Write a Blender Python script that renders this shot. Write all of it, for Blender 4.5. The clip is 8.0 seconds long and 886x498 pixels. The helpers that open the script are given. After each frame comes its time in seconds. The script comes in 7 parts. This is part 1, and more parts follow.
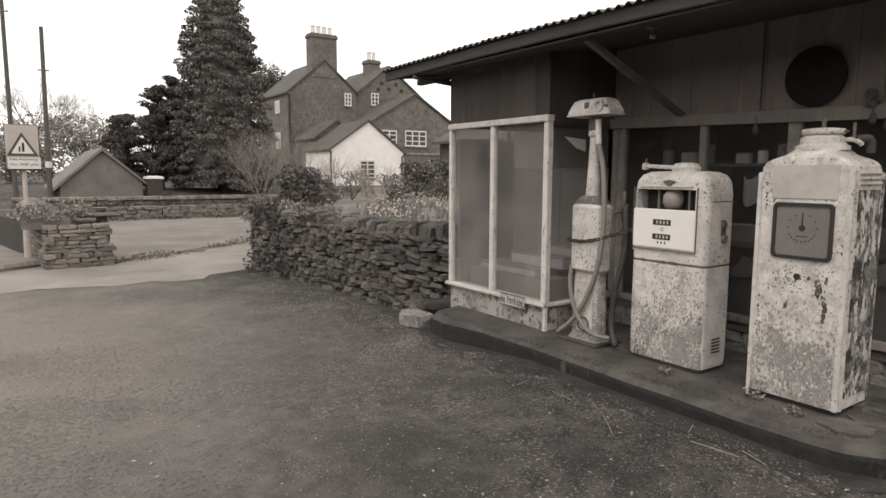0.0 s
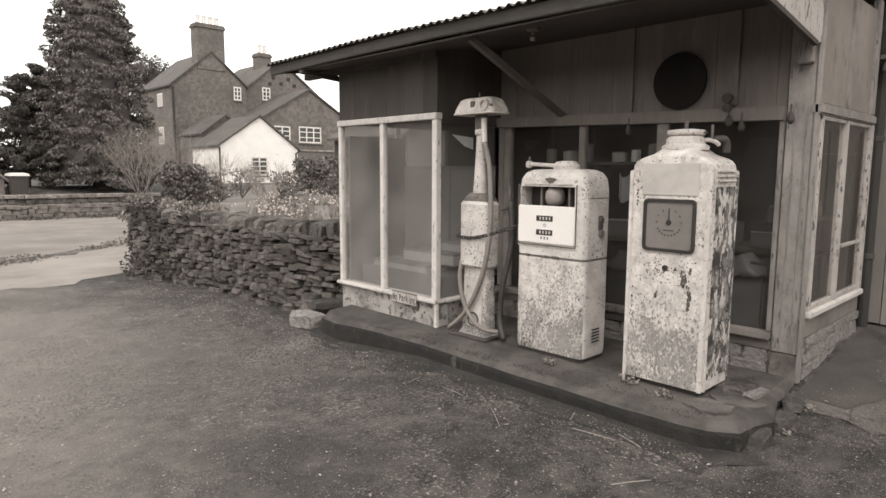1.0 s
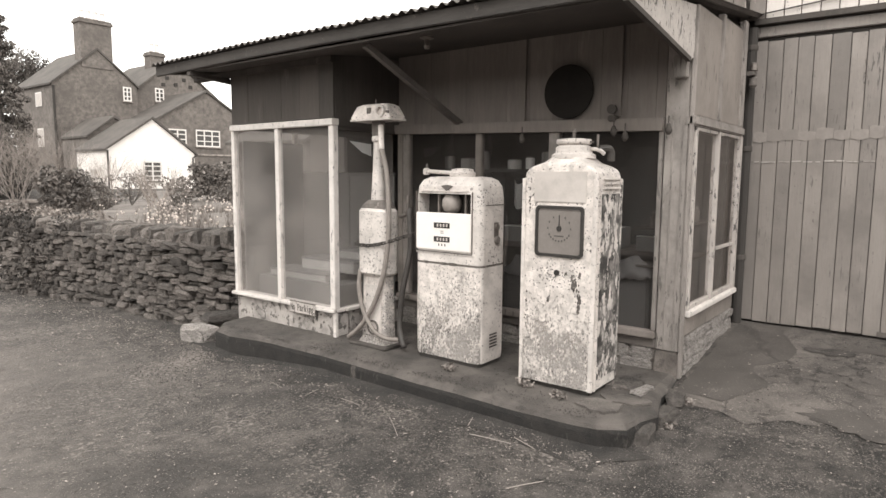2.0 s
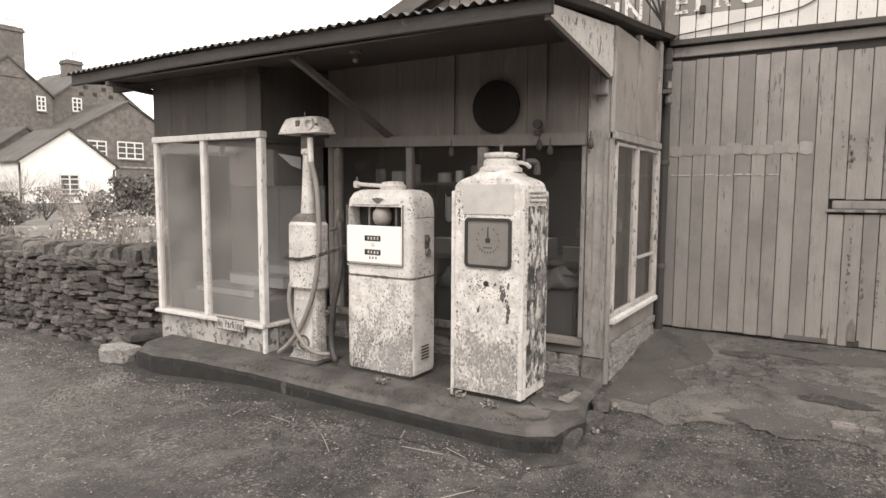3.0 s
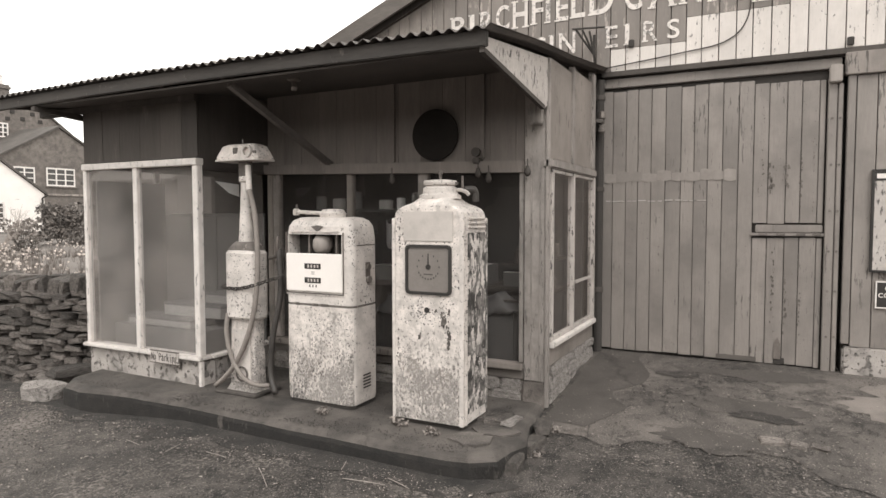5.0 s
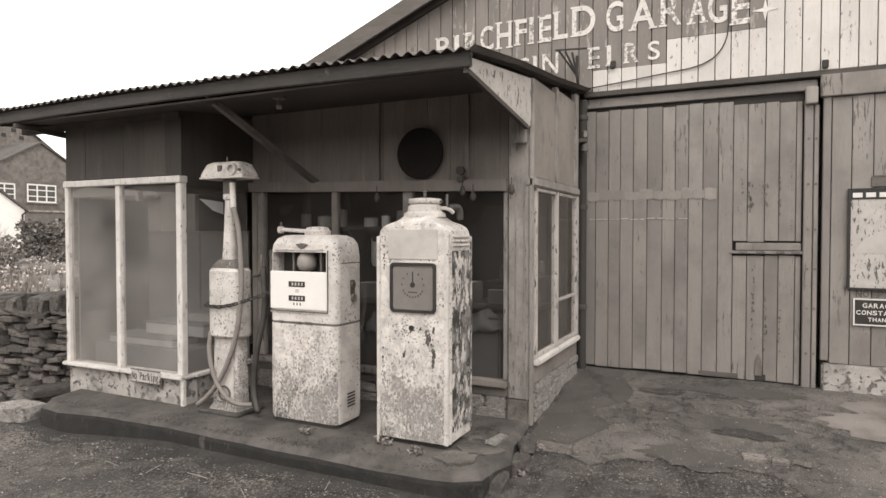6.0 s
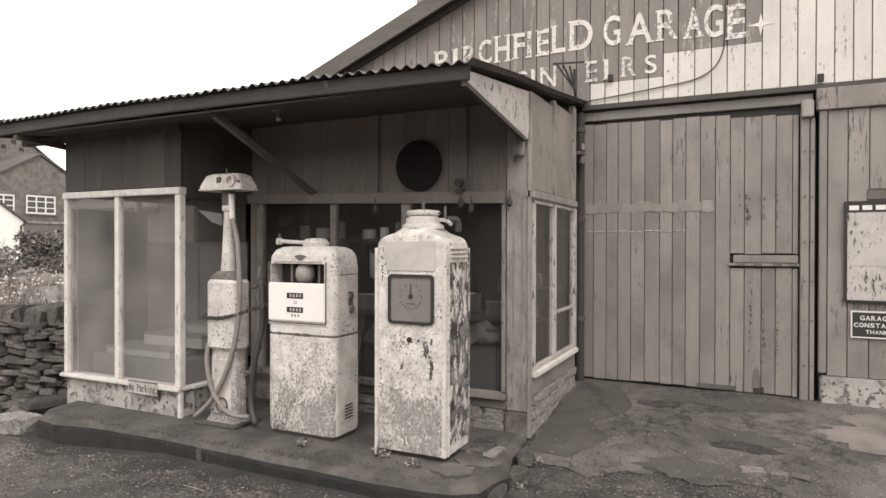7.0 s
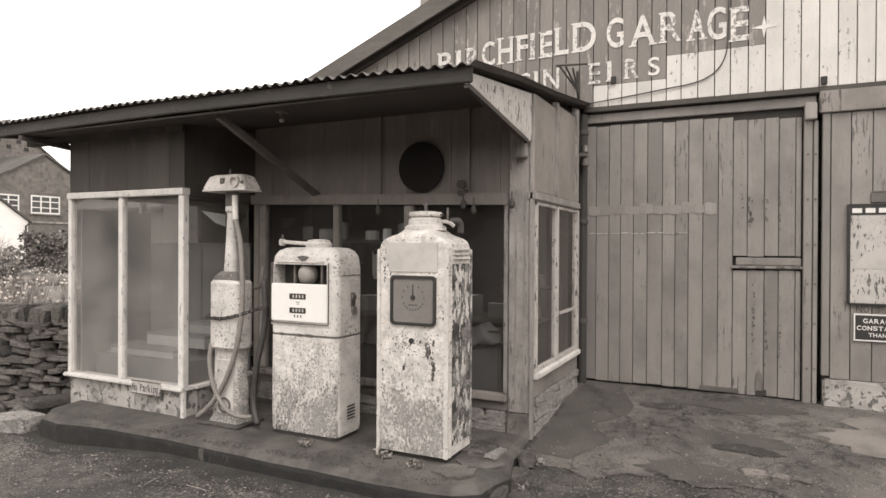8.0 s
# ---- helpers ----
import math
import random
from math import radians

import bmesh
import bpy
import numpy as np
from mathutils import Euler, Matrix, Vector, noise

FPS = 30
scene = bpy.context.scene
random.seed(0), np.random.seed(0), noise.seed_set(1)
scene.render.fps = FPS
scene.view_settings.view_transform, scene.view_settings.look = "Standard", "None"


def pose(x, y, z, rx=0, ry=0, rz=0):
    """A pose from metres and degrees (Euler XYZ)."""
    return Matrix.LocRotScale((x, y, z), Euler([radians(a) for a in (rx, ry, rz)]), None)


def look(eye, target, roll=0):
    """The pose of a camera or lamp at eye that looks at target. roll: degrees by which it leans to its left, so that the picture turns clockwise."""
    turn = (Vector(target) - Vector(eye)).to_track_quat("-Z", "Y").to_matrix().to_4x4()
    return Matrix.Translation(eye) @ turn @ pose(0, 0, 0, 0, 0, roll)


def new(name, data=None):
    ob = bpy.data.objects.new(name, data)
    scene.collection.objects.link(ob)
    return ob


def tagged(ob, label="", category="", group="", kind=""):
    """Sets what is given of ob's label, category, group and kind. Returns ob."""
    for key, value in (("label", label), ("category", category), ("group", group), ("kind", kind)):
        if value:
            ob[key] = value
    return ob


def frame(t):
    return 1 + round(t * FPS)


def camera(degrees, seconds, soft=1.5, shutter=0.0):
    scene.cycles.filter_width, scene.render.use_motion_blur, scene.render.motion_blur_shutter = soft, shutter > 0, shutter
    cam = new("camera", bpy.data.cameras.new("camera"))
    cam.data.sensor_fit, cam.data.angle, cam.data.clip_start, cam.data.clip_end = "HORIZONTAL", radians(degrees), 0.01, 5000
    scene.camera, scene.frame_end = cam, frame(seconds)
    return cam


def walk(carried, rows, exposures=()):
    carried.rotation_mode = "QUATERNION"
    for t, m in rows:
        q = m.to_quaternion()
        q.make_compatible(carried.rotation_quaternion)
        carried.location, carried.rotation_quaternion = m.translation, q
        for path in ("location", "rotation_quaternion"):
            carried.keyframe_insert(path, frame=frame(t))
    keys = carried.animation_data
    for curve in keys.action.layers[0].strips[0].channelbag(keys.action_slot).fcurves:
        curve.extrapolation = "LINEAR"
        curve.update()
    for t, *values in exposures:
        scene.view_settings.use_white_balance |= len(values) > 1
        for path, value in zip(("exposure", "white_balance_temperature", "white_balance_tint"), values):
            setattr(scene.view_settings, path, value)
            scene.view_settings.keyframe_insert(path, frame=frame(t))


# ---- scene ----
cam = camera(69.9, 8.0)
EXPO, SKY = 0.5, 11.0
PATH = [
    (0, (0.115, -0.195, 1.634), (1.249, 1.435, 1.397), 0.2),
    (0.5, (0.155, -0.216, 1.632), (1.421, 1.312, 1.385), 0.3),
    (1, (0.188, -0.227, 1.636), (1.567, 1.201, 1.392), 0.3),
    (1.5, (0.238, -0.24, 1.641), (1.713, 1.087, 1.393), 0.3),
    (2, (0.267, -0.265, 1.651), (1.84, 0.95, 1.425), 0.4),
    (3.5, (0.262, -0.318, 1.651), (1.982, 0.689, 1.476), 0.1),
    (4, (0.271, -0.327, 1.661), (2.006, 0.653, 1.495), -0.1),
    (4.5, (0.273, -0.338, 1.656), (2.033, 0.602, 1.52), -0.1),
    (6, (0.258, -0.36, 1.668), (2.061, 0.504, 1.618), 0.0),
    (6.5, (0.256, -0.364, 1.667), (2.062, 0.496, 1.639), 0.1),
    (7, (0.25, -0.37, 1.666), (2.055, 0.491, 1.654), 0.1),
    (7.5, (0.247, -0.376, 1.672), (2.05, 0.489, 1.663), 0.2),
    (8, (0.244, -0.379, 1.667), (2.045, 0.491, 1.659), 0.3),
]

walk(cam, [(t, look(eye, target, roll)) for t, eye, target, roll in PATH], exposures=[(0, 0.28), (0.5, 0.52), (1.0, 0.74), (2, 1.12), (3.5, 1.02), (4, 0.93), (4.5, 0.89), (8, 0.88)])

# ---- daylight: bright overcast, monochrome film tone ----
world = bpy.data.worlds.new("overcast_sky")
scene.world = world
world.use_nodes = True
wn, wl = world.node_tree.nodes, world.node_tree.links
wn.clear()
sky = wn.new("ShaderNodeTexSky")
sky.sky_type, sky.sun_disc = "NISHITA", False
sky.sun_elevation, sky.sun_rotation = radians(48), radians(215)
grey = wn.new("ShaderNodeRGBToBW")
flat = wn.new("ShaderNodeMix")
flat.data_type = "FLOAT"
flat.inputs[0].default_value = 0.8
flat.inputs[3].default_value = SKY
tone = wn.new("ShaderNodeMix")
tone.data_type, tone.blend_type = "RGBA", "MULTIPLY"
tone.inputs[0].default_value = 1.0
tone.inputs[7].default_value = (1.0, 0.985, 0.935, 1)
bg = wn.new("ShaderNodeBackground")
bg.inputs["Strength"].default_value = 0.12
wo = wn.new("ShaderNodeOutputWorld")
wl.new(sky.outputs[0], grey.inputs[0])
wl.new(grey.outputs[0], flat.inputs[2])
wl.new(flat.outputs[0], tone.inputs[6])
wl.new(tone.outputs[2], bg.inputs["Color"])
wl.new(bg.outputs[0], wo.inputs["Surface"])
sun = new("sun", bpy.data.lights.new("sun", "SUN"))
sun.data.energy, sun.data.angle, sun.data.color = 0.9, radians(25), (1.0, 0.985, 0.96)
sun.matrix_world = look((-6, -4, 9), (0, 0, 0))


# ---- materials ----
def tint(g, warm=1.0):
    """A grey of the film's warm tone."""
    return (g * (1 + 0.135 * warm), g * (1 - 0.013 * warm), g * (1 - 0.105 * warm), 1)


def ramp(nodes, stops):
    r = nodes.new("ShaderNodeValToRGB")
    while len(r.color_ramp.elements) < len(stops):
        r.color_ramp.elements.new(0.5)
    for e, (p, c) in zip(r.color_ramp.elements, stops):
        e.position, e.color = p, c
    return r


def co_vec(n, l, co):
    m = n.new("ShaderNodeMapping")
    l.new(co.outputs["Object"], m.inputs["Vector"])
    return m


def surface(name, low, high, rough=0.8, scale=6.0, fine=60.0, bump=0.25, metal=0.0, stretch=(1, 1, 1),
            wear=None, wear_at=(0.55, 0.62), wear_scale=4.0, vary=0.12, island=False, spec=0.5, wear_stretch=(1, 1, 1),
            dirt=None, dirt_scale=1.2, warm=1.0, patch=0.0, patch_scale=2.0, worn=None, span=(0.42, 0.98), foot_wear=0.0, cracks=0.0, pits=None):
    """A procedural surface: two scales of tone, optional flaking to a second tone, stains, bump and a tone of its own for each piece."""
    m = bpy.data.materials.new(name)
    m.use_nodes = True
    n, l = m.node_tree.nodes, m.node_tree.links
    b = n["Principled BSDF"]
    b.inputs["Metallic"].default_value = metal
    b.inputs["Specular IOR Level"].default_value = spec
    co = n.new("ShaderNodeTexCoord")
    mp = n.new("ShaderNodeMapping")
    mp.inputs["Scale"].default_value = stretch
    geo = n.new("ShaderNodeObjectInfo")
    shift = n.new("ShaderNodeVectorMath")
    shift.operation = "MULTIPLY_ADD"
    comb = n.new("ShaderNodeCombineXYZ")
    for k in range(3):
        l.new(geo.outputs["Random"], comb.inputs[k])
    shift.inputs[1].default_value = (17, 31, 23)
    l.new(comb.outputs[0], shift.inputs[0])
    l.new(co.outputs["Object"], shift.inputs[2])
    l.new(shift.outputs[0], mp.inputs["Vector"])

    def tex(sc, detail=6.0, roughness=0.6, vec=mp):
        t = n.new("ShaderNodeTexNoise")
        t.inputs["Scale"].default_value, t.inputs["Detail"].default_value, t.inputs["Roughness"].default_value = sc, detail, roughness
        l.new(vec.outputs[0], t.inputs["Vector"])
        return t

    big, small = tex(scale), tex(fine, 4.0, 0.7)
    add = n.new("ShaderNodeMath")
    add.operation = "MULTIPLY_ADD"
    add.inputs[1].default_value = 0.4
    l.new(small.outputs["Fac"], add.inputs[0])
    l.new(big.outputs["Fac"], add.inputs[2])
    cr = ramp(n, [(span[0], tint(low, warm)), (span[1], tint(high, warm))])
    l.new(add.outputs[0], cr.inputs["Fac"])
    colour = cr.outputs["Color"]
    height = small.outputs["Fac"]
    if wear is not None:
        m2 = n.new("ShaderNodeMapping")
        m2.inputs["Scale"].default_value = wear_stretch
        l.new(shift.outputs[0], m2.inputs["Vector"])
        wt = tex(wear_scale, 10.0, 0.68, m2)
        wr = ramp(n, [(wear_at[0], (0, 0, 0, 1)), (wear_at[1], (1, 1, 1, 1))])
        if patch:
            pt = tex(patch_scale, 3.0, 0.5, shift)
            ma = n.new("ShaderNodeMath")
            ma.operation = "MULTIPLY_ADD"
            ma.inputs[1].default_value = patch
            l.new(pt.outputs["Fac"], ma.inputs[0])
            mb = n.new("ShaderNodeMath")
            mb.operation = "SUBTRACT"
            mb.inputs[1].default_value = patch * 0.5
            l.new(wt.outputs["Fac"], ma.inputs[2])
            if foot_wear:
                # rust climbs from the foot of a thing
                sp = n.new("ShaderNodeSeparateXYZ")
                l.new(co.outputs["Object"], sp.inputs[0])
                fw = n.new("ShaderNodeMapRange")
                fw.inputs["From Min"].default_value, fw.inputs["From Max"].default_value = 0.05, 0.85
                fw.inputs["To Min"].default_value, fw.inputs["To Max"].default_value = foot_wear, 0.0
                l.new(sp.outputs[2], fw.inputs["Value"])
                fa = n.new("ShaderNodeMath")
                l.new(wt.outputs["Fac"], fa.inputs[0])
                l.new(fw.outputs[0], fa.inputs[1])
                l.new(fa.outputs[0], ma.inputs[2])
            l.new(ma.outputs[0], mb.inputs[0])
            l.new(mb.outputs[0], wr.inputs["Fac"])
        else:
            l.new(wt.outputs["Fac"], wr.inputs["Fac"])
        wm = n.new("ShaderNodeMix")
        wm.data_type = "RGBA"
        wm.inputs[7].default_value = tint(wear, warm)
        l.new(wr.outputs["Color"], wm.inputs[0])
        l.new(colour, wm.inputs[6])
        colour = wm.outputs[2]
        hs = n.new("ShaderNodeMath")
        hs.operation = "MULTIPLY_ADD"
        hs.inputs[1].default_value = -1.2
        l.new(wr.outputs["Color"], hs.inputs[0])
        l.new(height, hs.inputs[2])
        height = hs.outputs[0]
    if dirt is not None:
        dt = tex(dirt_scale, 8.0, 0.65, shift)
        dr = ramp(n, [(0.45, (0, 0, 0, 1)), (0.7, (1, 1, 1, 1))])
        l.new(dt.outputs["Fac"], dr.inputs["Fac"])
        dm = n.new("ShaderNodeMix")
        dm.data_type = "RGBA"
        dm.inputs[7].default_value = tint(dirt, warm)
        l.new(dr.outputs["Color"], dm.inputs[0])
        l.new(colour, dm.inputs[6])
        colour = dm.outputs[2]
    if pits is not None:
        (pit_tone, pit_at, pit_scale, pit_patch) = pits
        pn = tex(pit_scale, 6.0, 0.62, shift)
        pb = tex(3.1, 3.0, 0.5, shift)
        pa = n.new("ShaderNodeMath")
        pa.operation = "MULTIPLY_ADD"
        pa.inputs[1].default_value = pit_patch
        l.new(pb.outputs["Fac"], pa.inputs[0])
        l.new(pn.outputs["Fac"], pa.inputs[2])
        pr = ramp(n, [(pit_at + 0.5 * pit_patch, (0, 0, 0, 1)), (pit_at + 0.5 * pit_patch + 0.025, (0.9, 0.9, 0.9, 1))])
        l.new(pa.outputs[0], pr.inputs["Fac"])
        pm = n.new("ShaderNodeMix")
        pm.data_type = "RGBA"
        pm.inputs[7].default_value = tint(pit_tone, warm)
        l.new(pr.outputs["Color"], pm.inputs[0])
        l.new(colour, pm.inputs[6])
        colour = pm.outputs[2]
    if cracks:
        nd = tex(2.0, 4.0, 0.6, shift)
        dm = n.new("ShaderNodeVectorMath")
        dm.operation = "MULTIPLY_ADD"
        dm.inputs[1].default_value = (0.5, 0.5, 0.5)
        l.new(nd.outputs["Color"], dm.inputs[0])
        l.new(shift.outputs[0], dm.inputs[2])
        vo = n.new("ShaderNodeTexVoronoi")
        vo.feature = "DISTANCE_TO_EDGE"
        vo.inputs["Scale"].default_value = cracks
        l.new(dm.outputs[0], vo.inputs["Vector"])
        vr2 = ramp(n, [(0.001, (0.7, 0.7, 0.7, 1)), (0.010, (0, 0, 0, 1))])
        l.new(vo.outputs["Distance"], vr2.inputs["Fac"])
        vm2 = n.new("ShaderNodeMix")
        vm2.data_type = "RGBA"
        vm2.inputs[7].default_value = tint(0.03, warm)
        l.new(vr2.outputs["Color"], vm2.inputs[0])
        l.new(colour, vm2.inputs[6])
        colour = vm2.outputs[2]
    if worn is not None:
        (wx, wy, wr_in, wr_out, wtone) = worn
        dv = n.new("ShaderNodeVectorMath")
        dv.operation = "DISTANCE"
        dv.inputs[1].default_value = (wx, wy, 0)
        l.new(co.outputs["Object"], dv.inputs[0])
        nz = tex(0.8, 5.0, 0.6, co_vec(n, l, co))
        nm = n.new("ShaderNodeMath")
        nm.operation = "MULTIPLY_ADD"
        nm.inputs[1].default_value = 3.0
        l.new(nz.outputs["Fac"], nm.inputs[0])
        l.new(dv.outputs["Value"], nm.inputs[2])
        rg = n.new("ShaderNodeMapRange")
        rg.interpolation_type = "SMOOTHSTEP"
        rg.inputs["From Min"].default_value, rg.inputs["From Max"].default_value = wr_out + 1.5, wr_in + 1.5
        rg.inputs["To Min"].default_value, rg.inputs["To Max"].default_value = 0.0, 0.75
        l.new(nm.outputs[0], rg.inputs["Value"])
        dm2 = n.new("ShaderNodeMix")
        dm2.data_type = "RGBA"
        dm2.inputs[7].default_value = tint(wtone, warm)
        l.new(rg.outputs[0], dm2.inputs[0])
        l.new(colour, dm2.inputs[6])
        colour = dm2.outputs[2]
    if vary:
        src = n.new("ShaderNodeNewGeometry").outputs["Random Per Island"] if island else geo.outputs["Random"]
        vr = n.new("ShaderNodeMapRange")
        vr.inputs["To Min"].default_value, vr.inputs["To Max"].default_value = 1 - vary, 1 + vary
        l.new(src, vr.inputs["Value"])
        vm = n.new("ShaderNodeMix")
        vm.data_type, vm.blend_type = "RGBA", "MULTIPLY"
        vm.inputs[0].default_value = 1.0
        l.new(colour, vm.inputs[6])
        l.new(vr.outputs[0], vm.inputs[7])
        colour = vm.outputs[2]
    l.new(colour, b.inputs["Base Color"])
    rr = n.new("ShaderNodeMapRange")
    rr.inputs["To Min"].default_value, rr.inputs["To Max"].default_value = max(0.05, rough - 0.12), min(1.0, rough + 0.12)
    l.new(big.outputs["Fac"], rr.inputs["Value"])
    l.new(rr.outputs[0], b.inputs["Roughness"])
    if bump:
        bp = n.new("ShaderNodeBump")
        bp.inputs["Strength"].default_value, bp.inputs["Distance"].default_value = bump, 0.01
        l.new(height, bp.inputs["Height"])
        l.new(bp.outputs[0], b.inputs["Normal"])
    return m


def glazing(name, dust, tone_g=0.35, rough=0.03):
    """Old window glass: clear, glossy by its angle, with a film of dust."""
    m = bpy.data.materials.new(name)
    m.use_nodes = True
    n, l = m.node_tree.nodes, m.node_tree.links
    n.remove(n["Principled BSDF"])
    clear = n.new("ShaderNodeBsdfTransparent")
    clear.inputs[0].default_value = tint(0.94, 0.0)
    gloss = n.new("ShaderNodeBsdfGlossy")
    gloss.inputs["Roughness"].default_value = rough
    gloss.inputs["Color"].default_value = tint(0.9, 0.4)
    film = n.new("ShaderNodeBsdfDiffuse")
    film.inputs[0].default_value = tint(tone_g, 0.7)
    lw = n.new("ShaderNodeLayerWeight")
    pw = n.new("ShaderNodeMath")
    pw.operation = "POWER"
    pw.inputs[1].default_value = 5.0
    l.new(lw.outputs["Facing"], pw.inputs[0])
    fr = n.new("ShaderNodeMath")
    fr.operation = "MULTIPLY_ADD"
    fr.inputs[1].default_value, fr.inputs[2].default_value = 0.6, 0.025
    l.new(pw.outputs[0], fr.inputs[0])
    co = n.new("ShaderNodeTexCoord")
    no = n.new("ShaderNodeTexNoise")
    no.inputs["Scale"].default_value, no.inputs["Detail"].default_value = 2.5, 8
    l.new(co.outputs["Object"], no.inputs["Vector"])
    mr = n.new("ShaderNodeMapRange")
    mr.inputs["From Min"].default_value, mr.inputs["From Max"].default_value = 0.3, 0.7
    mr.inputs["To Min"].default_value, mr.inputs["To Max"].default_value = dust * 0.5, dust * 1.5
    l.new(no.outputs["Fac"], mr.inputs["Value"])
    a, c = n.new("ShaderNodeMixShader"), n.new("ShaderNodeMixShader")
    l.new(mr.outputs[0], a.inputs[0])
    l.new(clear.outputs[0], a.inputs[1])
    l.new(film.outputs[0], a.inputs[2])
    l.new(fr.outputs[0], c.inputs[0])
    l.new(a.outputs[0], c.inputs[1])
    l.new(gloss.outputs[0], c.inputs[2])
    l.new(c.outputs[0], n["Material Output"].inputs["Surface"])
    return m


M_GROUND = surface("old_tarmac", 0.014, 0.1, 0.92, 7.0, 150, 1.0, wear=0.2, wear_at=(0.55, 0.62), wear_scale=34, vary=0, dirt=0.02, dirt_scale=1.3, patch=0.5, patch_scale=0.9, worn=(-3.1, 6.8, 3.2, 7.4, 0.23), span=(0.54, 0.86), pits=(0.17, 0.6, 75, 0.3))
M_ROAD = surface("road_tarmac", 0.17, 0.29, 0.9, 0.8, 120, 0.4, vary=0, dirt=0.14, dirt_scale=0.5)
M_APRON = surface("worn_concrete", 0.036, 0.098, 0.8, 9, 160, 0.8, wear=0.032, wear_at=(0.54, 0.64), wear_scale=15, vary=0.05, dirt=0.15, dirt_scale=1.4, patch=0.6, patch_scale=1.3, span=(0.5, 0.9), cracks=0.9, pits=(0.2, 0.6, 90, 0.3))
M_SLAB = surface("smooth_dark_concrete", 0.042, 0.078, 0.72, 3, 120, 0.35, vary=0.05, dirt=0.055, dirt_scale=2.2, cracks=0.35, span=(0.5, 0.9), pits=(0.15, 0.64, 90, 0.3))
M_SCREED = surface("smooth_pale_screed", 0.12, 0.2, 0.7, 1.6, 140, 0.3, vary=0.05, dirt=0.085, dirt_scale=2.5, span=(0.5, 0.9))
M_KERBFACE = surface("dark_kerb_face", 0.008, 0.026, 0.85, 9, 70, 0.9, wear=0.1, wear_at=(0.6, 0.72), wear_scale=9, vary=0, wear_stretch=(1, 1, 0.4), patch=0.3, patch_scale=2, span=(0.5, 0.9))
M_KERB = surface("mossy_concrete", 0.033, 0.085, 0.88, 5.0, 130, 0.7, wear=0.04, wear_at=(0.60, 0.72), wear_scale=14, vary=0.05, patch=0.4, patch_scale=1.7, dirt=0.115, dirt_scale=3.0, span=(0.5, 0.92))
M_STONE = surface("wall_stone", 0.065, 0.22, 0.95, 14, 80, 1.0, vary=0.45, dirt=0.028, dirt_scale=7, span=(0.5, 0.92))
M_STONE_PALE = surface("pale_stone", 0.12, 0.32, 0.95, 9, 60, 1.0, vary=0.4, dirt=0.09, dirt_scale=4, span=(0.48, 0.92))
M_MORTAR = surface("wall_core_earth", 0.03, 0.07, 1.0, 8, 50, 0.6, vary=0)
M_RENDER = surface("flaking_render", 0.30, 0.48, 0.92, 8, 40, 1.0, wear=0.15, wear_at=(0.54, 0.6), wear_scale=16, vary=0.05, dirt=0.2, dirt_scale=5, patch=0.3, patch_scale=4, warm=0.7, pits=(0.06, 0.64, 40, 0.2))
M_WHITE = surface("old_white_paint", 0.5, 0.7, 0.6, 9, 60, 0.45, wear=0.2, wear_at=(0.585, 0.64), wear_scale=34, vary=0.05, wear_stretch=(1, 1, 0.3), warm=0.55)
M_PEEL = surface("peeling_pale_paint", 0.34, 0.5, 0.65, 9, 60, 0.6, wear=0.1, wear_at=(0.572, 0.605), wear_scale=38, vary=0.08, wear_stretch=(1, 1, 0.35), patch=0.25, patch_scale=4, warm=0.7)
M_POST = surface("weathered_grey_post", 0.2, 0.33, 0.75, 5, 60, 0.5, stretch=(1, 1, 0.15), wear=0.1, wear_at=(0.59, 0.63), wear_scale=40, vary=0.1, wear_stretch=(1, 1, 0.2), patch=0.3, patch_scale=3, dirt=0.16, dirt_scale=4, warm=0.8)
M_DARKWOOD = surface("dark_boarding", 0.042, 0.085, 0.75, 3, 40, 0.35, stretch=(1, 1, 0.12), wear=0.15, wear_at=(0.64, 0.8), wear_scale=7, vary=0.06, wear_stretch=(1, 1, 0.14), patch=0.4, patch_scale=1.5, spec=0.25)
M_RECESS = surface("recess_boarding", 0.115, 0.2, 0.7, 2.5, 40, 0.3, stretch=(1, 1, 0.15), wear=0.24, wear_at=(0.6, 0.8), wear_scale=5, vary=0.07, wear_stretch=(1, 1, 0.2), patch=0.4, patch_scale=1.2, spec=0.3)
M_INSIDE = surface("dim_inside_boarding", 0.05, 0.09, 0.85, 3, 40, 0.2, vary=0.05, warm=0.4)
M_BEAM = surface("weathered_timber", 0.06, 0.15, 0.85, 5, 50, 0.5, stretch=(1, 0.2, 1), vary=0.1)
M_DOOR = surface("grey_door_paint", 0.16, 0.27, 0.62, 2.2, 80, 0.3, stretch=(1, 1, 0.1), wear=0.09, wear_at=(0.64, 0.665), wear_scale=44, vary=0.07, wear_stretch=(1, 1, 0.12), dirt=0.145, dirt_scale=1.3, patch=0.45, patch_scale=1.1, warm=0.9, pits=(0.05, 0.68, 60, 0.2))
M_BOARD = surface("gable_board_paint", 0.17, 0.27, 0.65, 3, 60, 0.3, stretch=(1, 1, 0.12), wear=0.08, wear_at=(0.61, 0.64), wear_scale=28, vary=0.08, wear_stretch=(1, 1, 0.15), patch=0.3, patch_scale=1.5, dirt=0.14, dirt_scale=2)
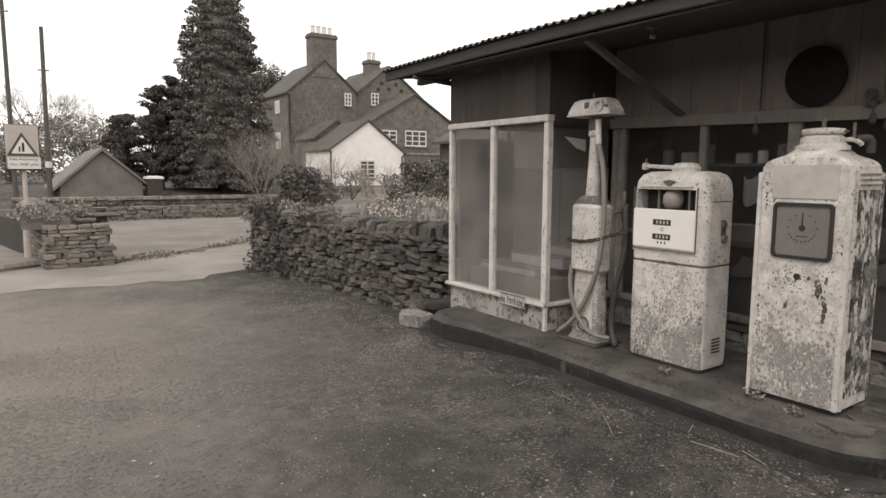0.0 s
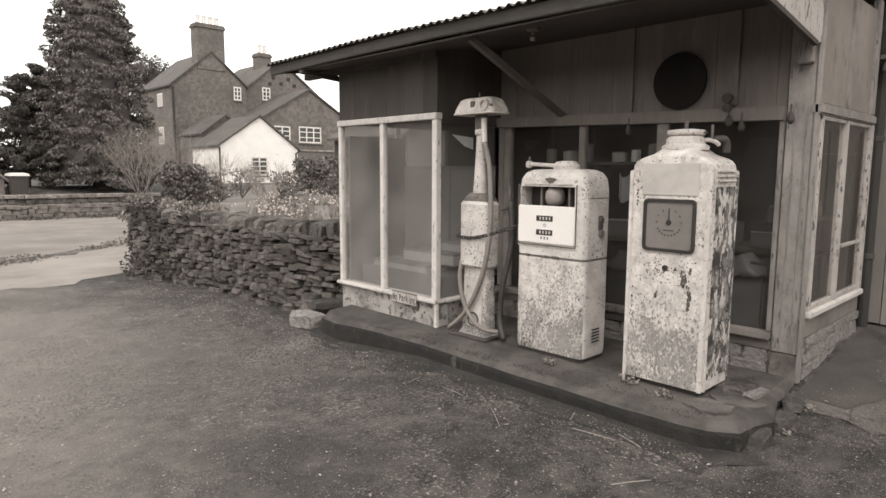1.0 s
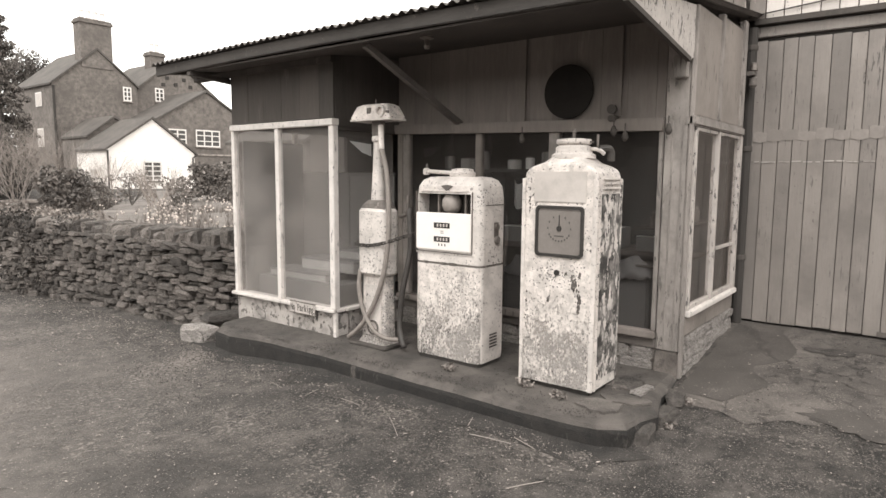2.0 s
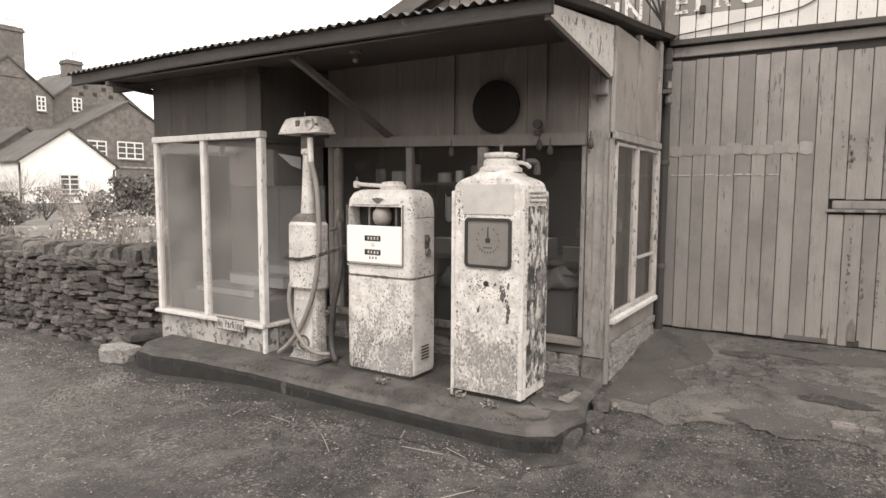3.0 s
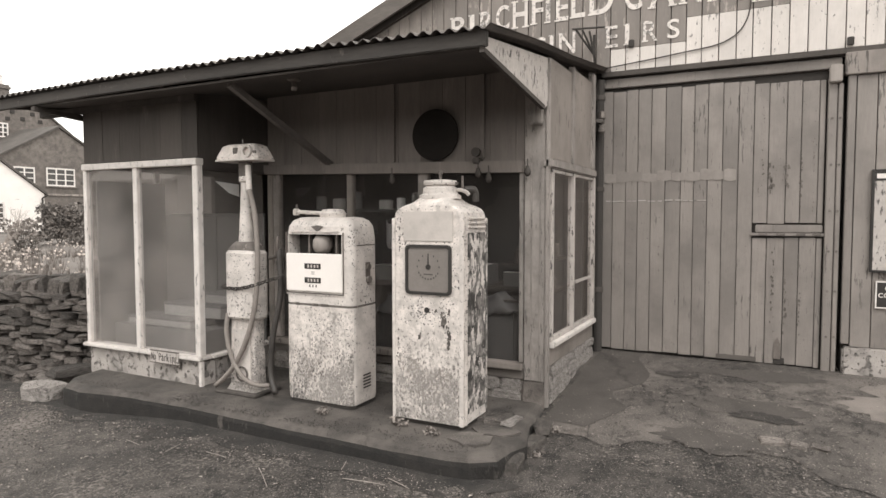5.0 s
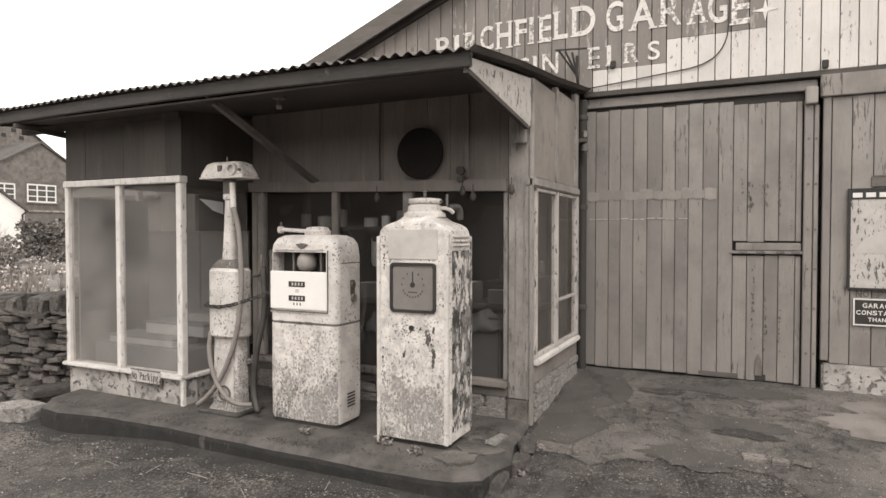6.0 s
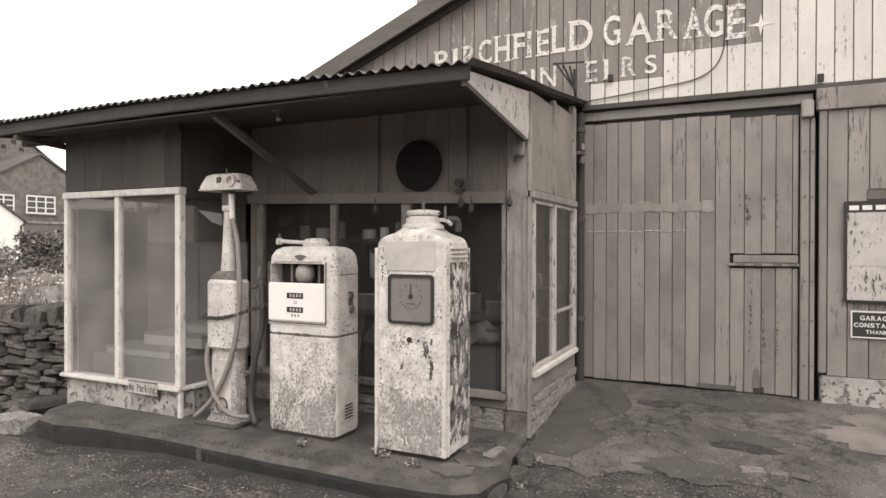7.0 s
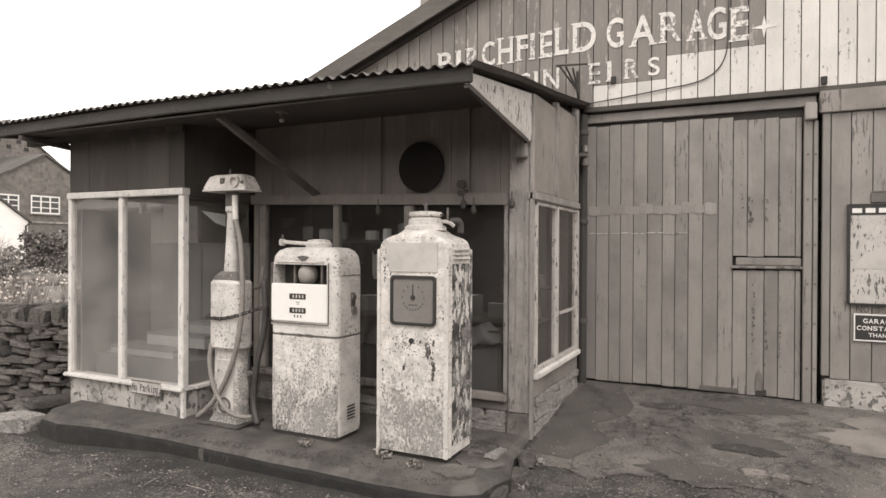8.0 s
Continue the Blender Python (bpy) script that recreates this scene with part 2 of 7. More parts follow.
M_BOARDWHITE = surface("gable_white_paint", 0.46, 0.64, 0.65, 3, 60, 0.3, stretch=(1, 1, 0.15), wear=0.14, wear_at=(0.63, 0.65), wear_scale=34, vary=0.04, wear_stretch=(1, 1, 0.4), patch=0.35, patch_scale=1.8, dirt=0.46, dirt_scale=1.5, warm=0.65)
M_SIGNPAINT = surface("sign_dark_paint", 0.13, 0.22, 0.65, 4, 60, 0.3, stretch=(1, 1, 0.2), wear=0.33, wear_at=(0.58, 0.66), wear_scale=16, vary=0.10, wear_stretch=(1, 1, 0.25), patch=0.35, patch_scale=1.6)
M_LETTER = surface("faded_letter_paint", 0.5, 0.68, 0.65, 5, 60, 0.2, wear=0.22, wear_at=(0.545, 0.6), wear_scale=30, vary=0.05, patch=0.4, patch_scale=1.2, warm=0.65)
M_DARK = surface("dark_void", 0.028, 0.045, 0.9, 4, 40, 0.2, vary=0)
M_DISC = surface("black_disc_paint", 0.013, 0.024, 0.85, 4, 40, 0.1, vary=0, spec=0.1)
M_IRON = surface("corrugated_iron", 0.05, 0.15, 0.65, 3, 50, 0.3, metal=0.2, vary=0.1, wear=0.2, wear_at=(0.6, 0.7), wear_scale=3)
M_PUMP = surface("chalky_pump_paint", 0.46, 0.66, 0.6, 7, 70, 0.4, wear=0.2, wear_at=(0.6, 0.64), wear_scale=34, vary=0.04, dirt=0.38, dirt_scale=5, patch=0.3, patch_scale=4, warm=0.65, pits=(0.06, 0.625, 42, 0.35))
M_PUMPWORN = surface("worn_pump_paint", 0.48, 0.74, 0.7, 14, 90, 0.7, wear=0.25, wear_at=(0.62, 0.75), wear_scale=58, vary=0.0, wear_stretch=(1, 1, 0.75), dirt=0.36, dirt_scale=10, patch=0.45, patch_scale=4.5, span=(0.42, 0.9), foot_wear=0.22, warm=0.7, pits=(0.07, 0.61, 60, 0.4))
M_PUMPFLAKE = surface("flaking_pump_side", 0.5, 0.7, 0.65, 5, 60, 0.6, wear=0.035, wear_at=(0.455, 0.475), wear_scale=19, vary=0.0, wear_stretch=(1, 1, 0.5), patch=0.35, patch_scale=5, dirt=0.4, dirt_scale=9, warm=0.65)
M_BARE = surface("bare_rusted_metal", 0.05, 0.12, 0.85, 14, 90, 0.5, vary=0.1, pits=(0.35, 0.62, 70, 0.2))
M_PRIMER = surface("worn_grey_primer", 0.2, 0.32, 0.85, 14, 90, 0.4, vary=0.1, warm=0.8)
M_PUMPCLEAN = surface("pale_enamel", 0.7, 0.8, 0.4, 3, 60, 0.1, vary=0.02, wear=0.45, wear_at=(0.68, 0.72), wear_scale=30, warm=0.5)
M_PLATE = surface("faded_plate", 0.42, 0.5, 0.5, 3, 60, 0.1, vary=0.02, dirt=0.36, dirt_scale=6, warm=0.7)
M_CHAIN = surface("dark_rusted_iron", 0.03, 0.09, 0.7, 20, 80, 0.5, metal=0.3, vary=0.3)
M_DIAL = surface("dim_dial_glass", 0.155, 0.215, 0.25, 3, 60, 0.05, vary=0.02, warm=0.8)
M_DIALMARK = surface("dial_mark", 0.04, 0.07, 0.5, 4, 40, 0, vary=0)
M_RUST = surface("rusty_steel", 0.06, 0.18, 0.8, 12, 80, 0.6, wear=0.32, wear_at=(0.6, 0.66), wear_scale=18, vary=0.1)
M_STEEL = surface("dull_metal", 0.10, 0.22, 0.5, 8, 60, 0.2, metal=0.5, vary=0.1)
M_HOSE = surface("old_rubber_hose", 0.15, 0.25, 0.7, 10, 80, 0.3, vary=0.1)
M_HOSEDARK = surface("dark_rubber_hose", 0.03, 0.06, 0.6, 10, 80, 0.3, vary=0.1)
M_CARD = surface("faded_card", 0.15, 0.21, 0.8, 2, 40, 0.1, vary=0.1, warm=0.35)
M_PAPER = surface("paper", 0.55, 0.7, 0.8, 3, 40, 0.1, vary=0.1, warm=0.2)
M_BLACK = surface("black_plate", 0.015, 0.03, 0.5, 5, 40, 0, vary=0)
M_BRICK = surface("far_brick", 0.085, 0.2, 0.9, 4, 26, 0.7, vary=0.05, dirt=0.09, dirt_scale=0.6, wear=0.26, wear_at=(0.62, 0.72), wear_scale=11, wear_stretch=(1, 1, 3), span=(0.5, 0.92))
M_WHITEWASH = surface("whitewashed_brick", 0.74, 0.86, 0.9, 1.5, 20, 0.4, vary=0, wear=0.4, wear_at=(0.66, 0.69), wear_scale=2.0, wear_stretch=(1, 1, 4), warm=0.5)
M_ROOF = surface("roof_tiles", 0.055, 0.11, 0.85, 2, 18, 0.5, vary=0.08, dirt=0.05, dirt_scale=0.8)
M_ROOFDARK = surface("garage_roof_sheet", 0.07, 0.13, 0.8, 2, 18, 0.3, vary=0)
M_WINDARK = surface("far_window_glass", 0.03, 0.06, 0.15, 3, 20, 0, vary=0.2)
M_BARK = surface("bark", 0.05, 0.11, 0.95, 6, 40, 0.7, vary=0.1, stretch=(1, 1, 0.3))
# twig tone is lightened so that distance haze sits in the colour
M_TWIG = surface("bare_twigs_hazed", 0.2, 0.32, 0.95, 6, 40, 0.2, vary=0.1)
M_CONIFER = surface("conifer_leaf", 0.05, 0.17, 0.85, 3, 20, 0.1, vary=0.6, island=True)
M_YEW = surface("yew_leaf", 0.04, 0.11, 0.85, 3, 20, 0.1, vary=0.4, island=True)
M_SHRUB = surface("shrub_leaf", 0.06, 0.14, 0.8, 3, 20, 0.1, vary=0.5, island=True)
M_PALELEAF = surface("pale_leaf", 0.12, 0.22, 0.8, 3, 20, 0.1, vary=0.5, island=True)
M_PETAL = surface("pale_petal", 0.4, 0.56, 0.7, 3, 20, 0, vary=0.35, island=True)
M_SOIL = surface("garden_soil", 0.06, 0.15, 1.0, 2, 40, 0.6, vary=0, dirt=0.2, dirt_scale=0.7)
M_LITTER = surface("dry_litter", 0.11, 0.32, 0.9, 6, 40, 0.2, vary=0.6, island=True)
M_MOSS = surface("moss_crumbs", 0.03, 0.06, 0.95, 6, 40, 0.2, vary=0.4, island=True)
M_FASCIA = surface("dark_fascia_timber", 0.02, 0.06, 0.85, 5, 50, 0.5, stretch=(1, 0.2, 1), vary=0.1, wear=0.15, wear_at=(0.6, 0.7), wear_scale=8)
# pale leaf tone carries the haze of the far hedges
M_HEDGE = surface("winter_hedge_hazed", 0.16, 0.28, 0.95, 3, 20, 0.1, vary=0.4, island=True)
M_YARD = surface("yard_tarmac", 0.13, 0.23, 0.9, 1.2, 120, 0.4, vary=0, dirt=0.12, dirt_scale=0.7)
M_IVY = surface("ivy_leaf", 0.025, 0.07, 0.8, 3, 20, 0.1, vary=0.5, island=True)
M_KERBFOOT = surface("dark_kerb_foot", 0.01, 0.045, 0.9, 5, 90, 1.0, vary=0, wear=0.12, wear_at=(0.6, 0.7), wear_scale=30, span=(0.5, 0.92), pits=(0.15, 0.63, 80, 0.3))
M_DAMP_PATCH = surface("mossy_ground", 0.025, 0.07, 0.95, 12, 110, 1.0, vary=0.1, wear=0.13, wear_at=(0.57, 0.66), wear_scale=34, span=(0.5, 0.92))
M_BAYBOX = surface("bay_box_card", 0.3, 0.38, 0.8, 2, 40, 0.1, vary=0.08, warm=0.35)
M_BANDPAINT = surface("faded_band_paint", 0.2, 0.29, 0.65, 7, 60, 0.2, stretch=(1, 1, 0.6), vary=0.08, dirt=0.2, dirt_scale=7, warm=0.9)
M_STRAW = surface("dry_stalk", 0.2, 0.32, 0.9, 6, 40, 0.2, vary=0.2)
M_GREY = surface("sign_back_grey", 0.36, 0.46, 0.5, 4, 40, 0.05, vary=0)
M_SIGNWHITE = surface("sign_white", 0.6, 0.72, 0.45, 4, 40, 0.05, vary=0, warm=0.5)
M_BARNROOF = surface("mossy_barn_tiles", 0.13, 0.24, 0.9, 3, 20, 0.5, vary=0.05, dirt=0.1, dirt_scale=1.5)
M_POLE = surface("pole_timber", 0.06, 0.12, 0.9, 4, 40, 0.4, vary=0)
G_BAY = glazing("dusty_bay_glass", 0.13, 0.42)
G_DARK = glazing("old_window_glass", 0.04, 0.25)


# ---- mesh helpers ----
def link(name, bm, material, parent=None, label="", smooth=False):
    me = bpy.data.meshes.new(name)
    bmesh.ops.recalc_face_normals(bm, faces=bm.faces)
    bm.to_mesh(me)
    bm.free()
    me.materials.append(material)
    if smooth:
        for p in me.polygons:
            p.use_smooth = True
    ob = new(name, me)
    if parent is not None:
        ob.parent = parent
    if label:
        ob["label"] = label
    return ob


def part(name, bm, material, parent, label="", smooth=False):
    return link(name, bm, material, parent, label, smooth)


def thing(name, label, category, at=(0, 0, 0), group="", kind="", rz=0.0):
    e = new(name)
    e.matrix_world = pose(*at, 0, 0, rz)
    return tagged(e, label, category, group, kind)


def from_lists(name, verts, faces, material, parent=None, smooth=False):
    me = bpy.data.meshes.new(name)
    me.from_pydata(verts, [], faces)
    me.materials.append(material)
    if smooth:
        for p in me.polygons:
            p.use_smooth = True
    me.update()
    ob = new(name, me)
    if parent is not None:
        ob.parent = parent
    return ob


def box(x0, x1, y0, y1, z0, z1, bevel=0.0, bm=None):
    own = bmesh.new()
    v = [own.verts.new((x, y, z)) for x in (x0, x1) for y in (y0, y1) for z in (z0, z1)]
    for f in ((0, 1, 3, 2), (4, 6, 7, 5), (0, 4, 5, 1), (2, 3, 7, 6), (0, 2, 6, 4), (1, 5, 7, 3)):
        own.faces.new([v[k] for k in f])
    if bevel:
        bmesh.ops.bevel(own, geom=own.edges[:], offset=bevel, segments=2, affect="EDGES", clamp_overlap=True)
    return merge(bm, own)


def merge(bm, own):
    if bm is None:
        return own
    off = {}
    for v in own.verts:
        off[v] = bm.verts.new(v.co)
    for f in own.faces:
        bm.faces.new([off[v] for v in f.verts])
    own.free()
    return bm


def prism(poly, axis, a, b, bm=None):
    """A polygon of (u, v) pairs drawn out along an axis from a to b: axis x takes (y, z), y takes (x, z), z takes (x, y)."""
    bm = bmesh.new() if bm is None else bm
    put = {"x": lambda u, v, w: (w, u, v), "y": lambda u, v, w: (u, w, v), "z": lambda u, v, w: (u, v, w)}[axis]
    lo = [bm.verts.new(put(u, v, a)) for u, v in poly]
    hi = [bm.verts.new(put(u, v, b)) for u, v in poly]
    bm.faces.new(lo)
    bm.faces.new(hi[::-1])
    for k in range(len(poly)):
        j = (k + 1) % len(poly)
        bm.faces.new((lo[k], hi[k], hi[j], lo[j]))
    return bm


def tube(points, radius, sides=8, bm=None, taper=None, caps=True):
    """A round bar along points."""
    bm = bmesh.new() if bm is None else bm
    pts = [Vector(p) for p in points]
    rings = []
    for k, p in enumerate(pts):
        d = (pts[min(k + 1, len(pts) - 1)] - pts[max(k - 1, 0)]).normalized()
        u = d.orthogonal().normalized() if k == 0 else (last - d * last.dot(d)).normalized()
        last = u
        w = d.cross(u)
        r = radius if taper is None else radius + (taper - radius) * k / (len(pts) - 1)
        rings.append([bm.verts.new(p + r * (math.cos(a) * u + math.sin(a) * w)) for a in (2 * math.pi * i / sides for i in range(sides))])
    for a, b in zip(rings, rings[1:]):
        for i in range(sides):
            bm.faces.new((a[i], a[(i + 1) % sides], b[(i + 1) % sides], b[i]))
    if caps:
        bm.faces.new(rings[0][::-1])
        bm.faces.new(rings[-1])
    return bm


def curve_points(ctrl, steps=8):
    """A smooth line through control points."""
    p = [Vector(c) for c in ctrl]
    p = [2 * p[0] - p[1]] + p + [2 * p[-1] - p[-2]]
    out = []
    for k in range(1, len(p) - 2):
        for s in range(steps):
            t = s / steps
            out.append(0.5 * (2 * p[k] + (p[k + 1] - p[k - 1]) * t + (2 * p[k - 1] - 5 * p[k] + 4 * p[k + 1] - p[k + 2]) * t * t
                              + (3 * p[k] - p[k - 1] - 3 * p[k + 1] + p[k + 2]) * t ** 3))
    out.append(p[-2])
    return out


def rounded(hx, hy, r, seg=4):
    """The outline of a rounded rectangle."""
    r = min(r, hx * 0.99, hy * 0.99)
    out = []
    for cx, cy, a0 in ((hx - r, hy - r, 0), (r - hx, hy - r, 90), (r - hx, r - hy, 180), (hx - r, r - hy, 270)):
        for i in range(seg + 1):
            a = radians(a0 + 90 * i / seg)
            out.append((cx + r * math.cos(a), cy + r * math.sin(a)))
    return out


def loft(sections, bm=None, seg=4, cx=0.0, cy=0.0):
    """Rounded rectangles (z, half x, half y, radius) joined upwards."""
    bm = bmesh.new() if bm is None else bm
    rings = [[bm.verts.new((cx + x, cy + y, z)) for x, y in rounded(hx, hy, r, seg)] for z, hx, hy, r in sections]
    for a, b in zip(rings, rings[1:]):
        for i in range(len(a)):
            j = (i + 1) % len(a)
            bm.faces.new((a[i], a[j], b[j], b[i]))
    bm.faces.new(rings[0][::-1])
    bm.faces.new(rings[-1])
    return bm


def lathe(profile, sides=24, bm=None, cx=0.0, cy=0.0):
    """A turned shape from (radius, z) pairs."""
    bm = bmesh.new() if bm is None else bm
    rings = [[bm.verts.new((cx + r * math.cos(2 * math.pi * i / sides), cy + r * math.sin(2 * math.pi * i / sides), z)) for i in range(sides)] for r, z in profile]
    for a, b in zip(rings, rings[1:]):
        for i in range(sides):
            bm.faces.new((a[i], a[(i + 1) % sides], b[(i + 1) % sides], b[i]))
    bm.faces.new(rings[0][::-1])
    bm.faces.new(rings[-1])
    return bm


def ring_x(x0, x1, cy, cz, r0, r1, sides=32, bm=None):
    """A flat ring or disc that faces x."""
    bm = bmesh.new() if bm is None else bm
    cs = [(math.cos(2 * math.pi * i / sides), math.sin(2 * math.pi * i / sides)) for i in range(sides)]
    loops = [[bm.verts.new((x, cy + r * c, cz + r * s)) for c, s in cs] for x, r in ((x0, r0), (x0, r1), (x1, r1), (x1, r0))]
    for k in range(4):
        a, b = loops[k], loops[(k + 1) % 4]
        for i in range(sides):
            bm.faces.new((a[i], a[(i + 1) % sides], b[(i + 1) % sides], b[i]))
    return bm


def front_skin(ob, material):
    """Gives the faces that look towards -x a material of their own."""
    ob.data.materials.append(material)
    for p in ob.data.polygons:
        if p.normal.x < -0.55:
            p.material_index = 1
    return ob


def cut(ob, cutter):
    """Takes a shape out of a mesh and keeps the result."""
    me = bpy.data.meshes.new("cutter")
    bmesh.ops.recalc_face_normals(cutter, faces=cutter.faces)
    cutter.to_mesh(me)
    cutter.free()
    tool = new("cutter", me)
    if ob.parent is not None:
        tool.parent = ob.parent
    mod = ob.modifiers.new("cut", "BOOLEAN")
    mod.object, mod.operation, mod.solver = tool, "DIFFERENCE", "EXACT"
    bpy.context.view_layer.update()
    deps = bpy.context.evaluated_depsgraph_get()
    made = bpy.data.meshes.new_from_object(ob.evaluated_get(deps))
    ob.modifiers.clear()
    ob.data = made
    bpy.data.objects.remove(tool)
    return ob


def lettering(name, text, height, material, parent, m, width=None, depth=0.004, weight=0.0, label=""):
    """Words as a thin mesh, upright in the plane of m."""
    cu = bpy.data.curves.new(name, "FONT")
    cu.body, cu.size, cu.extrude, cu.offset = text, 1.0, depth, weight
    cu.align_x, cu.align_y = "LEFT", "BOTTOM_BASELINE"
    tmp = new(name, cu)
    bpy.context.view_layer.update()
    me = bpy.data.meshes.new_from_object(tmp.evaluated_get(bpy.context.evaluated_depsgraph_get()))
    bpy.data.objects.remove(tmp)
    xs = [v.co.x for v in me.vertices]
    ys = [v.co.y for v in me.vertices]
    sy = height / (max(ys) - min(ys))
    sx = sy if width is None else width / (max(xs) - min(xs))
    me.transform(Matrix.Diagonal((sx, sy, 1, 1)) @ Matrix.Translation((-min(xs), -min(ys), 0)))
    me.materials.clear()
    me.materials.append(material)
    ob = new(name, me)
    ob.parent = parent
    ob.matrix_basis = m
    if label:
        ob["label"] = label
    return ob


def spell(text, height, width, material, parent, x, y, z, weight=0.02):
    """Words letter by letter on a plate that faces -x."""
    low = {"o": 0.72, "a": 0.72, "r": 0.72, "n": 0.72, "i": 0.98, "g": 0.95}
    slim = {"I": 0.35, "i": 0.3, "r": 0.7}
    cell = width / len(text)
    for k, ch in enumerate(text):
        if ch != " ":
            w = cell * 0.84 * slim.get(ch, 1.0)
            drop = -0.22 * height if ch == "g" else 0.0
            lettering("letter", ch, height * low.get(ch, 1.0), material, parent, facing(x, y - k * cell - (cell * 0.84 - w) / 2, z + drop), width=w, depth=0.001, weight=weight)


def bare_patches(parent, x, cy, cz, wide, high, count, size, material, seed, thick=0.0016, lean=0.0):
    """A scatter of ragged flakes where the paint has come away, on a face that looks to -x."""
    rnd = random.Random(seed)
    bm = bmesh.new()
    for k in range(count):
        v = rnd.gauss(0, 0.42)
        y, z = cy + wide * rnd.gauss(0, 0.4) + lean * v * high, cz + high * v
        if abs(y - cy) > wide or abs(z - cz) > high:
            continue
        r = size * rnd.uniform(0.25, 1.0) ** 1.6
        n = 9
        pts = []
        for i in range(n):
            q = r * rnd.uniform(0.45, 1.1)
            a = 2 * math.pi * i / n
            pts.append((y + 0.7 * q * math.cos(a), z + 1.3 * q * math.sin(a)))
        prism(pts, "x", x - thick + 0.0007 * (k % 7) / 7, x + 0.002, bm)
    return tagged(part("bare_patch", bm, material, parent), "bare patches of flaked paint", kind="stuff")


# the plane of things that face -x: text runs towards -y, up is z
def facing(x, y, z, lean=0.0):
    return Matrix.Translation((x, y, z)) @ Matrix(((0, 0, -1, 0), (-1, 0, 0, 0), (0, 1, 0, 0), (0, 0, 0, 1))) @ pose(0, 0, 0, 0, 0, lean)


def smooth01(a, b, v):
    t = min(1.0, max(0.0, (v - a) / (b - a)))
    return t * t * (3 - 2 * t)


# ================= setting: ground, road, kerbs =================
def ground_height(x, y):
    rise = 0.29 * smooth01(3.7, 6.7, x) * (1 - smooth01(1.3, 2.2, y))
    far = 0.85 * smooth01(24.6, 33, y) + 0.5 * smooth01(60, 200, y)
    rough = (1 - smooth01(8.3, 9.3, y)) * (0.012 * noise.noise((x * 1.3, y * 1.3, 0)) + 0.006 * noise.noise((x * 5, y * 5, 3)))
    rise += 0.06 * (1 - smooth01(3.2, 4.9, y)) * (1 - smooth01(3.7, 6.7, x))
    ridge = 0.02 * math.exp(-((x - 3.45) / 0.12) ** 2) * (0.5 + noise.noise((y * 3, 1, 7))) if 1.0 < y < 5.0 else 0
    return rise + far + rough + ridge


def ground_sheet():
    def steps(lo, hi, fine_lo, fine_hi, d):
        vals, v = [fine_lo], fine_lo
        while v < fine_hi:
            v += d
            vals.append(v)
        s, v = d, vals[-1]
        while v < hi:
            s *= 1.25
            v = min(hi, v + s)
            vals.append(v)
        s, v, left = d, fine_lo, []
        while v > lo:
            s *= 1.25
            v = max(lo, v - s)
            left.append(v)
        return left[::-1] + vals
    xs, ys = steps(-600, 900, -1.5, 7.2, 0.07), steps(-300, 1200, -1.5, 11.0, 0.08)
    verts = [(x, y, ground_height(x, y)) for y in ys for x in xs]
    w = len(xs)
    faces = [(j * w + i, j * w + i + 1, (j + 1) * w + i + 1, (j + 1) * w + i) for j in range(len(ys) - 1) for i in range(w - 1)]
    return tagged(from_lists("ground", verts, faces, M_GROUND, smooth=True), "dark rough mossy old tarmac forecourt ground", "ground", kind="structure")


ground_sheet()


def flat_sheet(name, outline, material, label, category, lift=0.012, cell=0.5):
    """A sheet that lies on the ground inside an outline."""
    bm = bmesh.new()
    bm.faces.new([bm.verts.new((x, y, 0)) for x, y in outline])
    lo = [min(p[k] for p in outline) for k in (0, 1)]
    hi = [max(p[k] for p in outline) for k in (0, 1)]
    for k in (0, 1):
        v = lo[k] + cell
        while v < hi[k]:
            no = (1, 0, 0) if k == 0 else (0, 1, 0)
            bmesh.ops.bisect_plane(bm, geom=bm.verts[:] + bm.edges[:] + bm.faces[:], plane_co=(v, v, 0), plane_no=no)
            v += cell
    for v in bm.verts:
        v.co.z = ground_height(v.co.x, v.co.y) + lift
    return tagged(link(name, bm, material), label, category, kind="structure")


def ragged(points, amount, step, seed):
    """An outline with its edges broken up."""
    out = []
    for (x0, y0), (x1, y1) in zip(points, points[1:]):
        n = max(1, int(math.hypot(x1 - x0, y1 - y0) / step))
        for k in range(n):
            x, y = x0 + (x1 - x0) * k / n, y0 + (y1 - y0) * k / n
            out.append((x + amount * noise.noise((x * 3, y * 3, seed)), y + amount * noise.noise((x * 3, y * 3, seed + 5))))
    return out + [points[-1]]


ROAD_NEAR = [(-18, 9.2), (-6, 9.9), (0, 10.2), (1.5, 10.0), (2.6, 9.9), (3.5, 10.55), (5, 11.9), (8, 14), (14, 17)]
ROAD_FAR = [(14, 20), (8, 16.8), (4.95, 14.7), (3.2, 13.3), (1.7, 12.35), (0.7, 12.75), (0, 12.3), (-6, 12.1), (-18, 11.9)]
flat_sheet("road", ragged(ROAD_NEAR, 0.35, 0.3, 4) + ragged(ROAD_FAR, 0.3, 0.3, 9), M_ROAD, "pale worn tarmac lane past the stone wall end", "road", lift=0.004)
flat_sheet("yard", [(1.75, 12.9), (3.2, 13.8), (4.95, 15.2), (8, 17.4), (14, 20.8), (14, 23.7), (-3, 24.2), (-3, 17), (1.7, 15.5)], M_YARD, "pale smooth tarmac yard before the low stone walls", "yard", lift=0.004)
flat_sheet("pavement", [(-18, 12.25), (0, 12.55), (0.62, 12.95), (0.55, 14.5), (0.1, 19), (-18, 22)], M_ROAD, "pale tarmac pavement by the sign post", "pavement", lift=0.09)
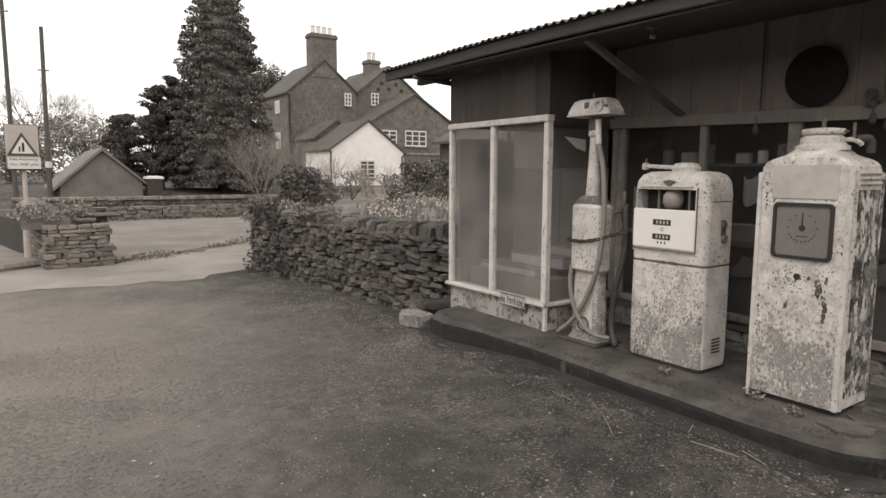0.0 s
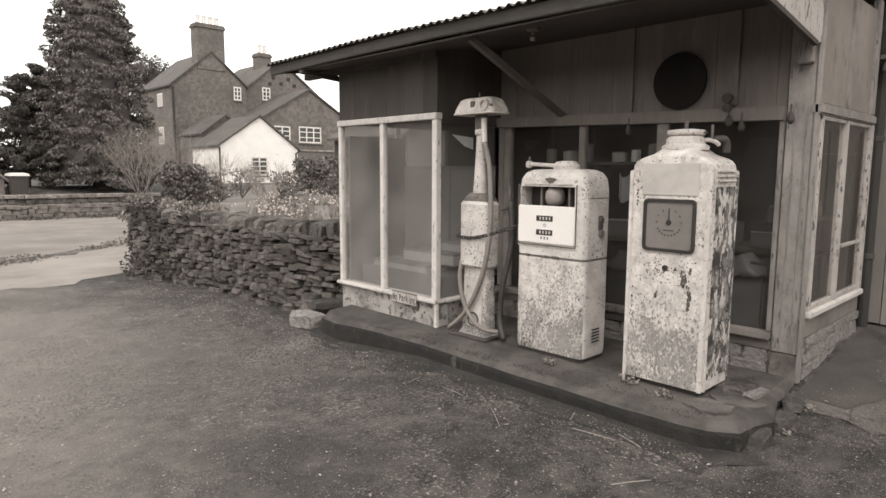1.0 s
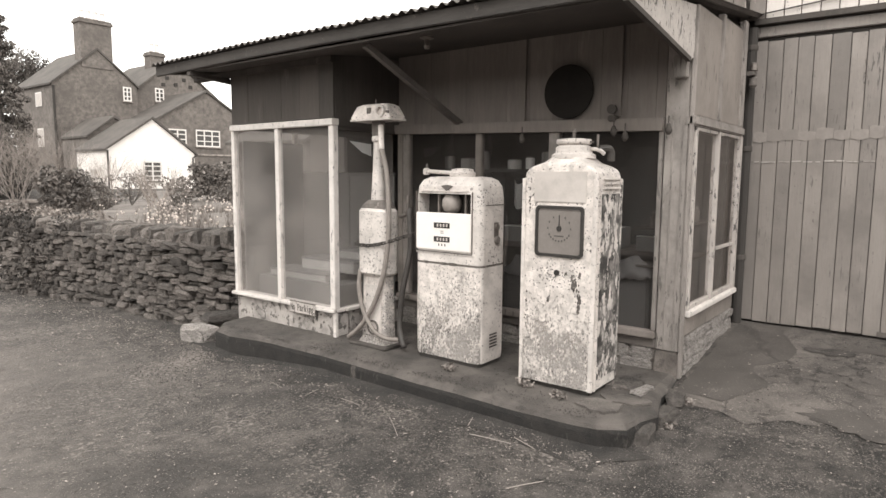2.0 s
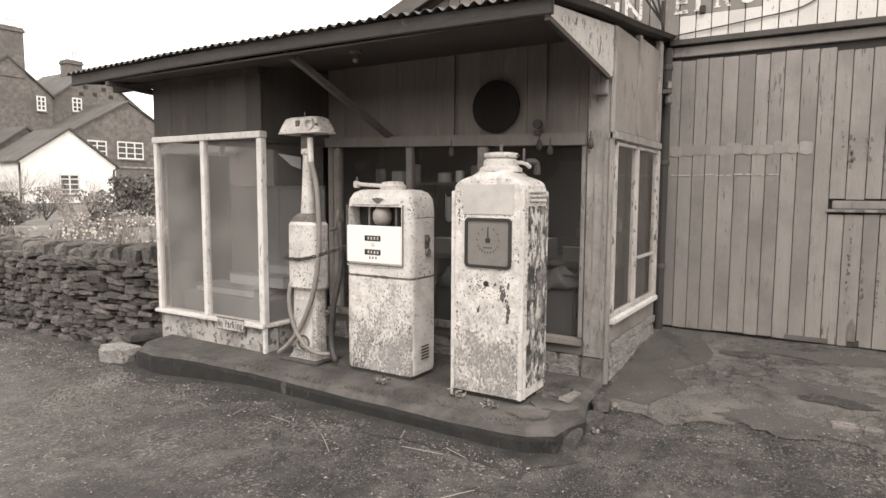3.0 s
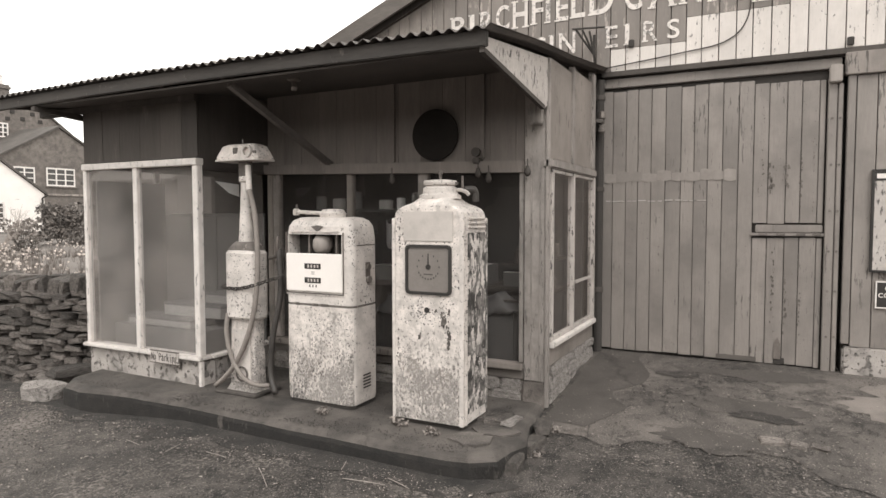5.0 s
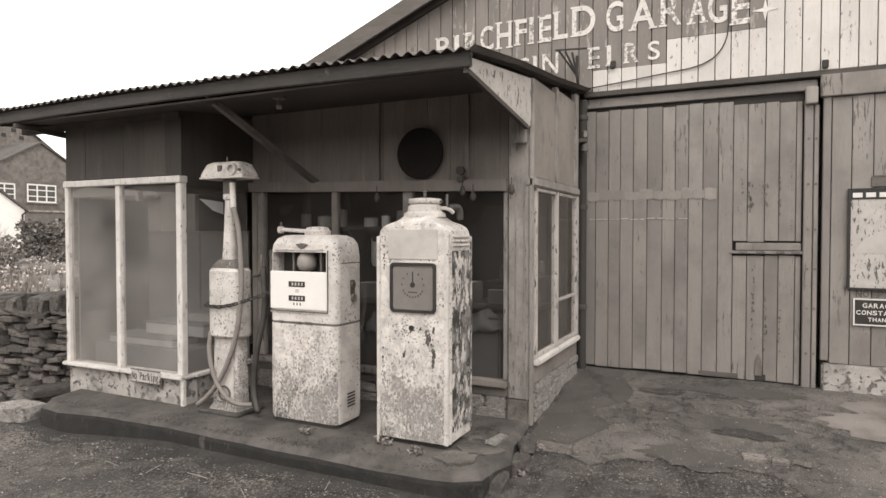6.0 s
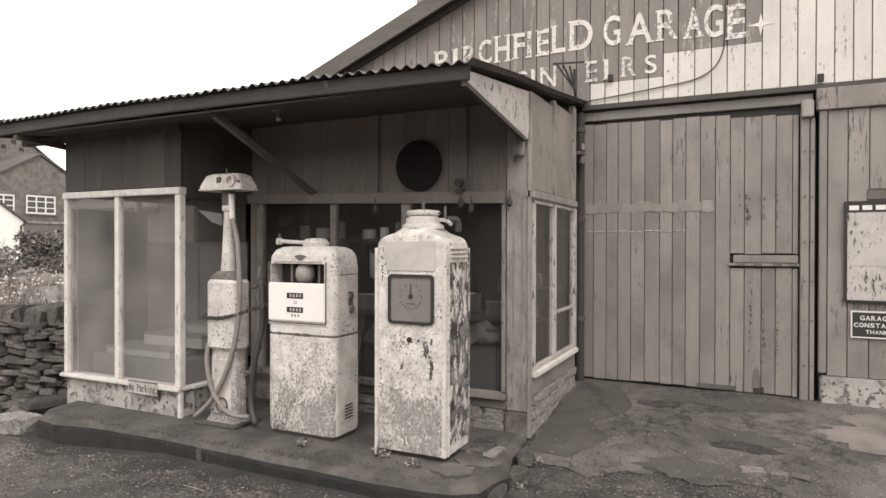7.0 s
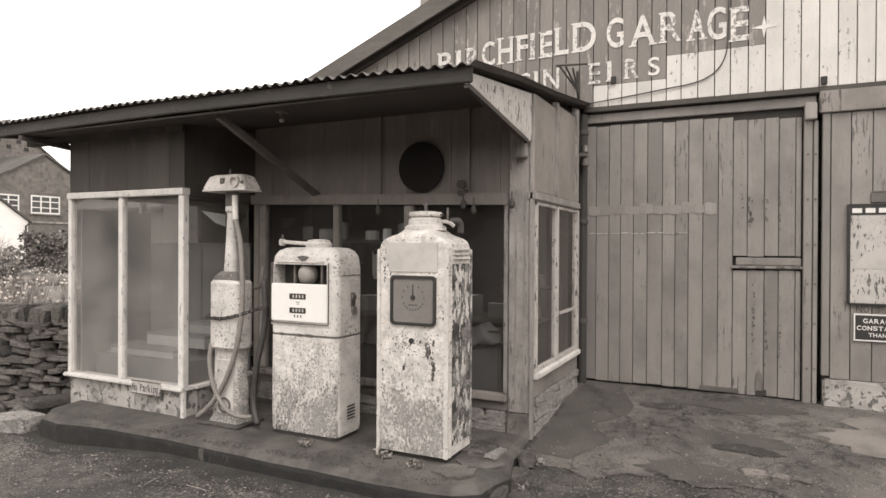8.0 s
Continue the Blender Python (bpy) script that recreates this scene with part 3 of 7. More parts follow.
kerb = tagged(link("kerb", tube([(x, y, ground_height(x, y) + 0.03) for x, y in [(-18, 12.15), (-6, 12.3), (0, 12.45), (0.7, 12.9)]], 0.08, 6), M_STONE_PALE), "pale stone kerb along the pavement edge", "kerb", kind="structure")


flat_sheet("apron", ragged([(5.0, 1.1), (4.6, 0.98), (4.5, 0.6), (4.85, 0.1), (4.7, -0.5), (4.25, -1.2), (3.9, -2.4), (4.1, -5.6)], 0.16, 0.09, 2) + [(6.8, -5.6), (6.8, 1.4), (5.3, 1.25)], M_APRON, "worn patched concrete apron before the garage door", "apron", lift=0.005, cell=0.12)


def blob(cx, cy, rx, ry, seed, n=72):
    """A ragged oval outline."""
    out = []
    for k in range(n):
        a = 2 * math.pi * k / n
        r = 1 + 0.35 * noise.noise((math.cos(a) * 1.6, math.sin(a) * 1.6, seed)) + 0.3 * noise.noise((math.cos(a) * 5, math.sin(a) * 5, seed + 3))
        out.append((cx + rx * r * math.cos(a), cy + ry * r * math.sin(a)))
    return out


flat_sheet("kiosk_slab", ragged([(4.75, 1.08), (4.8, 0.75), (5.1, 0.62), (5.5, 0.72), (5.8, 0.5), (6.2, 0.62), (6.7, 0.72)], 0.1, 0.08, 7) + [(6.7, 1.1), (5.5, 1.1)], M_SLAB, "smooth dark concrete strip along the kiosk side", "concrete", lift=0.009, cell=0.09)
for cx, cy, rx, ry, material, label in ((5.95, -1.62, 0.45, 0.8, M_SCREED, "smooth pale concrete patch before the garage wall"), (6.3, -0.3, 0.14, 0.5, M_SLAB, "smooth worn strip of concrete by the door foot"), (5.5, -0.25, 0.16, 0.42, M_SLAB, "smooth worn patch on the apron"), (4.85, -0.05, 0.16, 0.3, M_SLAB, "smooth worn patch on the apron"),
                                        (6.1, 0.3, 0.1, 0.16, M_DAMP_PATCH, "dark mossy patch on the apron"), (5.35, -0.35, 0.08, 0.24, M_DAMP_PATCH, "dark mossy patch on the apron")):
    flat_sheet("patch", blob(cx, cy, rx, ry, cx * 3 + cy), material, label, "ground patch", lift=0.011 if material == M_DAMP_PATCH else 0.008, cell=0.09)

# ragged sheet, darker than the forecourt, that follows the kerb foot
flat_sheet("damp_strip", ragged([(3.72, 0.95), (3.42, 1.1), (3.38, 1.9), (3.45, 2.8), (3.38, 3.6), (3.42, 4.5), (3.5, 5.1), (3.62, 5.5)], 0.16, 0.06, 12) + [(3.75, 5.3), (3.8, 3.0), (3.78, 1.2)], M_KERBFOOT, "dark strip of ground along the foot of the kerb", "dirt", lift=0.004, cell=0.2)

# ---- pump island ----
ISLAND = [(3.80, 1.08), (3.70, 1.22), (3.665, 1.5), (3.665, 2.0), (3.70, 3.0), (3.725, 3.7), (3.715, 4.3), (3.63, 4.85), (3.66, 5.12), (3.84, 5.3), (4.3, 5.4), (5.2, 5.4), (5.2, 1.18), (4.5, 1.10), (4.15, 1.01)]


def pump_island():
    base = thing("pump_island", "low mossy concrete pump island with a worn rounded kerb edge", "kerb", kind="structure")
    bm = bmesh.new()
    rows = []
    ring = []
    for k in range(len(ISLAND)):
        a, b = Vector(ISLAND[k]), Vector(ISLAND[(k + 1) % len(ISLAND)])
        n = max(1, int((b - a).length / 0.12))
        ring += [a + (b - a) * i / n for i in range(n)]
    c = Vector((4.4, 3.3))
    for inset, z in ((0.0, -0.05), (0.0, 0.13), (0.008, 0.158), (0.03, 0.18), (0.08, 0.197)):
        row = []
        for p in ring:
            d = (c - p)
            d = Vector((d.x * 0.9, d.y * 0.25)).normalized()
            broken = 0.009 + 0.02 * max(0.0, min(1.0, 1.9 - p.y)) if z > 0.1 else 0.007
            jit = broken * noise.noise((p.x * 7, p.y * 7, z * 9)) + 0.008 * noise.noise((p.x * 1.5, p.y * 1.5, 4))
            q = p + d * (inset + jit)
            row.append(bm.verts.new((q.x, q.y, z + ((0.006 + 0.016 * max(0.0, min(1.0, 1.8 - p.y))) * noise.noise((p.x * 4, p.y * 4, 8)) if z > 0 else 0))))
        rows.append(row)
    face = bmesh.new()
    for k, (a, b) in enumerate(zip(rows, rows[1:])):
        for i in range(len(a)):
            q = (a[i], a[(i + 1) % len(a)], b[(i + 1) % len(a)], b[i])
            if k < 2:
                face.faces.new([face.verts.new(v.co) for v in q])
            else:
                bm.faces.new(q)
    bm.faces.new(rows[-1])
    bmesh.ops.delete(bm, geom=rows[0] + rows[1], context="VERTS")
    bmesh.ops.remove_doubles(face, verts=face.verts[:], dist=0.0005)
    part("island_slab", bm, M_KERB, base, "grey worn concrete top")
    # the upright face has its own colour, much darker than the slab top
    part("kerb_face", face, M_KERBFACE, base, "dark kerb face with paler streaks")
    return base


pump_island()

# ================= garage =================
GX = 6.75
EAVE, RIDGE_Z, SLOPE = 5.7, 5.44, 0.405
GY = 0.022


def gable_z(y):
    return RIDGE_Z - SLOPE * abs(y)


def garage():
    g = thing("garage_building", "large old boarded garage with a painted gable and sliding door", "garage", (0, GY, 0))
    # shell: sides, back and roof
    part("side_wall", box(GX, 19, EAVE - 0.12, EAVE, 0, gable_z(EAVE)), M_BOARD, g)
    part("side_wall", box(GX, 19, -EAVE, -EAVE + 0.12, 0, gable_z(EAVE)), M_BOARD, g)
    part("back_wall", prism([(-EAVE, 0), (EAVE, 0), (EAVE, gable_z(EAVE)), (0, RIDGE_Z), (-EAVE, gable_z(EAVE))], "x", 19, 19.12), M_BOARD, g)
    for s in (1, -1):
        part("roof", prism([(0, RIDGE_Z + 0.02), (s * (EAVE + 0.25), gable_z(EAVE + 0.25) + 0.02), (s * (EAVE + 0.25), gable_z(EAVE + 0.25) + 0.1), (0, RIDGE_Z + 0.1)], "x", GX - 0.2, 19.3), M_ROOFDARK, g, "grey sheet roof slope")
        b = part("bargeboard", prism([(0, RIDGE_Z + 0.1), (s * (EAVE + 0.25), gable_z(EAVE + 0.25) + 0.1), (s * (EAVE + 0.25), gable_z(EAVE + 0.25) - 0.1), (0, RIDGE_Z - 0.1)], "x", GX - 0.235, GX - 0.202), M_BEAM, g, "weathered grey bargeboard")
        part("soffit_batten", prism([(0, RIDGE_Z - 0.12), (s * EAVE, gable_z(EAVE) - 0.12), (s * EAVE, gable_z(EAVE) + 0.015), (0, RIDGE_Z + 0.015)], "x", GX - 0.1, GX - 0.055), M_DARKWOOD, g)
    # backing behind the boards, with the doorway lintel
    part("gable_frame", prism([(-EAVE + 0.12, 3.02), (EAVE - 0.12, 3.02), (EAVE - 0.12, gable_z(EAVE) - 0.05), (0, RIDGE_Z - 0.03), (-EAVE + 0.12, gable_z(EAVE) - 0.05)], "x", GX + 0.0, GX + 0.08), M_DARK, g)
    part("lintel", box(GX - 0.012, GX + 0.1, -0.93, 1.35, 2.93, 3.02, 0.006), M_DOOR, g)
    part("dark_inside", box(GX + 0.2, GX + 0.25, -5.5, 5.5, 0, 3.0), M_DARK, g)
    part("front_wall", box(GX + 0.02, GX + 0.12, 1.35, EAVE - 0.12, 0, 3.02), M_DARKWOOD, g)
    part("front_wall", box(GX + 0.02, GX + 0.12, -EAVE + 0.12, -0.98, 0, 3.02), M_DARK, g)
    # batten under the gable boards, dark in place of the shadow of their overhang
    part("drip_board", box(GX - 0.062, GX - 0.002, -EAVE, 1.12, 3.035, 3.085, 0.004), M_DARKWOOD, g)
    return g


GARAGE = garage()


def gable_boards():
    rnd = random.Random(4)
    y = EAVE - 0.1
    while y > -EAVE + 0.2:
        w = 0.142 + rnd.uniform(-0.008, 0.008)
        y1 = y - w
        top = min(gable_z(y), gable_z(y1))
        d = rnd.uniform(0, 0.006)
        lo = 3.087

        def plank(z0, z1, material, out=0.0):
            if z1 - z0 < 0.03:
                return
            t0, t1 = min(z1, gable_z(y)), min(z1, gable_z(y1))
            bm = prism([(y - 0.004, z0), (y1 + 0.004, z0), (y1 + 0.004, t1), (y - 0.004, t0)], "x", GX - 0.05 - d - out, GX - 0.005)
            bmesh.ops.bevel(bm, geom=bm.edges[:], offset=0.003, segments=1, affect="EDGES", clamp_overlap=True)
            part("board", bm, material, GARAGE)
        if y1 > 3.0:
            plank(lo, 9, M_BOARD)
        elif y1 > -0.62:
            edge = lo if y1 > 1.0 else 3.3 if y1 > 0.2 else 3.52
            if edge > lo:
                plank(lo, edge - 0.0015, M_BOARDWHITE)
            plank(edge, 4.55, M_SIGNPAINT)
            plank(4.5515, 9, M_BOARD)
        else:
            plank(lo, 9, M_BOARDWHITE)
        y = y1


def garage_door():
    d = thing("sliding_door", "tall grey boarded sliding door with peeling paint and a wicket", "door", (0, GY, 0), kind="structure")
    rnd = random.Random(7)
    part("door_frame", box(GX + 0.032, GX + 0.07, -0.83, 1.14, 0.3, 2.93), M_DARK, d)
    y = 1.13
    while y > -0.80:
        w = 0.128 + rnd.uniform(-0.014, 0.014)
        y1 = max(y - w, -0.82)
        if y1 < -0.78:
            y1 = -0.82
        o = rnd.uniform(0, 0.005)
        spans = [(0.315, 2.9)]
        if y1 < -0.29:
            spans = [(0.305, 1.475), (1.585, 2.86)]
        for z0, z1 in spans:
            bm = box(GX - 0.004 - o, GX + 0.03, y1 + 0.0026, y - 0.0026, z0 + rnd.uniform(0, 0.012), z1 - rnd.uniform(0, 0.02), 0.004)
            part("board", bm, M_DOOR, d)
        y = y1
    part("wicket_rail", box(GX - 0.018, GX + 0.03, -0.82, -0.29, 1.51, 1.58, 0.006), M_DOOR, d)
    part("wicket_rail", box(GX - 0.03, GX + 0.03, -0.84, -0.25, 1.478, 1.506, 0.005), M_DOOR, d)
    for yy in (-0.36, -0.5, -0.66, -0.78):
        part("hinge", box(GX - 0.036, GX - 0.028, yy - 0.03, yy + 0.04, 1.483, 1.503, 0.002), M_RUST, d)
    part("stile", box(GX - 0.045, GX + 0.02, -0.90, -0.832, 0.29, 2.85, 0.008), M_DOOR, d, "upright edge post of the sliding door")
    part("stile", box(GX - 0.028, GX + 0.02, -0.945, -0.908, 0.29, 2.8, 0.006), M_DOOR, d)
    part("runner_block", box(GX - 0.095, GX + 0.02, -0.93, -0.835, 2.80, 2.95, 0.008), M_DOOR, d)
    part("hasp", prism([(-0.52, 0.36), (-0.46, 0.36), (-0.465, 0.5), (-0.49, 0.56), (-0.515, 0.5)], "x", GX - 0.016, GX - 0.006), M_STEEL, d)
    part("hole", box(GX - 0.011, GX - 0.006, -0.55, -0.46, 0.315, 0.37, 0.002), M_DARK, d)
    part("patch", box(GX - 0.016, GX - 0.004, -0.32, 0.02, 0.315, 0.36, 0.003), M_BEAM, d)
    rb = random.Random(3)
    y = 1.07
    while y > 0.12:
        y1 = y - rb.uniform(0.04, 0.12)
        z = 1.805 + rb.uniform(-0.004, 0.004)
        part("pale_strip", box(GX - 0.0118, GX - 0.0095, y1 + rb.uniform(0.004, 0.03), y, z, z + rb.uniform(0.005, 0.011)), M_PEEL, d)
        y = y1
    y = 1.09
    while y > -0.06:
        y1 = y - rb.uniform(0.1, 0.14)
        mid = (y + y1) / 2
        lo, hi = 1.985 + rb.uniform(-0.012, 0.012), 2.085 + rb.uniform(-0.015, 0.02)
        part("faded_band", prism([(y - 0.002, lo + 0.015), (mid, lo), (y1 + 0.002, lo + 0.012), (y1 + 0.002, hi - 0.008), (mid + 0.02, hi + 0.004), (y - 0.002, hi - 0.006)], "x", GX - 0.0112, GX - 0.0092), M_BANDPAINT, d, "pale band where a board once hung")
        y = y1
    for k, (cy, cz, wide, high, count, size) in enumerate(((-0.41, 1.96, 0.028, 0.2, 22, 0.022), (-0.53, 2.0, 0.035, 0.13, 20, 0.02), (-0.645, 1.95, 0.014, 0.42, 34, 0.013), (-0.74, 2.2, 0.01, 0.5, 24, 0.011),
                                                           (-0.44, 1.0, 0.02, 0.42, 34, 0.017), (-0.545, 0.85, 0.022, 0.3, 26, 0.018), (-0.655, 0.85, 0.016, 0.36, 24, 0.015), (-0.34, 2.3, 0.012, 0.5, 22, 0.011),
                                                           (0.25, 2.6, 0.006, 0.3, 14, 0.009), (0.55, 1.3, 0.006, 0.4, 12, 0.008))):
        bare_patches(d, GX - 0.009, cy, cz, wide, high, count, size, M_BEAM, 40 + k)
    for yy in (-0.866, -0.925):
        for zz in (0.6, 1.0, 1.35, 1.7, 2.1, 2.5):
            part("bolt_head", ring_x(GX - 0.052 if yy > -0.9 else GX - 0.034, GX - 0.026, yy, zz, 0.001, 0.011, 8), M_RUST, d)
    return d


garage_door()


def right_boarding():
    b = thing("garage_wall_right", "grey boarded garage wall beside the sliding door", "wall", (0, GY, 0), kind="structure")
    rnd = random.Random(9)
    part("post", box(GX - 0.05, GX + 0.02, -1.035, -0.975, 0.55, 2.86, 0.006), M_DOOR, b)
    y = -1.04
    while y > -3.2:
        y1 = y - 0.15 + rnd.uniform(-0.01, 0.01)
        part("board", box(GX - 0.035 - rnd.uniform(0, 0.006), GX + 0.018, y1 + 0.003, y - 0.003, 0.53, 2.85, 0.003), M_DOOR, b)
        y = y1
    part("boarding", box(GX - 0.035, GX + 0.018, -EAVE, y - 0.003, 0.5, 2.85), M_DOOR, b)
    part("header_plank", box(GX - 0.075, GX + 0.018, -EAVE, -0.95, 2.855, 3.045, 0.006), M_BOARD, b, "wide grey plank over the boarding")
    part("stone_base", box(GX - 0.09, GX + 0.018, -EAVE, -0.985, 0.1, 0.525, 0.015), M_RENDER, b, "pale rendered base")
    return b


right_boarding()


# ================= kiosk =================
BX, WX = 4.15, 5.0          # front of the bay, front of the recess
YL, YR, YM = 5.465, 1.15, 3.955   # outer walls, return of the bay
HEAD = 2.06


def roof_z(x):
    return 2.735 + (x - 3.72) * 0.117


def bow(y):
    """The front edge of the old roof rises a little towards its middle."""
    return 0.026 * math.sin(math.pi * min(1.0, max(0.0, (y - 1.12) / 5.0)))


def kiosk_structure():
    k = thing("kiosk_walls", "old timber petrol kiosk with rendered base and boarded top", "kiosk", kind="structure")
    # rendered stone plinths
    part("plinth", box(BX, BX + 0.16, YM, YL, 0.1, 0.415, 0.012), M_RENDER, k, "pale flaking rendered base")
    part("plinth", box(BX + 0.17, WX + 0.1, YM + 0.001, YM + 0.15, 0.1, 0.415, 0.012), M_RENDER, k, "pale flaking rendered base")
    part("plinth", box(WX + 0.02, WX + 0.2, YR + 0.14, YM - 0.002, 0.1, 0.36, 0.012), M_STONE_PALE, k, "rough stone base under the shop windows")
    part("plinth", box(WX + 0.05, 6.46, YR + 0.01, YR + 0.14, 0.12, 0.47, 0.015), M_RENDER, k, "rough stone base of the side window")
    part("plinth", box(BX + 0.17, 6.7, YL - 0.15, YL, 0.0, 0.415), M_RENDER, k)
    # floor and inside
    part("floor_boards", box(BX + 0.165, 6.7, YM + 0.152, YL - 0.152, 0.2, 0.26), M_DARKWOOD, k)
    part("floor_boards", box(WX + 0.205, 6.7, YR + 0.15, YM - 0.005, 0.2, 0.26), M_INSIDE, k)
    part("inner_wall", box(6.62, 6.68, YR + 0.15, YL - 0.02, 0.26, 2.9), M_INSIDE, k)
    part("side_wall", box(BX + 0.06, 6.7, YL - 0.06, YL, 2.12, 2.75), M_DARKWOOD, k)
    part("side_wall", box(5.7, 6.7, YL - 0.06, YL, 0.42, 2.118), M_DARKWOOD, k)
    return k


KIOSK = kiosk_structure()


def boards_between(parent, x, y_hi, y_lo, z0, z1, material, width, thick=0.02, face=-1, seed=1):
    rnd = random.Random(seed)
    y = y_hi
    while y > y_lo + 0.01:
        y1 = max(y_lo, y - width * rnd.uniform(0.92, 1.08))
        o = rnd.uniform(0, 0.0025)
        part("board", box(x - o, x + thick, y1 + 0.0006, y - 0.0006, z0, z1, 0.0015), material, parent)
        y = y1


def kiosk_front():
    # bay: boarded top
    boards_between(KIOSK, BX - 0.002, YL, YM, 2.165, roof_z(BX) - 0.03, M_DARKWOOD, 0.26, seed=2)
    part("return_board", box(BX + 0.021, WX + 0.02, YM, YM + 0.03, 2.09, roof_z(BX) - 0.02), M_DARKWOOD, KIOSK)
    # recess: boarded top
    boards_between(KIOSK, WX, YM - 0.005, YR + 0.19, 2.06, roof_z(WX) - 0.02, M_RECESS, 0.21, seed=3)
    for yy in (2.53, 1.69):
        part("batten", box(WX - 0.028, WX - 0.006, yy - 0.02, yy + 0.02, 2.125, roof_z(WX) - 0.04, 0.003), M_RECESS, KIOSK)
    part("head_rail", prism([(YM - 0.002, 2.062), (YR + 0.19, 1.998), (YR + 0.19, 2.09), (YM - 0.002, 2.15)], "x", WX - 0.06, WX + 0.04), M_RECESS, KIOSK, "dark timber rail over the shop windows")
    part("sill_rail", box(WX - 0.05, WX + 0.05, YR + 0.19, YM - 0.002, 0.44, 0.495, 0.008), M_BOARD, KIOSK, "grey worn sill")
    part("sill_rail", box(WX - 0.012, WX + 0.05, YR + 0.19, YM - 0.002, 0.362, 0.438, 0.006), M_BEAM, KIOSK)
    # corner post
    part("corner_post", box(WX - 0.01, WX + 0.11, YR + 0.015, YR + 0.185, 0.36, roof_z(WX) - 0.02, 0.006), M_POST, KIOSK, "weathered grey corner post")
    for yy in (YR + 0.055, YR + 0.125):
        part("post_bead", box(WX - 0.016, WX - 0.0105, yy - 0.006, yy + 0.006, 0.37, 2.07, 0.002), M_POST, KIOSK)
    part("corner_strip", box(WX - 0.018, WX + 0.03, YR - 0.014, YR + 0.012, 0.16, roof_z(WX) - 0.02, 0.005), M_POST, KIOSK, "thin peeling corner strip")
    part("corner_foot", box(WX - 0.02, WX + 0.12, YR + 0.013, YR + 0.19, 0.12, 0.355, 0.01), M_STONE, KIOSK)
    # side wall: upper panels, ledge, lower board
    part("side_panel", box(WX + 0.055, 5.66, YR - 0.002, YR + 0.03, 2.11, roof_z(5.3) - 0.04, 0.004), M_BOARD, KIOSK, "grey upper side panel")
    part("side_panel", box(5.69, 6.33, YR - 0.002, YR + 0.03, 2.11, roof_z(5.7) - 0.04, 0.004), M_BOARD, KIOSK, "grey upper side panel")
    for x0, x1 in ((5.645, 5.70), (6.33, 6.43)):
        part("side_strip", box(x0, x1, YR - 0.02, YR + 0.03, 2.108, roof_z(x0) - 0.03, 0.004), M_POST, KIOSK)
    part("side_ledge", box(WX - 0.018, 6.45, YR - 0.032, YR + 0.05, 2.03, 2.105, 0.012), M_POST, KIOSK, "grey worn ledge over the side window")
    part("side_board", box(WX + 0.055, 6.45, YR - 0.006, YR + 0.03, 0.475, 0.615, 0.004), M_BOARD, KIOSK)
    part("side_sill", box(WX + 0.055, 6.46, YR - 0.04, YR + 0.05, 0.618, 0.665, 0.008), M_WHITE, KIOSK)
    # canopy end cheek and its knee block
    part("end_cheek", prism([(3.74, roof_z(3.74) - 0.02), (WX - 0.032, roof_z(WX) - 0.03), (WX - 0.032, 2.5), (4.88, 2.47), (3.74, roof_z(3.74) - 0.09)], "y", YR - 0.004, YR + 0.02), M_PEEL, KIOSK, "peeling pale boarded end cheek of the canopy")
    part("cheek_trim", tube([(3.74, YR + 0.008, roof_z(3.74) - 0.1), (4.89, YR + 0.008, 2.475)], 0.022, 4), M_DARKWOOD, KIOSK)
    part("knee_block", box(WX - 0.09, WX - 0.012, YR + 0.03, YR + 0.12, 2.36, 2.52, 0.008), M_POST, KIOSK)


kiosk_front()


def kiosk_window(name, label, frame_parts, panes, glass):
    w = thing(name, label, "window", kind="structure")
    for nm, bm, material, lb in frame_parts:
        part(nm, bm, material, w, lb)
    for bm in panes:
        p = part("pane", bm, glass, w, "dusty glass pane")
        p.visible_shadow = False
    return w


kiosk_window("window_1", "tall two-pane bay window with white painted bars and dusty glass",
             [("window_head", box(BX - 0.035, BX + 0.05, YM - 0.014, YL + 0.006, 2.097, 2.155, 0.005), M_WHITE, "white painted head board"),
              ("window_sill", box(BX - 0.05, BX + 0.1, YM - 0.02, YL + 0.035, 0.418, 0.452, 0.008), M_WHITE, "white worn sill"),
              ("window_post", box(BX - 0.02, BX + 0.035, YL - 0.05, YL + 0.004, 0.454, 2.103, 0.005), M_WHITE, ""),
              ("window_post", box(BX - 0.02, BX + 0.035, 4.705, 4.765, 0.454, 2.103, 0.005), M_WHITE, ""),
              ("window_post", box(BX - 0.022, BX + 0.04, YM - 0.012, YM + 0.052, 0.454, 2.095, 0.005), M_WHITE, ""),
              ("corner_strip", box(BX - 0.022, BX + 0.012, YM - 0.018, YM + 0.02, 0.15, 0.416, 0.004), M_WHITE, "white strip down the base corner")],
             [box(BX + 0.01, BX + 0.014, 4.767, YL - 0.052, 0.455, 2.1), box(BX + 0.01, BX + 0.014, YM + 0.054, 4.703, 0.455, 2.1)], G_BAY)
# unseen glazing, added so that more daylight reaches the inside of the bay
kiosk_window("window_5", "unseen glazing added on the garden side to light the bay",
             [("window_sill", box(BX + 0.105, 5.7, YL - 0.06, YL + 0.03, 0.418, 0.45, 0.006), M_WHITE, ""),
              ("window_post", box(4.9, 4.96, YL - 0.05, YL, 0.452, 2.118, 0.004), M_WHITE, "")],
             [box(BX + 0.04, 4.898, YL - 0.03, YL - 0.026, 0.452, 2.118), box(4.962, 5.698, YL - 0.03, YL - 0.026, 0.452, 2.118)], G_BAY)
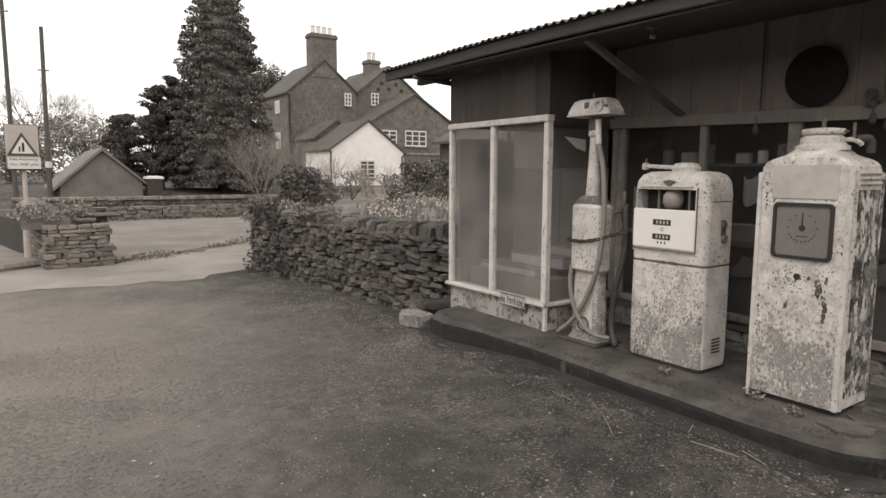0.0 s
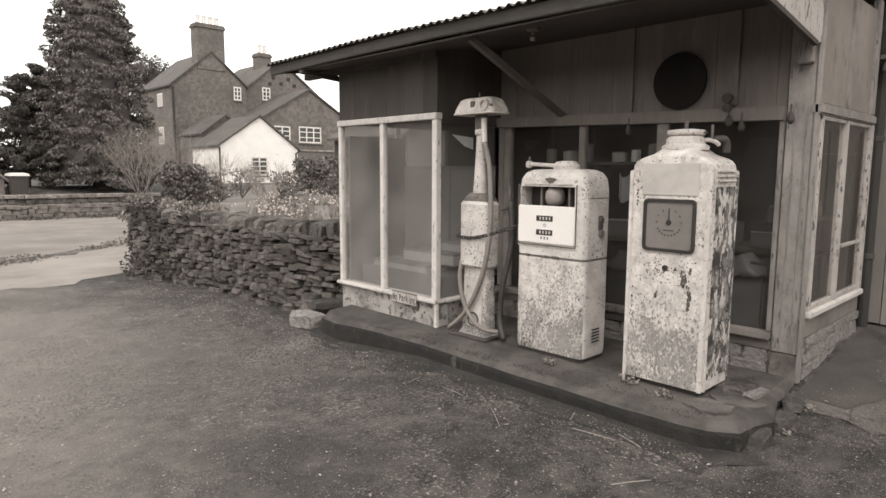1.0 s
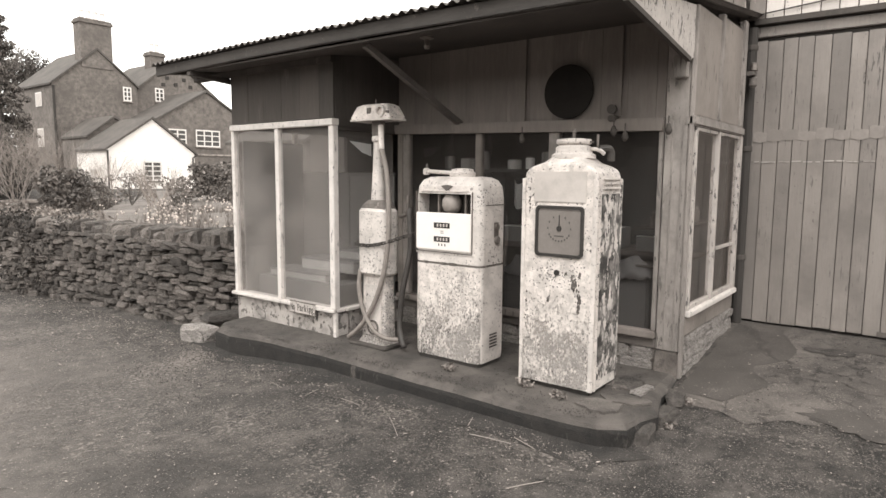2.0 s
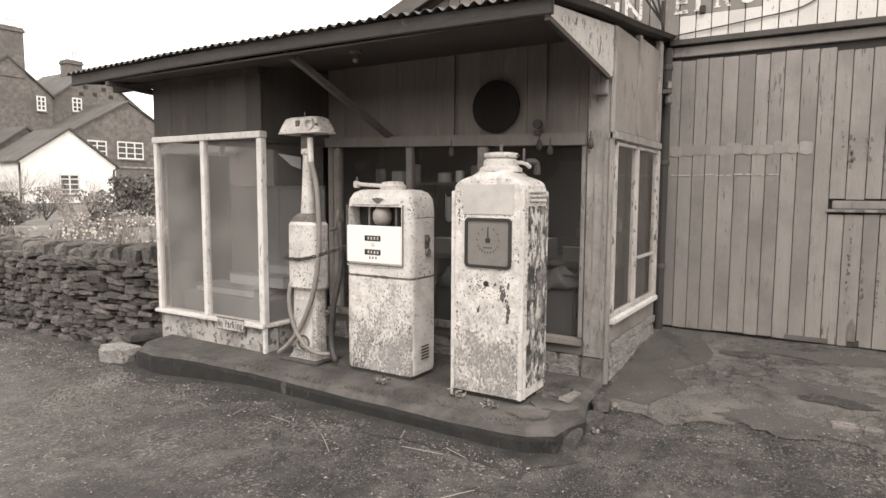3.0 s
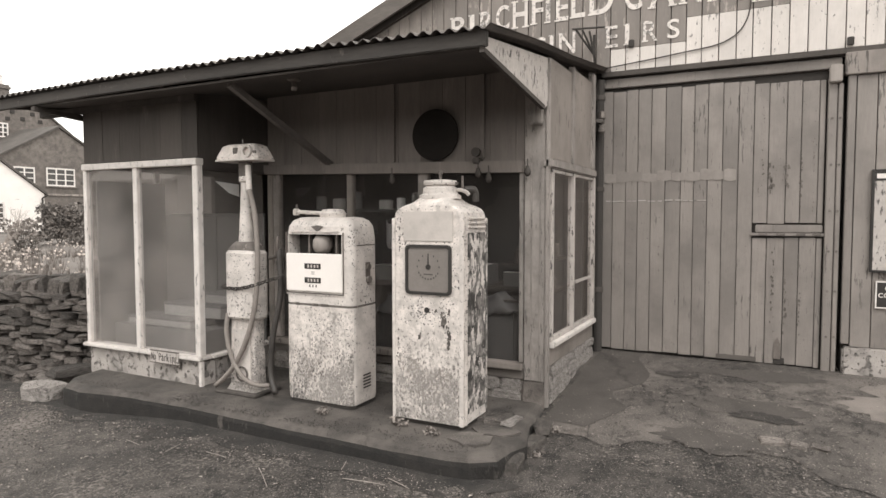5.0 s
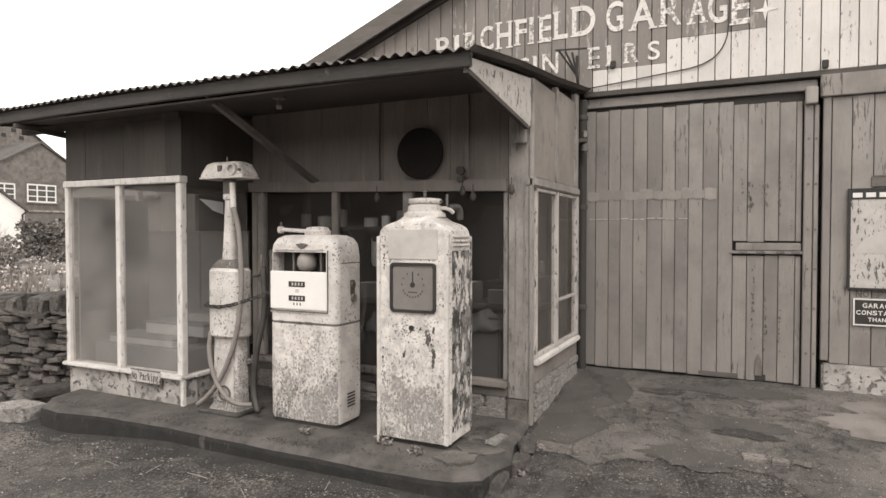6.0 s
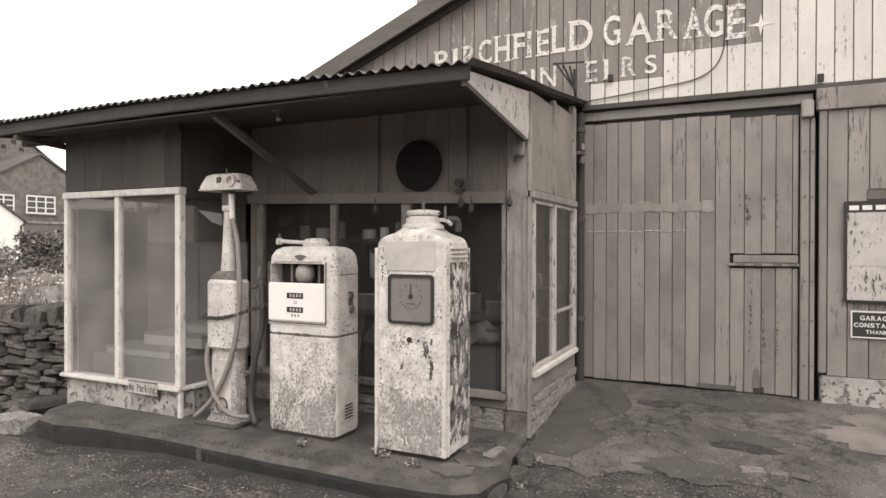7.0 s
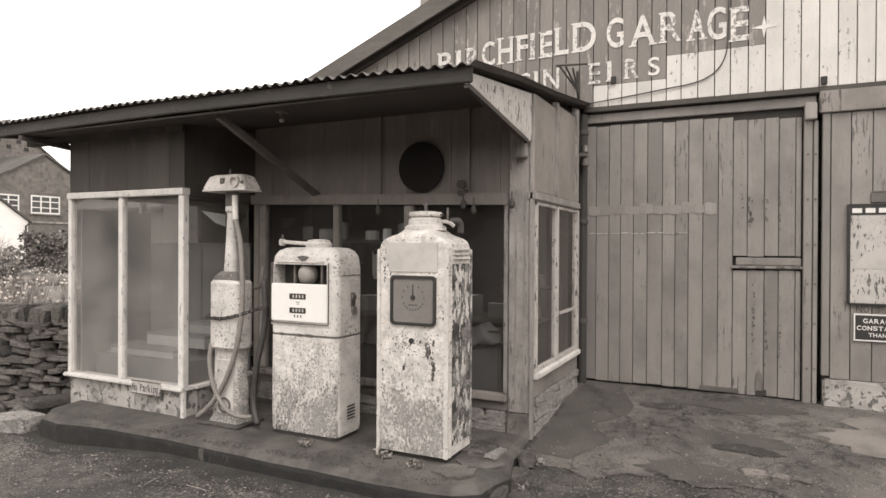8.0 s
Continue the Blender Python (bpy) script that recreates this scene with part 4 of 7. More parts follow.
kiosk_window("window_2", "dusty return pane of the kiosk bay beside the recess",
             [("window_sill", box(BX + 0.105, WX, YM - 0.03, YM + 0.06, 0.418, 0.448, 0.006), M_WHITE, ""),
              ("window_head", box(BX + 0.045, WX, YM - 0.008, YM + 0.03, 2.06, 2.088, 0.004), M_DARKWOOD, "")],
             [box(BX + 0.045, WX - 0.07, YM + 0.008, YM + 0.012, 0.45, 2.06)], G_BAY)
kiosk_window("window_3", "recessed shop window with dark glass behind the pumps",
             [("window_post", box(WX - 0.02, WX + 0.04, 3.80, 3.88, 0.5, 2.07, 0.006), M_POST, ""),
              ("window_post", box(WX - 0.02, WX + 0.04, 2.955, 3.02, 0.5, 2.07, 0.006), M_BOARD, ""),
              ("window_post", box(WX - 0.02, WX + 0.04, 2.19, 2.285, 0.5, 2.07, 0.006), M_POST, ""),
              ("window_post", box(WX - 0.02, WX + 0.04, 1.342, 1.375, 0.5, 2.07, 0.006), M_POST, ""),
              ("window_post", box(WX - 0.015, WX + 0.04, 3.885, YM - 0.003, 0.5, 2.07, 0.004), M_BOARD, "")],
             [box(WX + 0.01, WX + 0.014, 3.022, 3.798, 0.5, 2.07), box(WX + 0.01, WX + 0.014, 2.287, 2.953, 0.5, 2.07), box(WX + 0.01, WX + 0.014, 1.377, 2.188, 0.5, 2.07)], G_DARK)
kiosk_window("window_4", "two-pane side window with white bars beside the garage door",
             [("window_post", box(WX + 0.06, WX + 0.12, YR - 0.018, YR + 0.03, 0.667, 2.028, 0.004), M_PEEL, ""),
              ("window_post", box(5.67, 5.718, YR - 0.022, YR + 0.03, 0.667, 2.028, 0.004), M_PEEL, ""),
              ("window_post", box(6.38, 6.45, YR - 0.022, YR + 0.03, 0.667, 2.028, 0.004), M_PEEL, ""),
              ("window_rail", box(WX + 0.122, 5.668, YR - 0.012, YR + 0.028, 2.0, 2.027, 0.003), M_PEEL, ""),
              ("window_rail", box(5.72, 6.378, YR - 0.012, YR + 0.028, 2.0, 2.027, 0.003), M_PEEL, ""),
              ("window_rail", box(WX + 0.122, 5.668, YR - 0.012, YR + 0.028, 0.667, 0.7, 0.003), M_PEEL, ""),
              ("window_rail", box(5.72, 6.378, YR - 0.012, YR + 0.028, 0.667, 0.7, 0.003), M_PEEL, ""),
              ("glazing_bar", box(5.72, 6.378, YR - 0.006, YR + 0.024, 1.06, 1.085, 0.003), M_PEEL, "")],
             [box(WX + 0.122, 5.668, YR + 0.005, YR + 0.009, 0.702, 1.998), box(5.72, 6.378, YR + 0.005, YR + 0.009, 0.702, 1.998)], G_DARK)


def canopy():
    c = thing("canopy_roof", "sloping corrugated iron canopy roof with a timber fascia", "roof", kind="structure")
    x0, x1, y0, y1, pitch, amp = 3.68, 6.72, 1.08, 6.15, 0.088, 0.013
    n = int((y1 - y0) / pitch * 8)
    xs = [x0, x0 + 0.9, x0 + 1.8, x1]
    verts = []
    for lift in (0.0, -0.004):
        for x in xs:
            for i in range(n + 1):
                y = y0 + (y1 - y0) * i / n
                sag = 0.014 * noise.noise((y * 0.8, 2, x)) + 0.008 * noise.noise((y * 5, 9, x))
                jag = 0.012 * noise.noise((y * 2.5, 5, 5)) if x == x0 else 0
                verts.append((x + jag, y, roof_z(x) + 0.03 + amp * math.sin(2 * math.pi * y / pitch) + lift + sag + bow(y) * (1 - (x - x0) / (x1 - x0))))
    w, h = n + 1, len(xs)
    faces = []
    for s in range(2):
        for j in range(h - 1):
            for i in range(n):
                a = s * w * h + j * w + i
                faces.append((a, a + 1, a + w + 1, a + w))
    for i in range(n):
        faces.append((i, i + 1, w * h + i + 1, w * h + i))
    sheet = from_lists("corrugated_sheet", verts, faces, M_IRON, c)
    fascia = box(3.72, 3.755, 1.12, 6.13, roof_z(3.72) - 0.085, roof_z(3.72) + 0.012, 0.006)
    for k in range(1, 14):
        bmesh.ops.bisect_plane(fascia, geom=fascia.verts[:] + fascia.edges[:] + fascia.faces[:], plane_co=(0, 1.12 + 0.358 * k, 0), plane_no=(0, 1, 0))
    for v in fascia.verts:
        v.co.z += bow(v.co.y) + 0.004 * noise.noise((0, v.co.y * 2.3, v.co.z * 8))
    part("fascia", fascia, M_FASCIA, c, "dark weathered timber fascia board")
    for yy in (6.08, 4.9, 3.9, 3.25, 2.3, 1.3):
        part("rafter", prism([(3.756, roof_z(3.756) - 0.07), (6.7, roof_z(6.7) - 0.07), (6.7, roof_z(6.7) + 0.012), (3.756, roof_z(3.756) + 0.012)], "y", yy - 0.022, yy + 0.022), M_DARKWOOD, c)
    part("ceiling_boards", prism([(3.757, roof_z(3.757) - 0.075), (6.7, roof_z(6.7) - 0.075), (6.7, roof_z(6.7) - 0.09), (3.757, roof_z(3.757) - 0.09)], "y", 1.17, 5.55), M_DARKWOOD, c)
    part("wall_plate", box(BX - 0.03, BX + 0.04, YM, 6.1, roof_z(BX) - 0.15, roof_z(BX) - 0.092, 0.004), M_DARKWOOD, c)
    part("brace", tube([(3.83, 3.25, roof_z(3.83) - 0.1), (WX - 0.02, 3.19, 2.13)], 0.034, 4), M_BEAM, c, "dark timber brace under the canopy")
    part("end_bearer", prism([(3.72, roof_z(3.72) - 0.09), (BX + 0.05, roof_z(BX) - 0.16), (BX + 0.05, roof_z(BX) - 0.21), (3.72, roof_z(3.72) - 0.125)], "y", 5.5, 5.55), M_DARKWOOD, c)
    return c


canopy()


def black_disc():
    d = thing("round_sign", "plain black round sign on the boarding", "sign")
    part("sign_face", ring_x(WX - 0.05, WX - 0.034, 2.106, 2.332, 0.001, 0.212, 40), M_DISC, d)
    part("sign_back", ring_x(WX - 0.033, WX - 0.008, 2.106, 2.332, 0.001, 0.17, 24), M_DARKWOOD, d)


black_disc()


# ================= petrol pumps =================
def tall_pump():
    p = thing("petrol_pump", "tall rust-streaked pale petrol pump with a square dial", "petrol pump", (4.305, 1.7225, 0.197), group="pumps on the island")
    hd, hw = 0.205, 0.2775
    part("body", loft([(0.035, hd, hw, 0.028), (1.44, hd - 0.003, hw - 0.004, 0.03), (1.485, hd - 0.005, hw - 0.012, 0.032), (1.512, hd - 0.007, hw - 0.03, 0.035), (1.53, hd - 0.01, hw - 0.06, 0.04),
                       (1.543, hd - 0.014, hw - 0.095, 0.04), (1.556, hd - 0.032, hw - 0.125, 0.05), (1.58, hd - 0.06, hw - 0.145, 0.06), (1.6, hd - 0.085, hw - 0.165, 0.06)], seg=5), M_PUMP, p, "pale paint worn to rust in patches")
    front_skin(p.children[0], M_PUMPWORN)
    part("foot_plinth", box(-hd + 0.03, hd - 0.01, -hw + 0.03, hw - 0.03, 0.0, 0.04), M_DARK, p)
    part("front_edge", box(-hd - 0.004, -hd + 0.012, -hw - 0.003, -hw + 0.03, 0.03, 1.45, 0.004), M_PUMP, p)
    part("front_edge", box(-hd - 0.003, -hd + 0.012, hw - 0.028, hw + 0.003, 0.03, 1.45, 0.004), M_PUMP, p)
    part("name_plate", box(-hd - 0.0035, -hd + 0.014, -0.2, 0.185, 1.29, 1.495, 0.003), M_PLATE, p, "blank faded plate over the dial")
    # dial: frame, face, marks and hand
    dz, dy = 1.095, -0.012
    fr = bmesh.new()
    outer, inner = rounded(0.178, 0.172, 0.03, 4), rounded(0.158, 0.152, 0.02, 4)
    vo = [[fr.verts.new((x, dy + u, dz + v)) for u, v in o] for x, o in ((-hd + 0.01, outer), (-hd - 0.014, outer), (-hd - 0.014, inner), (-hd + 0.01, inner))]
    for k in range(3):
        for i in range(len(outer)):
            j = (i + 1) % len(outer)
            fr.faces.new((vo[k][i], vo[k][j], vo[k + 1][j], vo[k + 1][i]))
    dial = part("dial", box(-hd - 0.004, -hd + 0.01, dy - 0.16, dy + 0.16, dz - 0.154, dz + 0.154), M_DIAL, p, "dim grey square dial")
    part("dial_frame", fr, M_BLACK, dial, "dark dial frame")
    for k in range(24):
        a = 2 * math.pi * k / 24
        if 0.3 < (k / 24) < 0.7 or k % 2 == 0:
            y, z = dy - 0.085 * math.sin(a), dz + 0.02 + 0.085 * math.cos(a)
            part("dial_mark", box(-hd - 0.006, -hd - 0.003, y - 0.004, y + 0.004, z - 0.006, z + 0.006), M_DIALMARK, dial)
    part("hand", prism([(dy - 0.004, dz + 0.03), (dy + 0.004, dz + 0.03), (dy + 0.002, dz + 0.105), (dy - 0.002, dz + 0.105)], "x", -hd - 0.008, -hd - 0.0045), M_BLACK, dial)
    part("hub", ring_x(-hd - 0.01, -hd - 0.0045, dy, dz + 0.02, 0.001, 0.018, 16), M_BLACK, dial)
    part("dial_text_bar", box(-hd - 0.006, -hd - 0.0035, dy - 0.035, dy + 0.035, dz - 0.035, dz - 0.027), M_DIALMARK, dial)
    part("key_hole", ring_x(-hd - 0.005, -hd - 0.0012, -0.0, 0.815, 0.001, 0.02, 18), M_BLACK, p, "dark round hole")
    # flaking side panel with its moulding
    part("side_panel", box(-hd + 0.075, hd - 0.03, -hw - 0.004, -hw + 0.012, 0.1, 1.35, 0.003), M_PUMPFLAKE, p, "side panel with heavy dark flaking")
    part("side_moulding", box(-hd + 0.035, -hd + 0.05, -hw - 0.01, -hw + 0.01, 0.03, 1.48, 0.004), M_PUMP, p)
    part("side_moulding", box(hd - 0.03, hd - 0.012, -hw - 0.008, -hw + 0.01, 0.06, 1.45, 0.004), M_PUMPFLAKE, p)
    for z in (1.38, 1.41, 1.44):
        part("louvre", box(-hd + 0.09, hd - 0.05, -hw - 0.01, -hw + 0.012, z, z + 0.014, 0.003), M_PUMP, p)
    for cy, cz, wide, high, count, size, lean in ((-0.13, 0.76, 0.045, 0.07, 26, 0.022, 0.0), (-0.165, 0.66, 0.022, 0.12, 30, 0.017, 0.1), (0.06, 0.62, 0.02, 0.03, 9, 0.014, 0.0),
                                                  (0.23, 0.5, 0.02, 0.2, 16, 0.012, 0.0), (0.215, 1.3, 0.012, 0.15, 12, 0.012, 0.0), (-0.06, 0.815, 0.02, 0.02, 6, 0.012, 0.0)):
        bare_patches(p, -hd, cy, cz, wide, high, count, size, M_BARE, int(cz * 100), lean=lean)
    for cy, cz, wide, high, count, size in ((0.12, 0.42, 0.12, 0.1, 110, 0.014), (-0.12, 0.36, 0.1, 0.08, 80, 0.013), (0.02, 0.28, 0.18, 0.12, 90, 0.011)):
        bare_patches(p, -hd, cy, cz, wide, high, count, size, M_PRIMER, int(cz * 100) + 7, thick=0.0012)
    # neck and lid
    part("collar", lathe([(0.15, 1.585), (0.15, 1.61), (0.125, 1.625), (0.122, 1.66), (0.105, 1.675)], 28), M_PUMP, p, smooth=False)
    part("lid", lathe([(0.09, 1.67), (0.118, 1.685), (0.122, 1.70), (0.116, 1.715), (0.06, 1.722)], 28), M_PUMP, p)
    part("lid_knob", lathe([(0.012, 1.72), (0.012, 1.76), (0.018, 1.763), (0.016, 1.785)], 10), M_RUST, p)
    part("lid_bar", box(-0.008, 0.008, -0.145, 0.13, 1.69, 1.702, 0.003), M_RUST, p)
    part("outlet_pipe", tube(curve_points([(0.02, -0.1, 1.645), (0.02, -0.15, 1.648), (0.03, -0.185, 1.635), (0.05, -0.2, 1.615)], 5), 0.014, 10), M_PUMP, p)
    part("outlet_elbow", tube(curve_points([(0.06, -0.16, 1.65), (0.1, -0.2, 1.655), (0.125, -0.215, 1.635), (0.135, -0.215, 1.57)], 5), 0.026, 10), M_HOSEDARK, p)
    part("outlet_tap", tube([(0.02, -0.165, 1.66), (0.02, -0.165, 1.745)], 0.009, 6), M_RUST, p)
    return p


tall_pump()


def round_top_pump():
    p = thing("petrol_pump", "rounded pale petrol pump with a white counter panel", "petrol pump", (4.325, 2.70, 0.197), group="pumps on the island")
    hd, hw = 0.175, 0.32
    body = part("body", loft([(0.79, hd, hw, 0.055), (1.30, hd, hw, 0.055), (1.385, hd - 0.006, hw - 0.012, 0.055), (1.43, hd - 0.026, hw - 0.035, 0.06), (1.452, hd - 0.055, hw - 0.075, 0.06), (1.458, hd - 0.09, hw - 0.13, 0.06)], seg=6), M_PUMP, p, "chalky pale painted case")
    cut(body, box(-hd - 0.05, -hd + 0.14, -0.225, 0.283, 1.165, 1.325))
    part("foot_plinth", loft([(0.0, hd - 0.015, hw - 0.015, 0.05), (0.032, hd - 0.015, hw - 0.015, 0.05)], seg=6), M_DARK, p)
    low = part("lower_case", loft([(0.03, hd - 0.004, hw - 0.004, 0.055), (0.06, hd, hw, 0.055), (0.4, hd + 0.004, hw, 0.055), (0.772, hd, hw, 0.055)], seg=6), M_PUMP, p, "lower case with paint worn to metal in front")
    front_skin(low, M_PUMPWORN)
    part("seam", loft([(0.772, hd - 0.006, hw - 0.006, 0.05), (0.79, hd - 0.006, hw - 0.006, 0.05)], seg=6), M_RUST, p, "rusty seam")
    part("upper_door_rim", box(-hd - 0.006, -hd + 0.02, -0.262, 0.305, 0.855, 0.867, 0.003), M_PUMP, p)
    for cy, cz, wide, high, count, size, tone in ((0.1, 0.3, 0.14, 0.14, 90, 0.012, M_PRIMER), (-0.05, 0.45, 0.16, 0.16, 90, 0.011, M_PRIMER), (0.2, 0.36, 0.07, 0.12, 30, 0.008, M_BARE), (-0.02, 0.3, 0.1, 0.12, 30, 0.008, M_BARE)):
        bare_patches(p, -hd - 0.002, cy, cz, wide, high, count, size, tone, int(cz * 100) + 3, thick=0.003)
    for y, w in ((0.03, 0.05), (-0.06, 0.07), (0.2, 0.03)):
        part("rust_scab", box(-hd - 0.003, -hd + 0.01, y - w / 2, y + w / 2, 0.768, 0.795, 0.003), M_BARE, p)
    # counter panel and opening
    panel = part("counter_panel", box(-hd - 0.014, -hd + 0.006, -0.238, 0.298, 0.885, 1.178, 0.006), M_PUMPCLEAN, p, "clean white counter panel")
    for z in (1.06, 0.952):
        w = part("counter_window", box(-hd - 0.018, -hd - 0.013, -0.04, 0.115, z, z + 0.042, 0.002), M_BLACK, panel, "dark number slot")
        for k in range(4):
            part("digit_bar", box(-hd - 0.0205, -hd - 0.0175, -0.022 + k * 0.03, -0.008 + k * 0.03, z + 0.01, z + 0.033), M_PLATE, panel)
    for z, a, b in ((1.02, 0.02, 0.05), (1.035, 0.02, 0.05), (0.92, 0.06, 0.07), (0.92, 0.03, 0.04), (0.92, 0.0, 0.01)):
        part("label_bar", box(-hd - 0.0165, -hd - 0.0135, a, b, z, z + (0.004 if z > 1 else 0.018)), M_DIALMARK, panel)
    part("panel_rim", box(-hd - 0.012, -hd + 0.01, -0.245, -0.24, 0.875, 1.34, 0.002), M_STEEL, p)
    part("panel_rim", box(-hd - 0.012, -hd + 0.01, 0.3, 0.305, 0.875, 1.34, 0.002), M_STEEL, p)
    part("panel_rim", box(-hd - 0.012, -hd + 0.01, -0.245, 0.305, 0.868, 0.874, 0.002), M_RUST, p)
    part("opening_lining", box(-hd + 0.134, -hd + 0.138, -0.222, 0.28, 1.168, 1.322), M_DARK, p)
    part("opening_lining", box(-hd + 0.002, -hd + 0.134, -0.222, 0.28, 1.1675, 1.1705), M_DARK, p)
    part("sight_glass", lathe([(0.02, 1.171), (0.062, 1.19), (0.078, 1.23), (0.074, 1.28), (0.05, 1.315)], 20, cx=-hd + 0.08, cy=0.01), M_BANDPAINT, p, "dull rounded sight glass", smooth=True)
    for y in (-0.14, 0.12):
        part("opening_bar", box(-hd + 0.05, -hd + 0.07, y - 0.008, y + 0.008, 1.171, 1.322), M_STEEL, p)
    # badge, top fittings
    part("badge", prism([(-0.055, 1.385), (0.0, 1.395), (0.055, 1.385), (0.0, 1.345)], "x", -hd - 0.006, -hd + 0.03), M_RUST, p, "small worn badge")
    part("brow_moulding", box(-hd - 0.007, -hd + 0.02, -0.2, 0.26, 1.338, 1.352, 0.004), M_PUMP, p)
    part("top_cap", lathe([(0.10, 1.455), (0.105, 1.485), (0.09, 1.50), (0.085, 1.515), (0.04, 1.522)], 22, cx=0.0, cy=-0.02), M_PUMP, p)
    part("top_pipe", tube(curve_points([(0.0, 0.06, 1.485), (0.0, 0.2, 1.492), (0.0, 0.33, 1.50)], 4), 0.016, 8), M_PUMP, p)
    part("tap", box(-0.022, 0.022, 0.32, 0.37, 1.47, 1.525, 0.008), M_PUMP, p)
    part("tap_key", box(-0.008, 0.008, 0.335, 0.352, 1.525, 1.56, 0.003), M_RUST, p)
    # side fittings
    part("side_lock", loft([(1.0, 0.03, 0.004, 0.003), (1.11, 0.03, 0.004, 0.003)], cx=0.03, cy=-hw - 0.002), M_STEEL, p)
    part("side_lock", tube([(0.035, -hw - 0.02, 0.975), (0.035, -hw + 0.01, 0.975)], 0.03, 14), M_RUST, p)
    part("side_lock", tube([(0.03, -hw - 0.02, 1.075), (0.03, -hw + 0.01, 1.075)], 0.024, 14), M_STEEL, p)
    part("side_seam", box(-hd + 0.06, hd - 0.02, -hw - 0.003, -hw + 0.004, 1.24, 1.247), M_RUST, p)
    for k in range(5):
        part("vent_slot", box(-0.04, 0.06, -hw - 0.004, -hw + 0.004, 0.14 + k * 0.024, 0.15 + k * 0.024), M_DARK, p)
    return p


round_top_pump()


def slim_pump():
    p = thing("petrol_pump", "slim old petrol pump with a drum body and lamp hood", "petrol pump", (4.225, 3.495, 0.197), group="pumps on the island")
    part("base_plate", box(-0.16, 0.16, -0.22, 0.22, 0.0, 0.02, 0.006), M_KERB, p)
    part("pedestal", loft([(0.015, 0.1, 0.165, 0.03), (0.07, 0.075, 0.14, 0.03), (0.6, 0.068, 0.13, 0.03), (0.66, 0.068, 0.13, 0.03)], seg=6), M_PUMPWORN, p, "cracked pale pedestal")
    part("pedestal_door", box(-0.082, -0.06, -0.1, 0.08, 0.09, 0.53, 0.004), M_PUMP, p)
    part("inspection_ring", ring_x(-0.09, -0.08, -0.01, 0.16, 0.05, 0.065, 24), M_RUST, p)
    part("drum", loft([(0.615, 0.095, 0.16, 0.08), (0.635, 0.11, 0.174, 0.09), (1.16, 0.11, 0.174, 0.09), (1.18, 0.095, 0.16, 0.08), (1.19, 0.08, 0.15, 0.07)], seg=7), M_PUMP, p, "pale drum with blistered paint", smooth=False)
    part("shoulder", loft([(1.185, 0.088, 0.155, 0.05), (1.225, 0.08, 0.12, 0.05), (1.255, 0.06, 0.08, 0.04)], seg=6), M_RUST, p, "rusted flaking shoulder")
    part("neck", loft([(1.24, 0.055, 0.062, 0.05), (1.55, 0.04, 0.044, 0.038), (1.76, 0.033, 0.036, 0.03)], seg=5), M_PUMP, p)
    part("neck_collar", lathe([(0.045, 1.745), (0.052, 1.755), (0.052, 1.785), (0.045, 1.795)], 16), M_PUMP, p)
    part("head_bracket", box(-0.03, 0.03, -0.06, 0.05, 1.79, 1.93, 0.008), M_RUST, p)
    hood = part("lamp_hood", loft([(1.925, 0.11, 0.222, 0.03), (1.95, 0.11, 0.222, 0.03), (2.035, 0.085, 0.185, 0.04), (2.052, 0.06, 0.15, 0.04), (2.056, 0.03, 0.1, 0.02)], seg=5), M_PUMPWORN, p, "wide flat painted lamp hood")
    part("hood_lip", loft([(1.915, 0.118, 0.23, 0.03), (1.928, 0.118, 0.23, 0.03)], seg=5), M_PUMP, hood)
    part("hood_ring", ring_x(-0.125, -0.09, -0.13, 1.985, 0.034, 0.05, 22), M_PUMP, hood)
    part("hood_patch", box(-0.105, -0.09, -0.215, -0.18, 1.965, 1.99, 0.004), M_RUST, hood)
    part("hood_badge", box(-0.108, -0.085, -0.015, 0.03, 1.97, 2.02, 0.004), M_RUST, hood)
    part("hood_finial", tube([(0, 0.02, 2.05), (0, 0.02, 2.1)], 0.008, 6), M_RUST, hood)
    part("hose_swivel", tube([(-0.03, -0.06, 1.88), (-0.04, -0.075, 1.74), (-0.045, -0.085, 1.68)], 0.024, 10), M_PUMP, p)
    part("hose", tube(curve_points([(-0.045, -0.085, 1.68), (-0.06, -0.15, 1.5), (-0.09, -0.2, 1.25), (-0.105, -0.215, 1.0), (-0.115, -0.18, 0.7), (-0.12, -0.09, 0.44), (-0.125, 0.03, 0.24), (-0.135, 0.13, 0.13), (-0.145, 0.23, 0.05)], 6), 0.021, 10), M_HOSE, p, "pale worn rubber hose", smooth=True)
    part("hose", tube(curve_points([(-0.09, 0.13, 0.66), (-0.12, 0.12, 0.5), (-0.135, 0.05, 0.3), (-0.14, -0.08, 0.15), (-0.12, -0.2, 0.1), (-0.06, -0.28, 0.09)], 6), 0.019, 10), M_HOSE, p, "pale worn rubber hose", smooth=True)
    part("hose", tube(curve_points([(0.02, -0.33, 1.2), (0.0, -0.36, 0.85), (-0.03, -0.3, 0.5), (-0.04, -0.28, 0.2), (-0.08, -0.36, 0.04)], 6), 0.024, 10), M_HOSEDARK, p, "dark rubber hose", smooth=True)
    part("side_pipe", tube(curve_points([(0.03, -0.22, 1.12), (0.02, -0.3, 1.14), (0.0, -0.33, 1.2), (0.0, -0.335, 1.3)], 5), 0.014, 8), M_STEEL, p)
    return p


slim_pump()


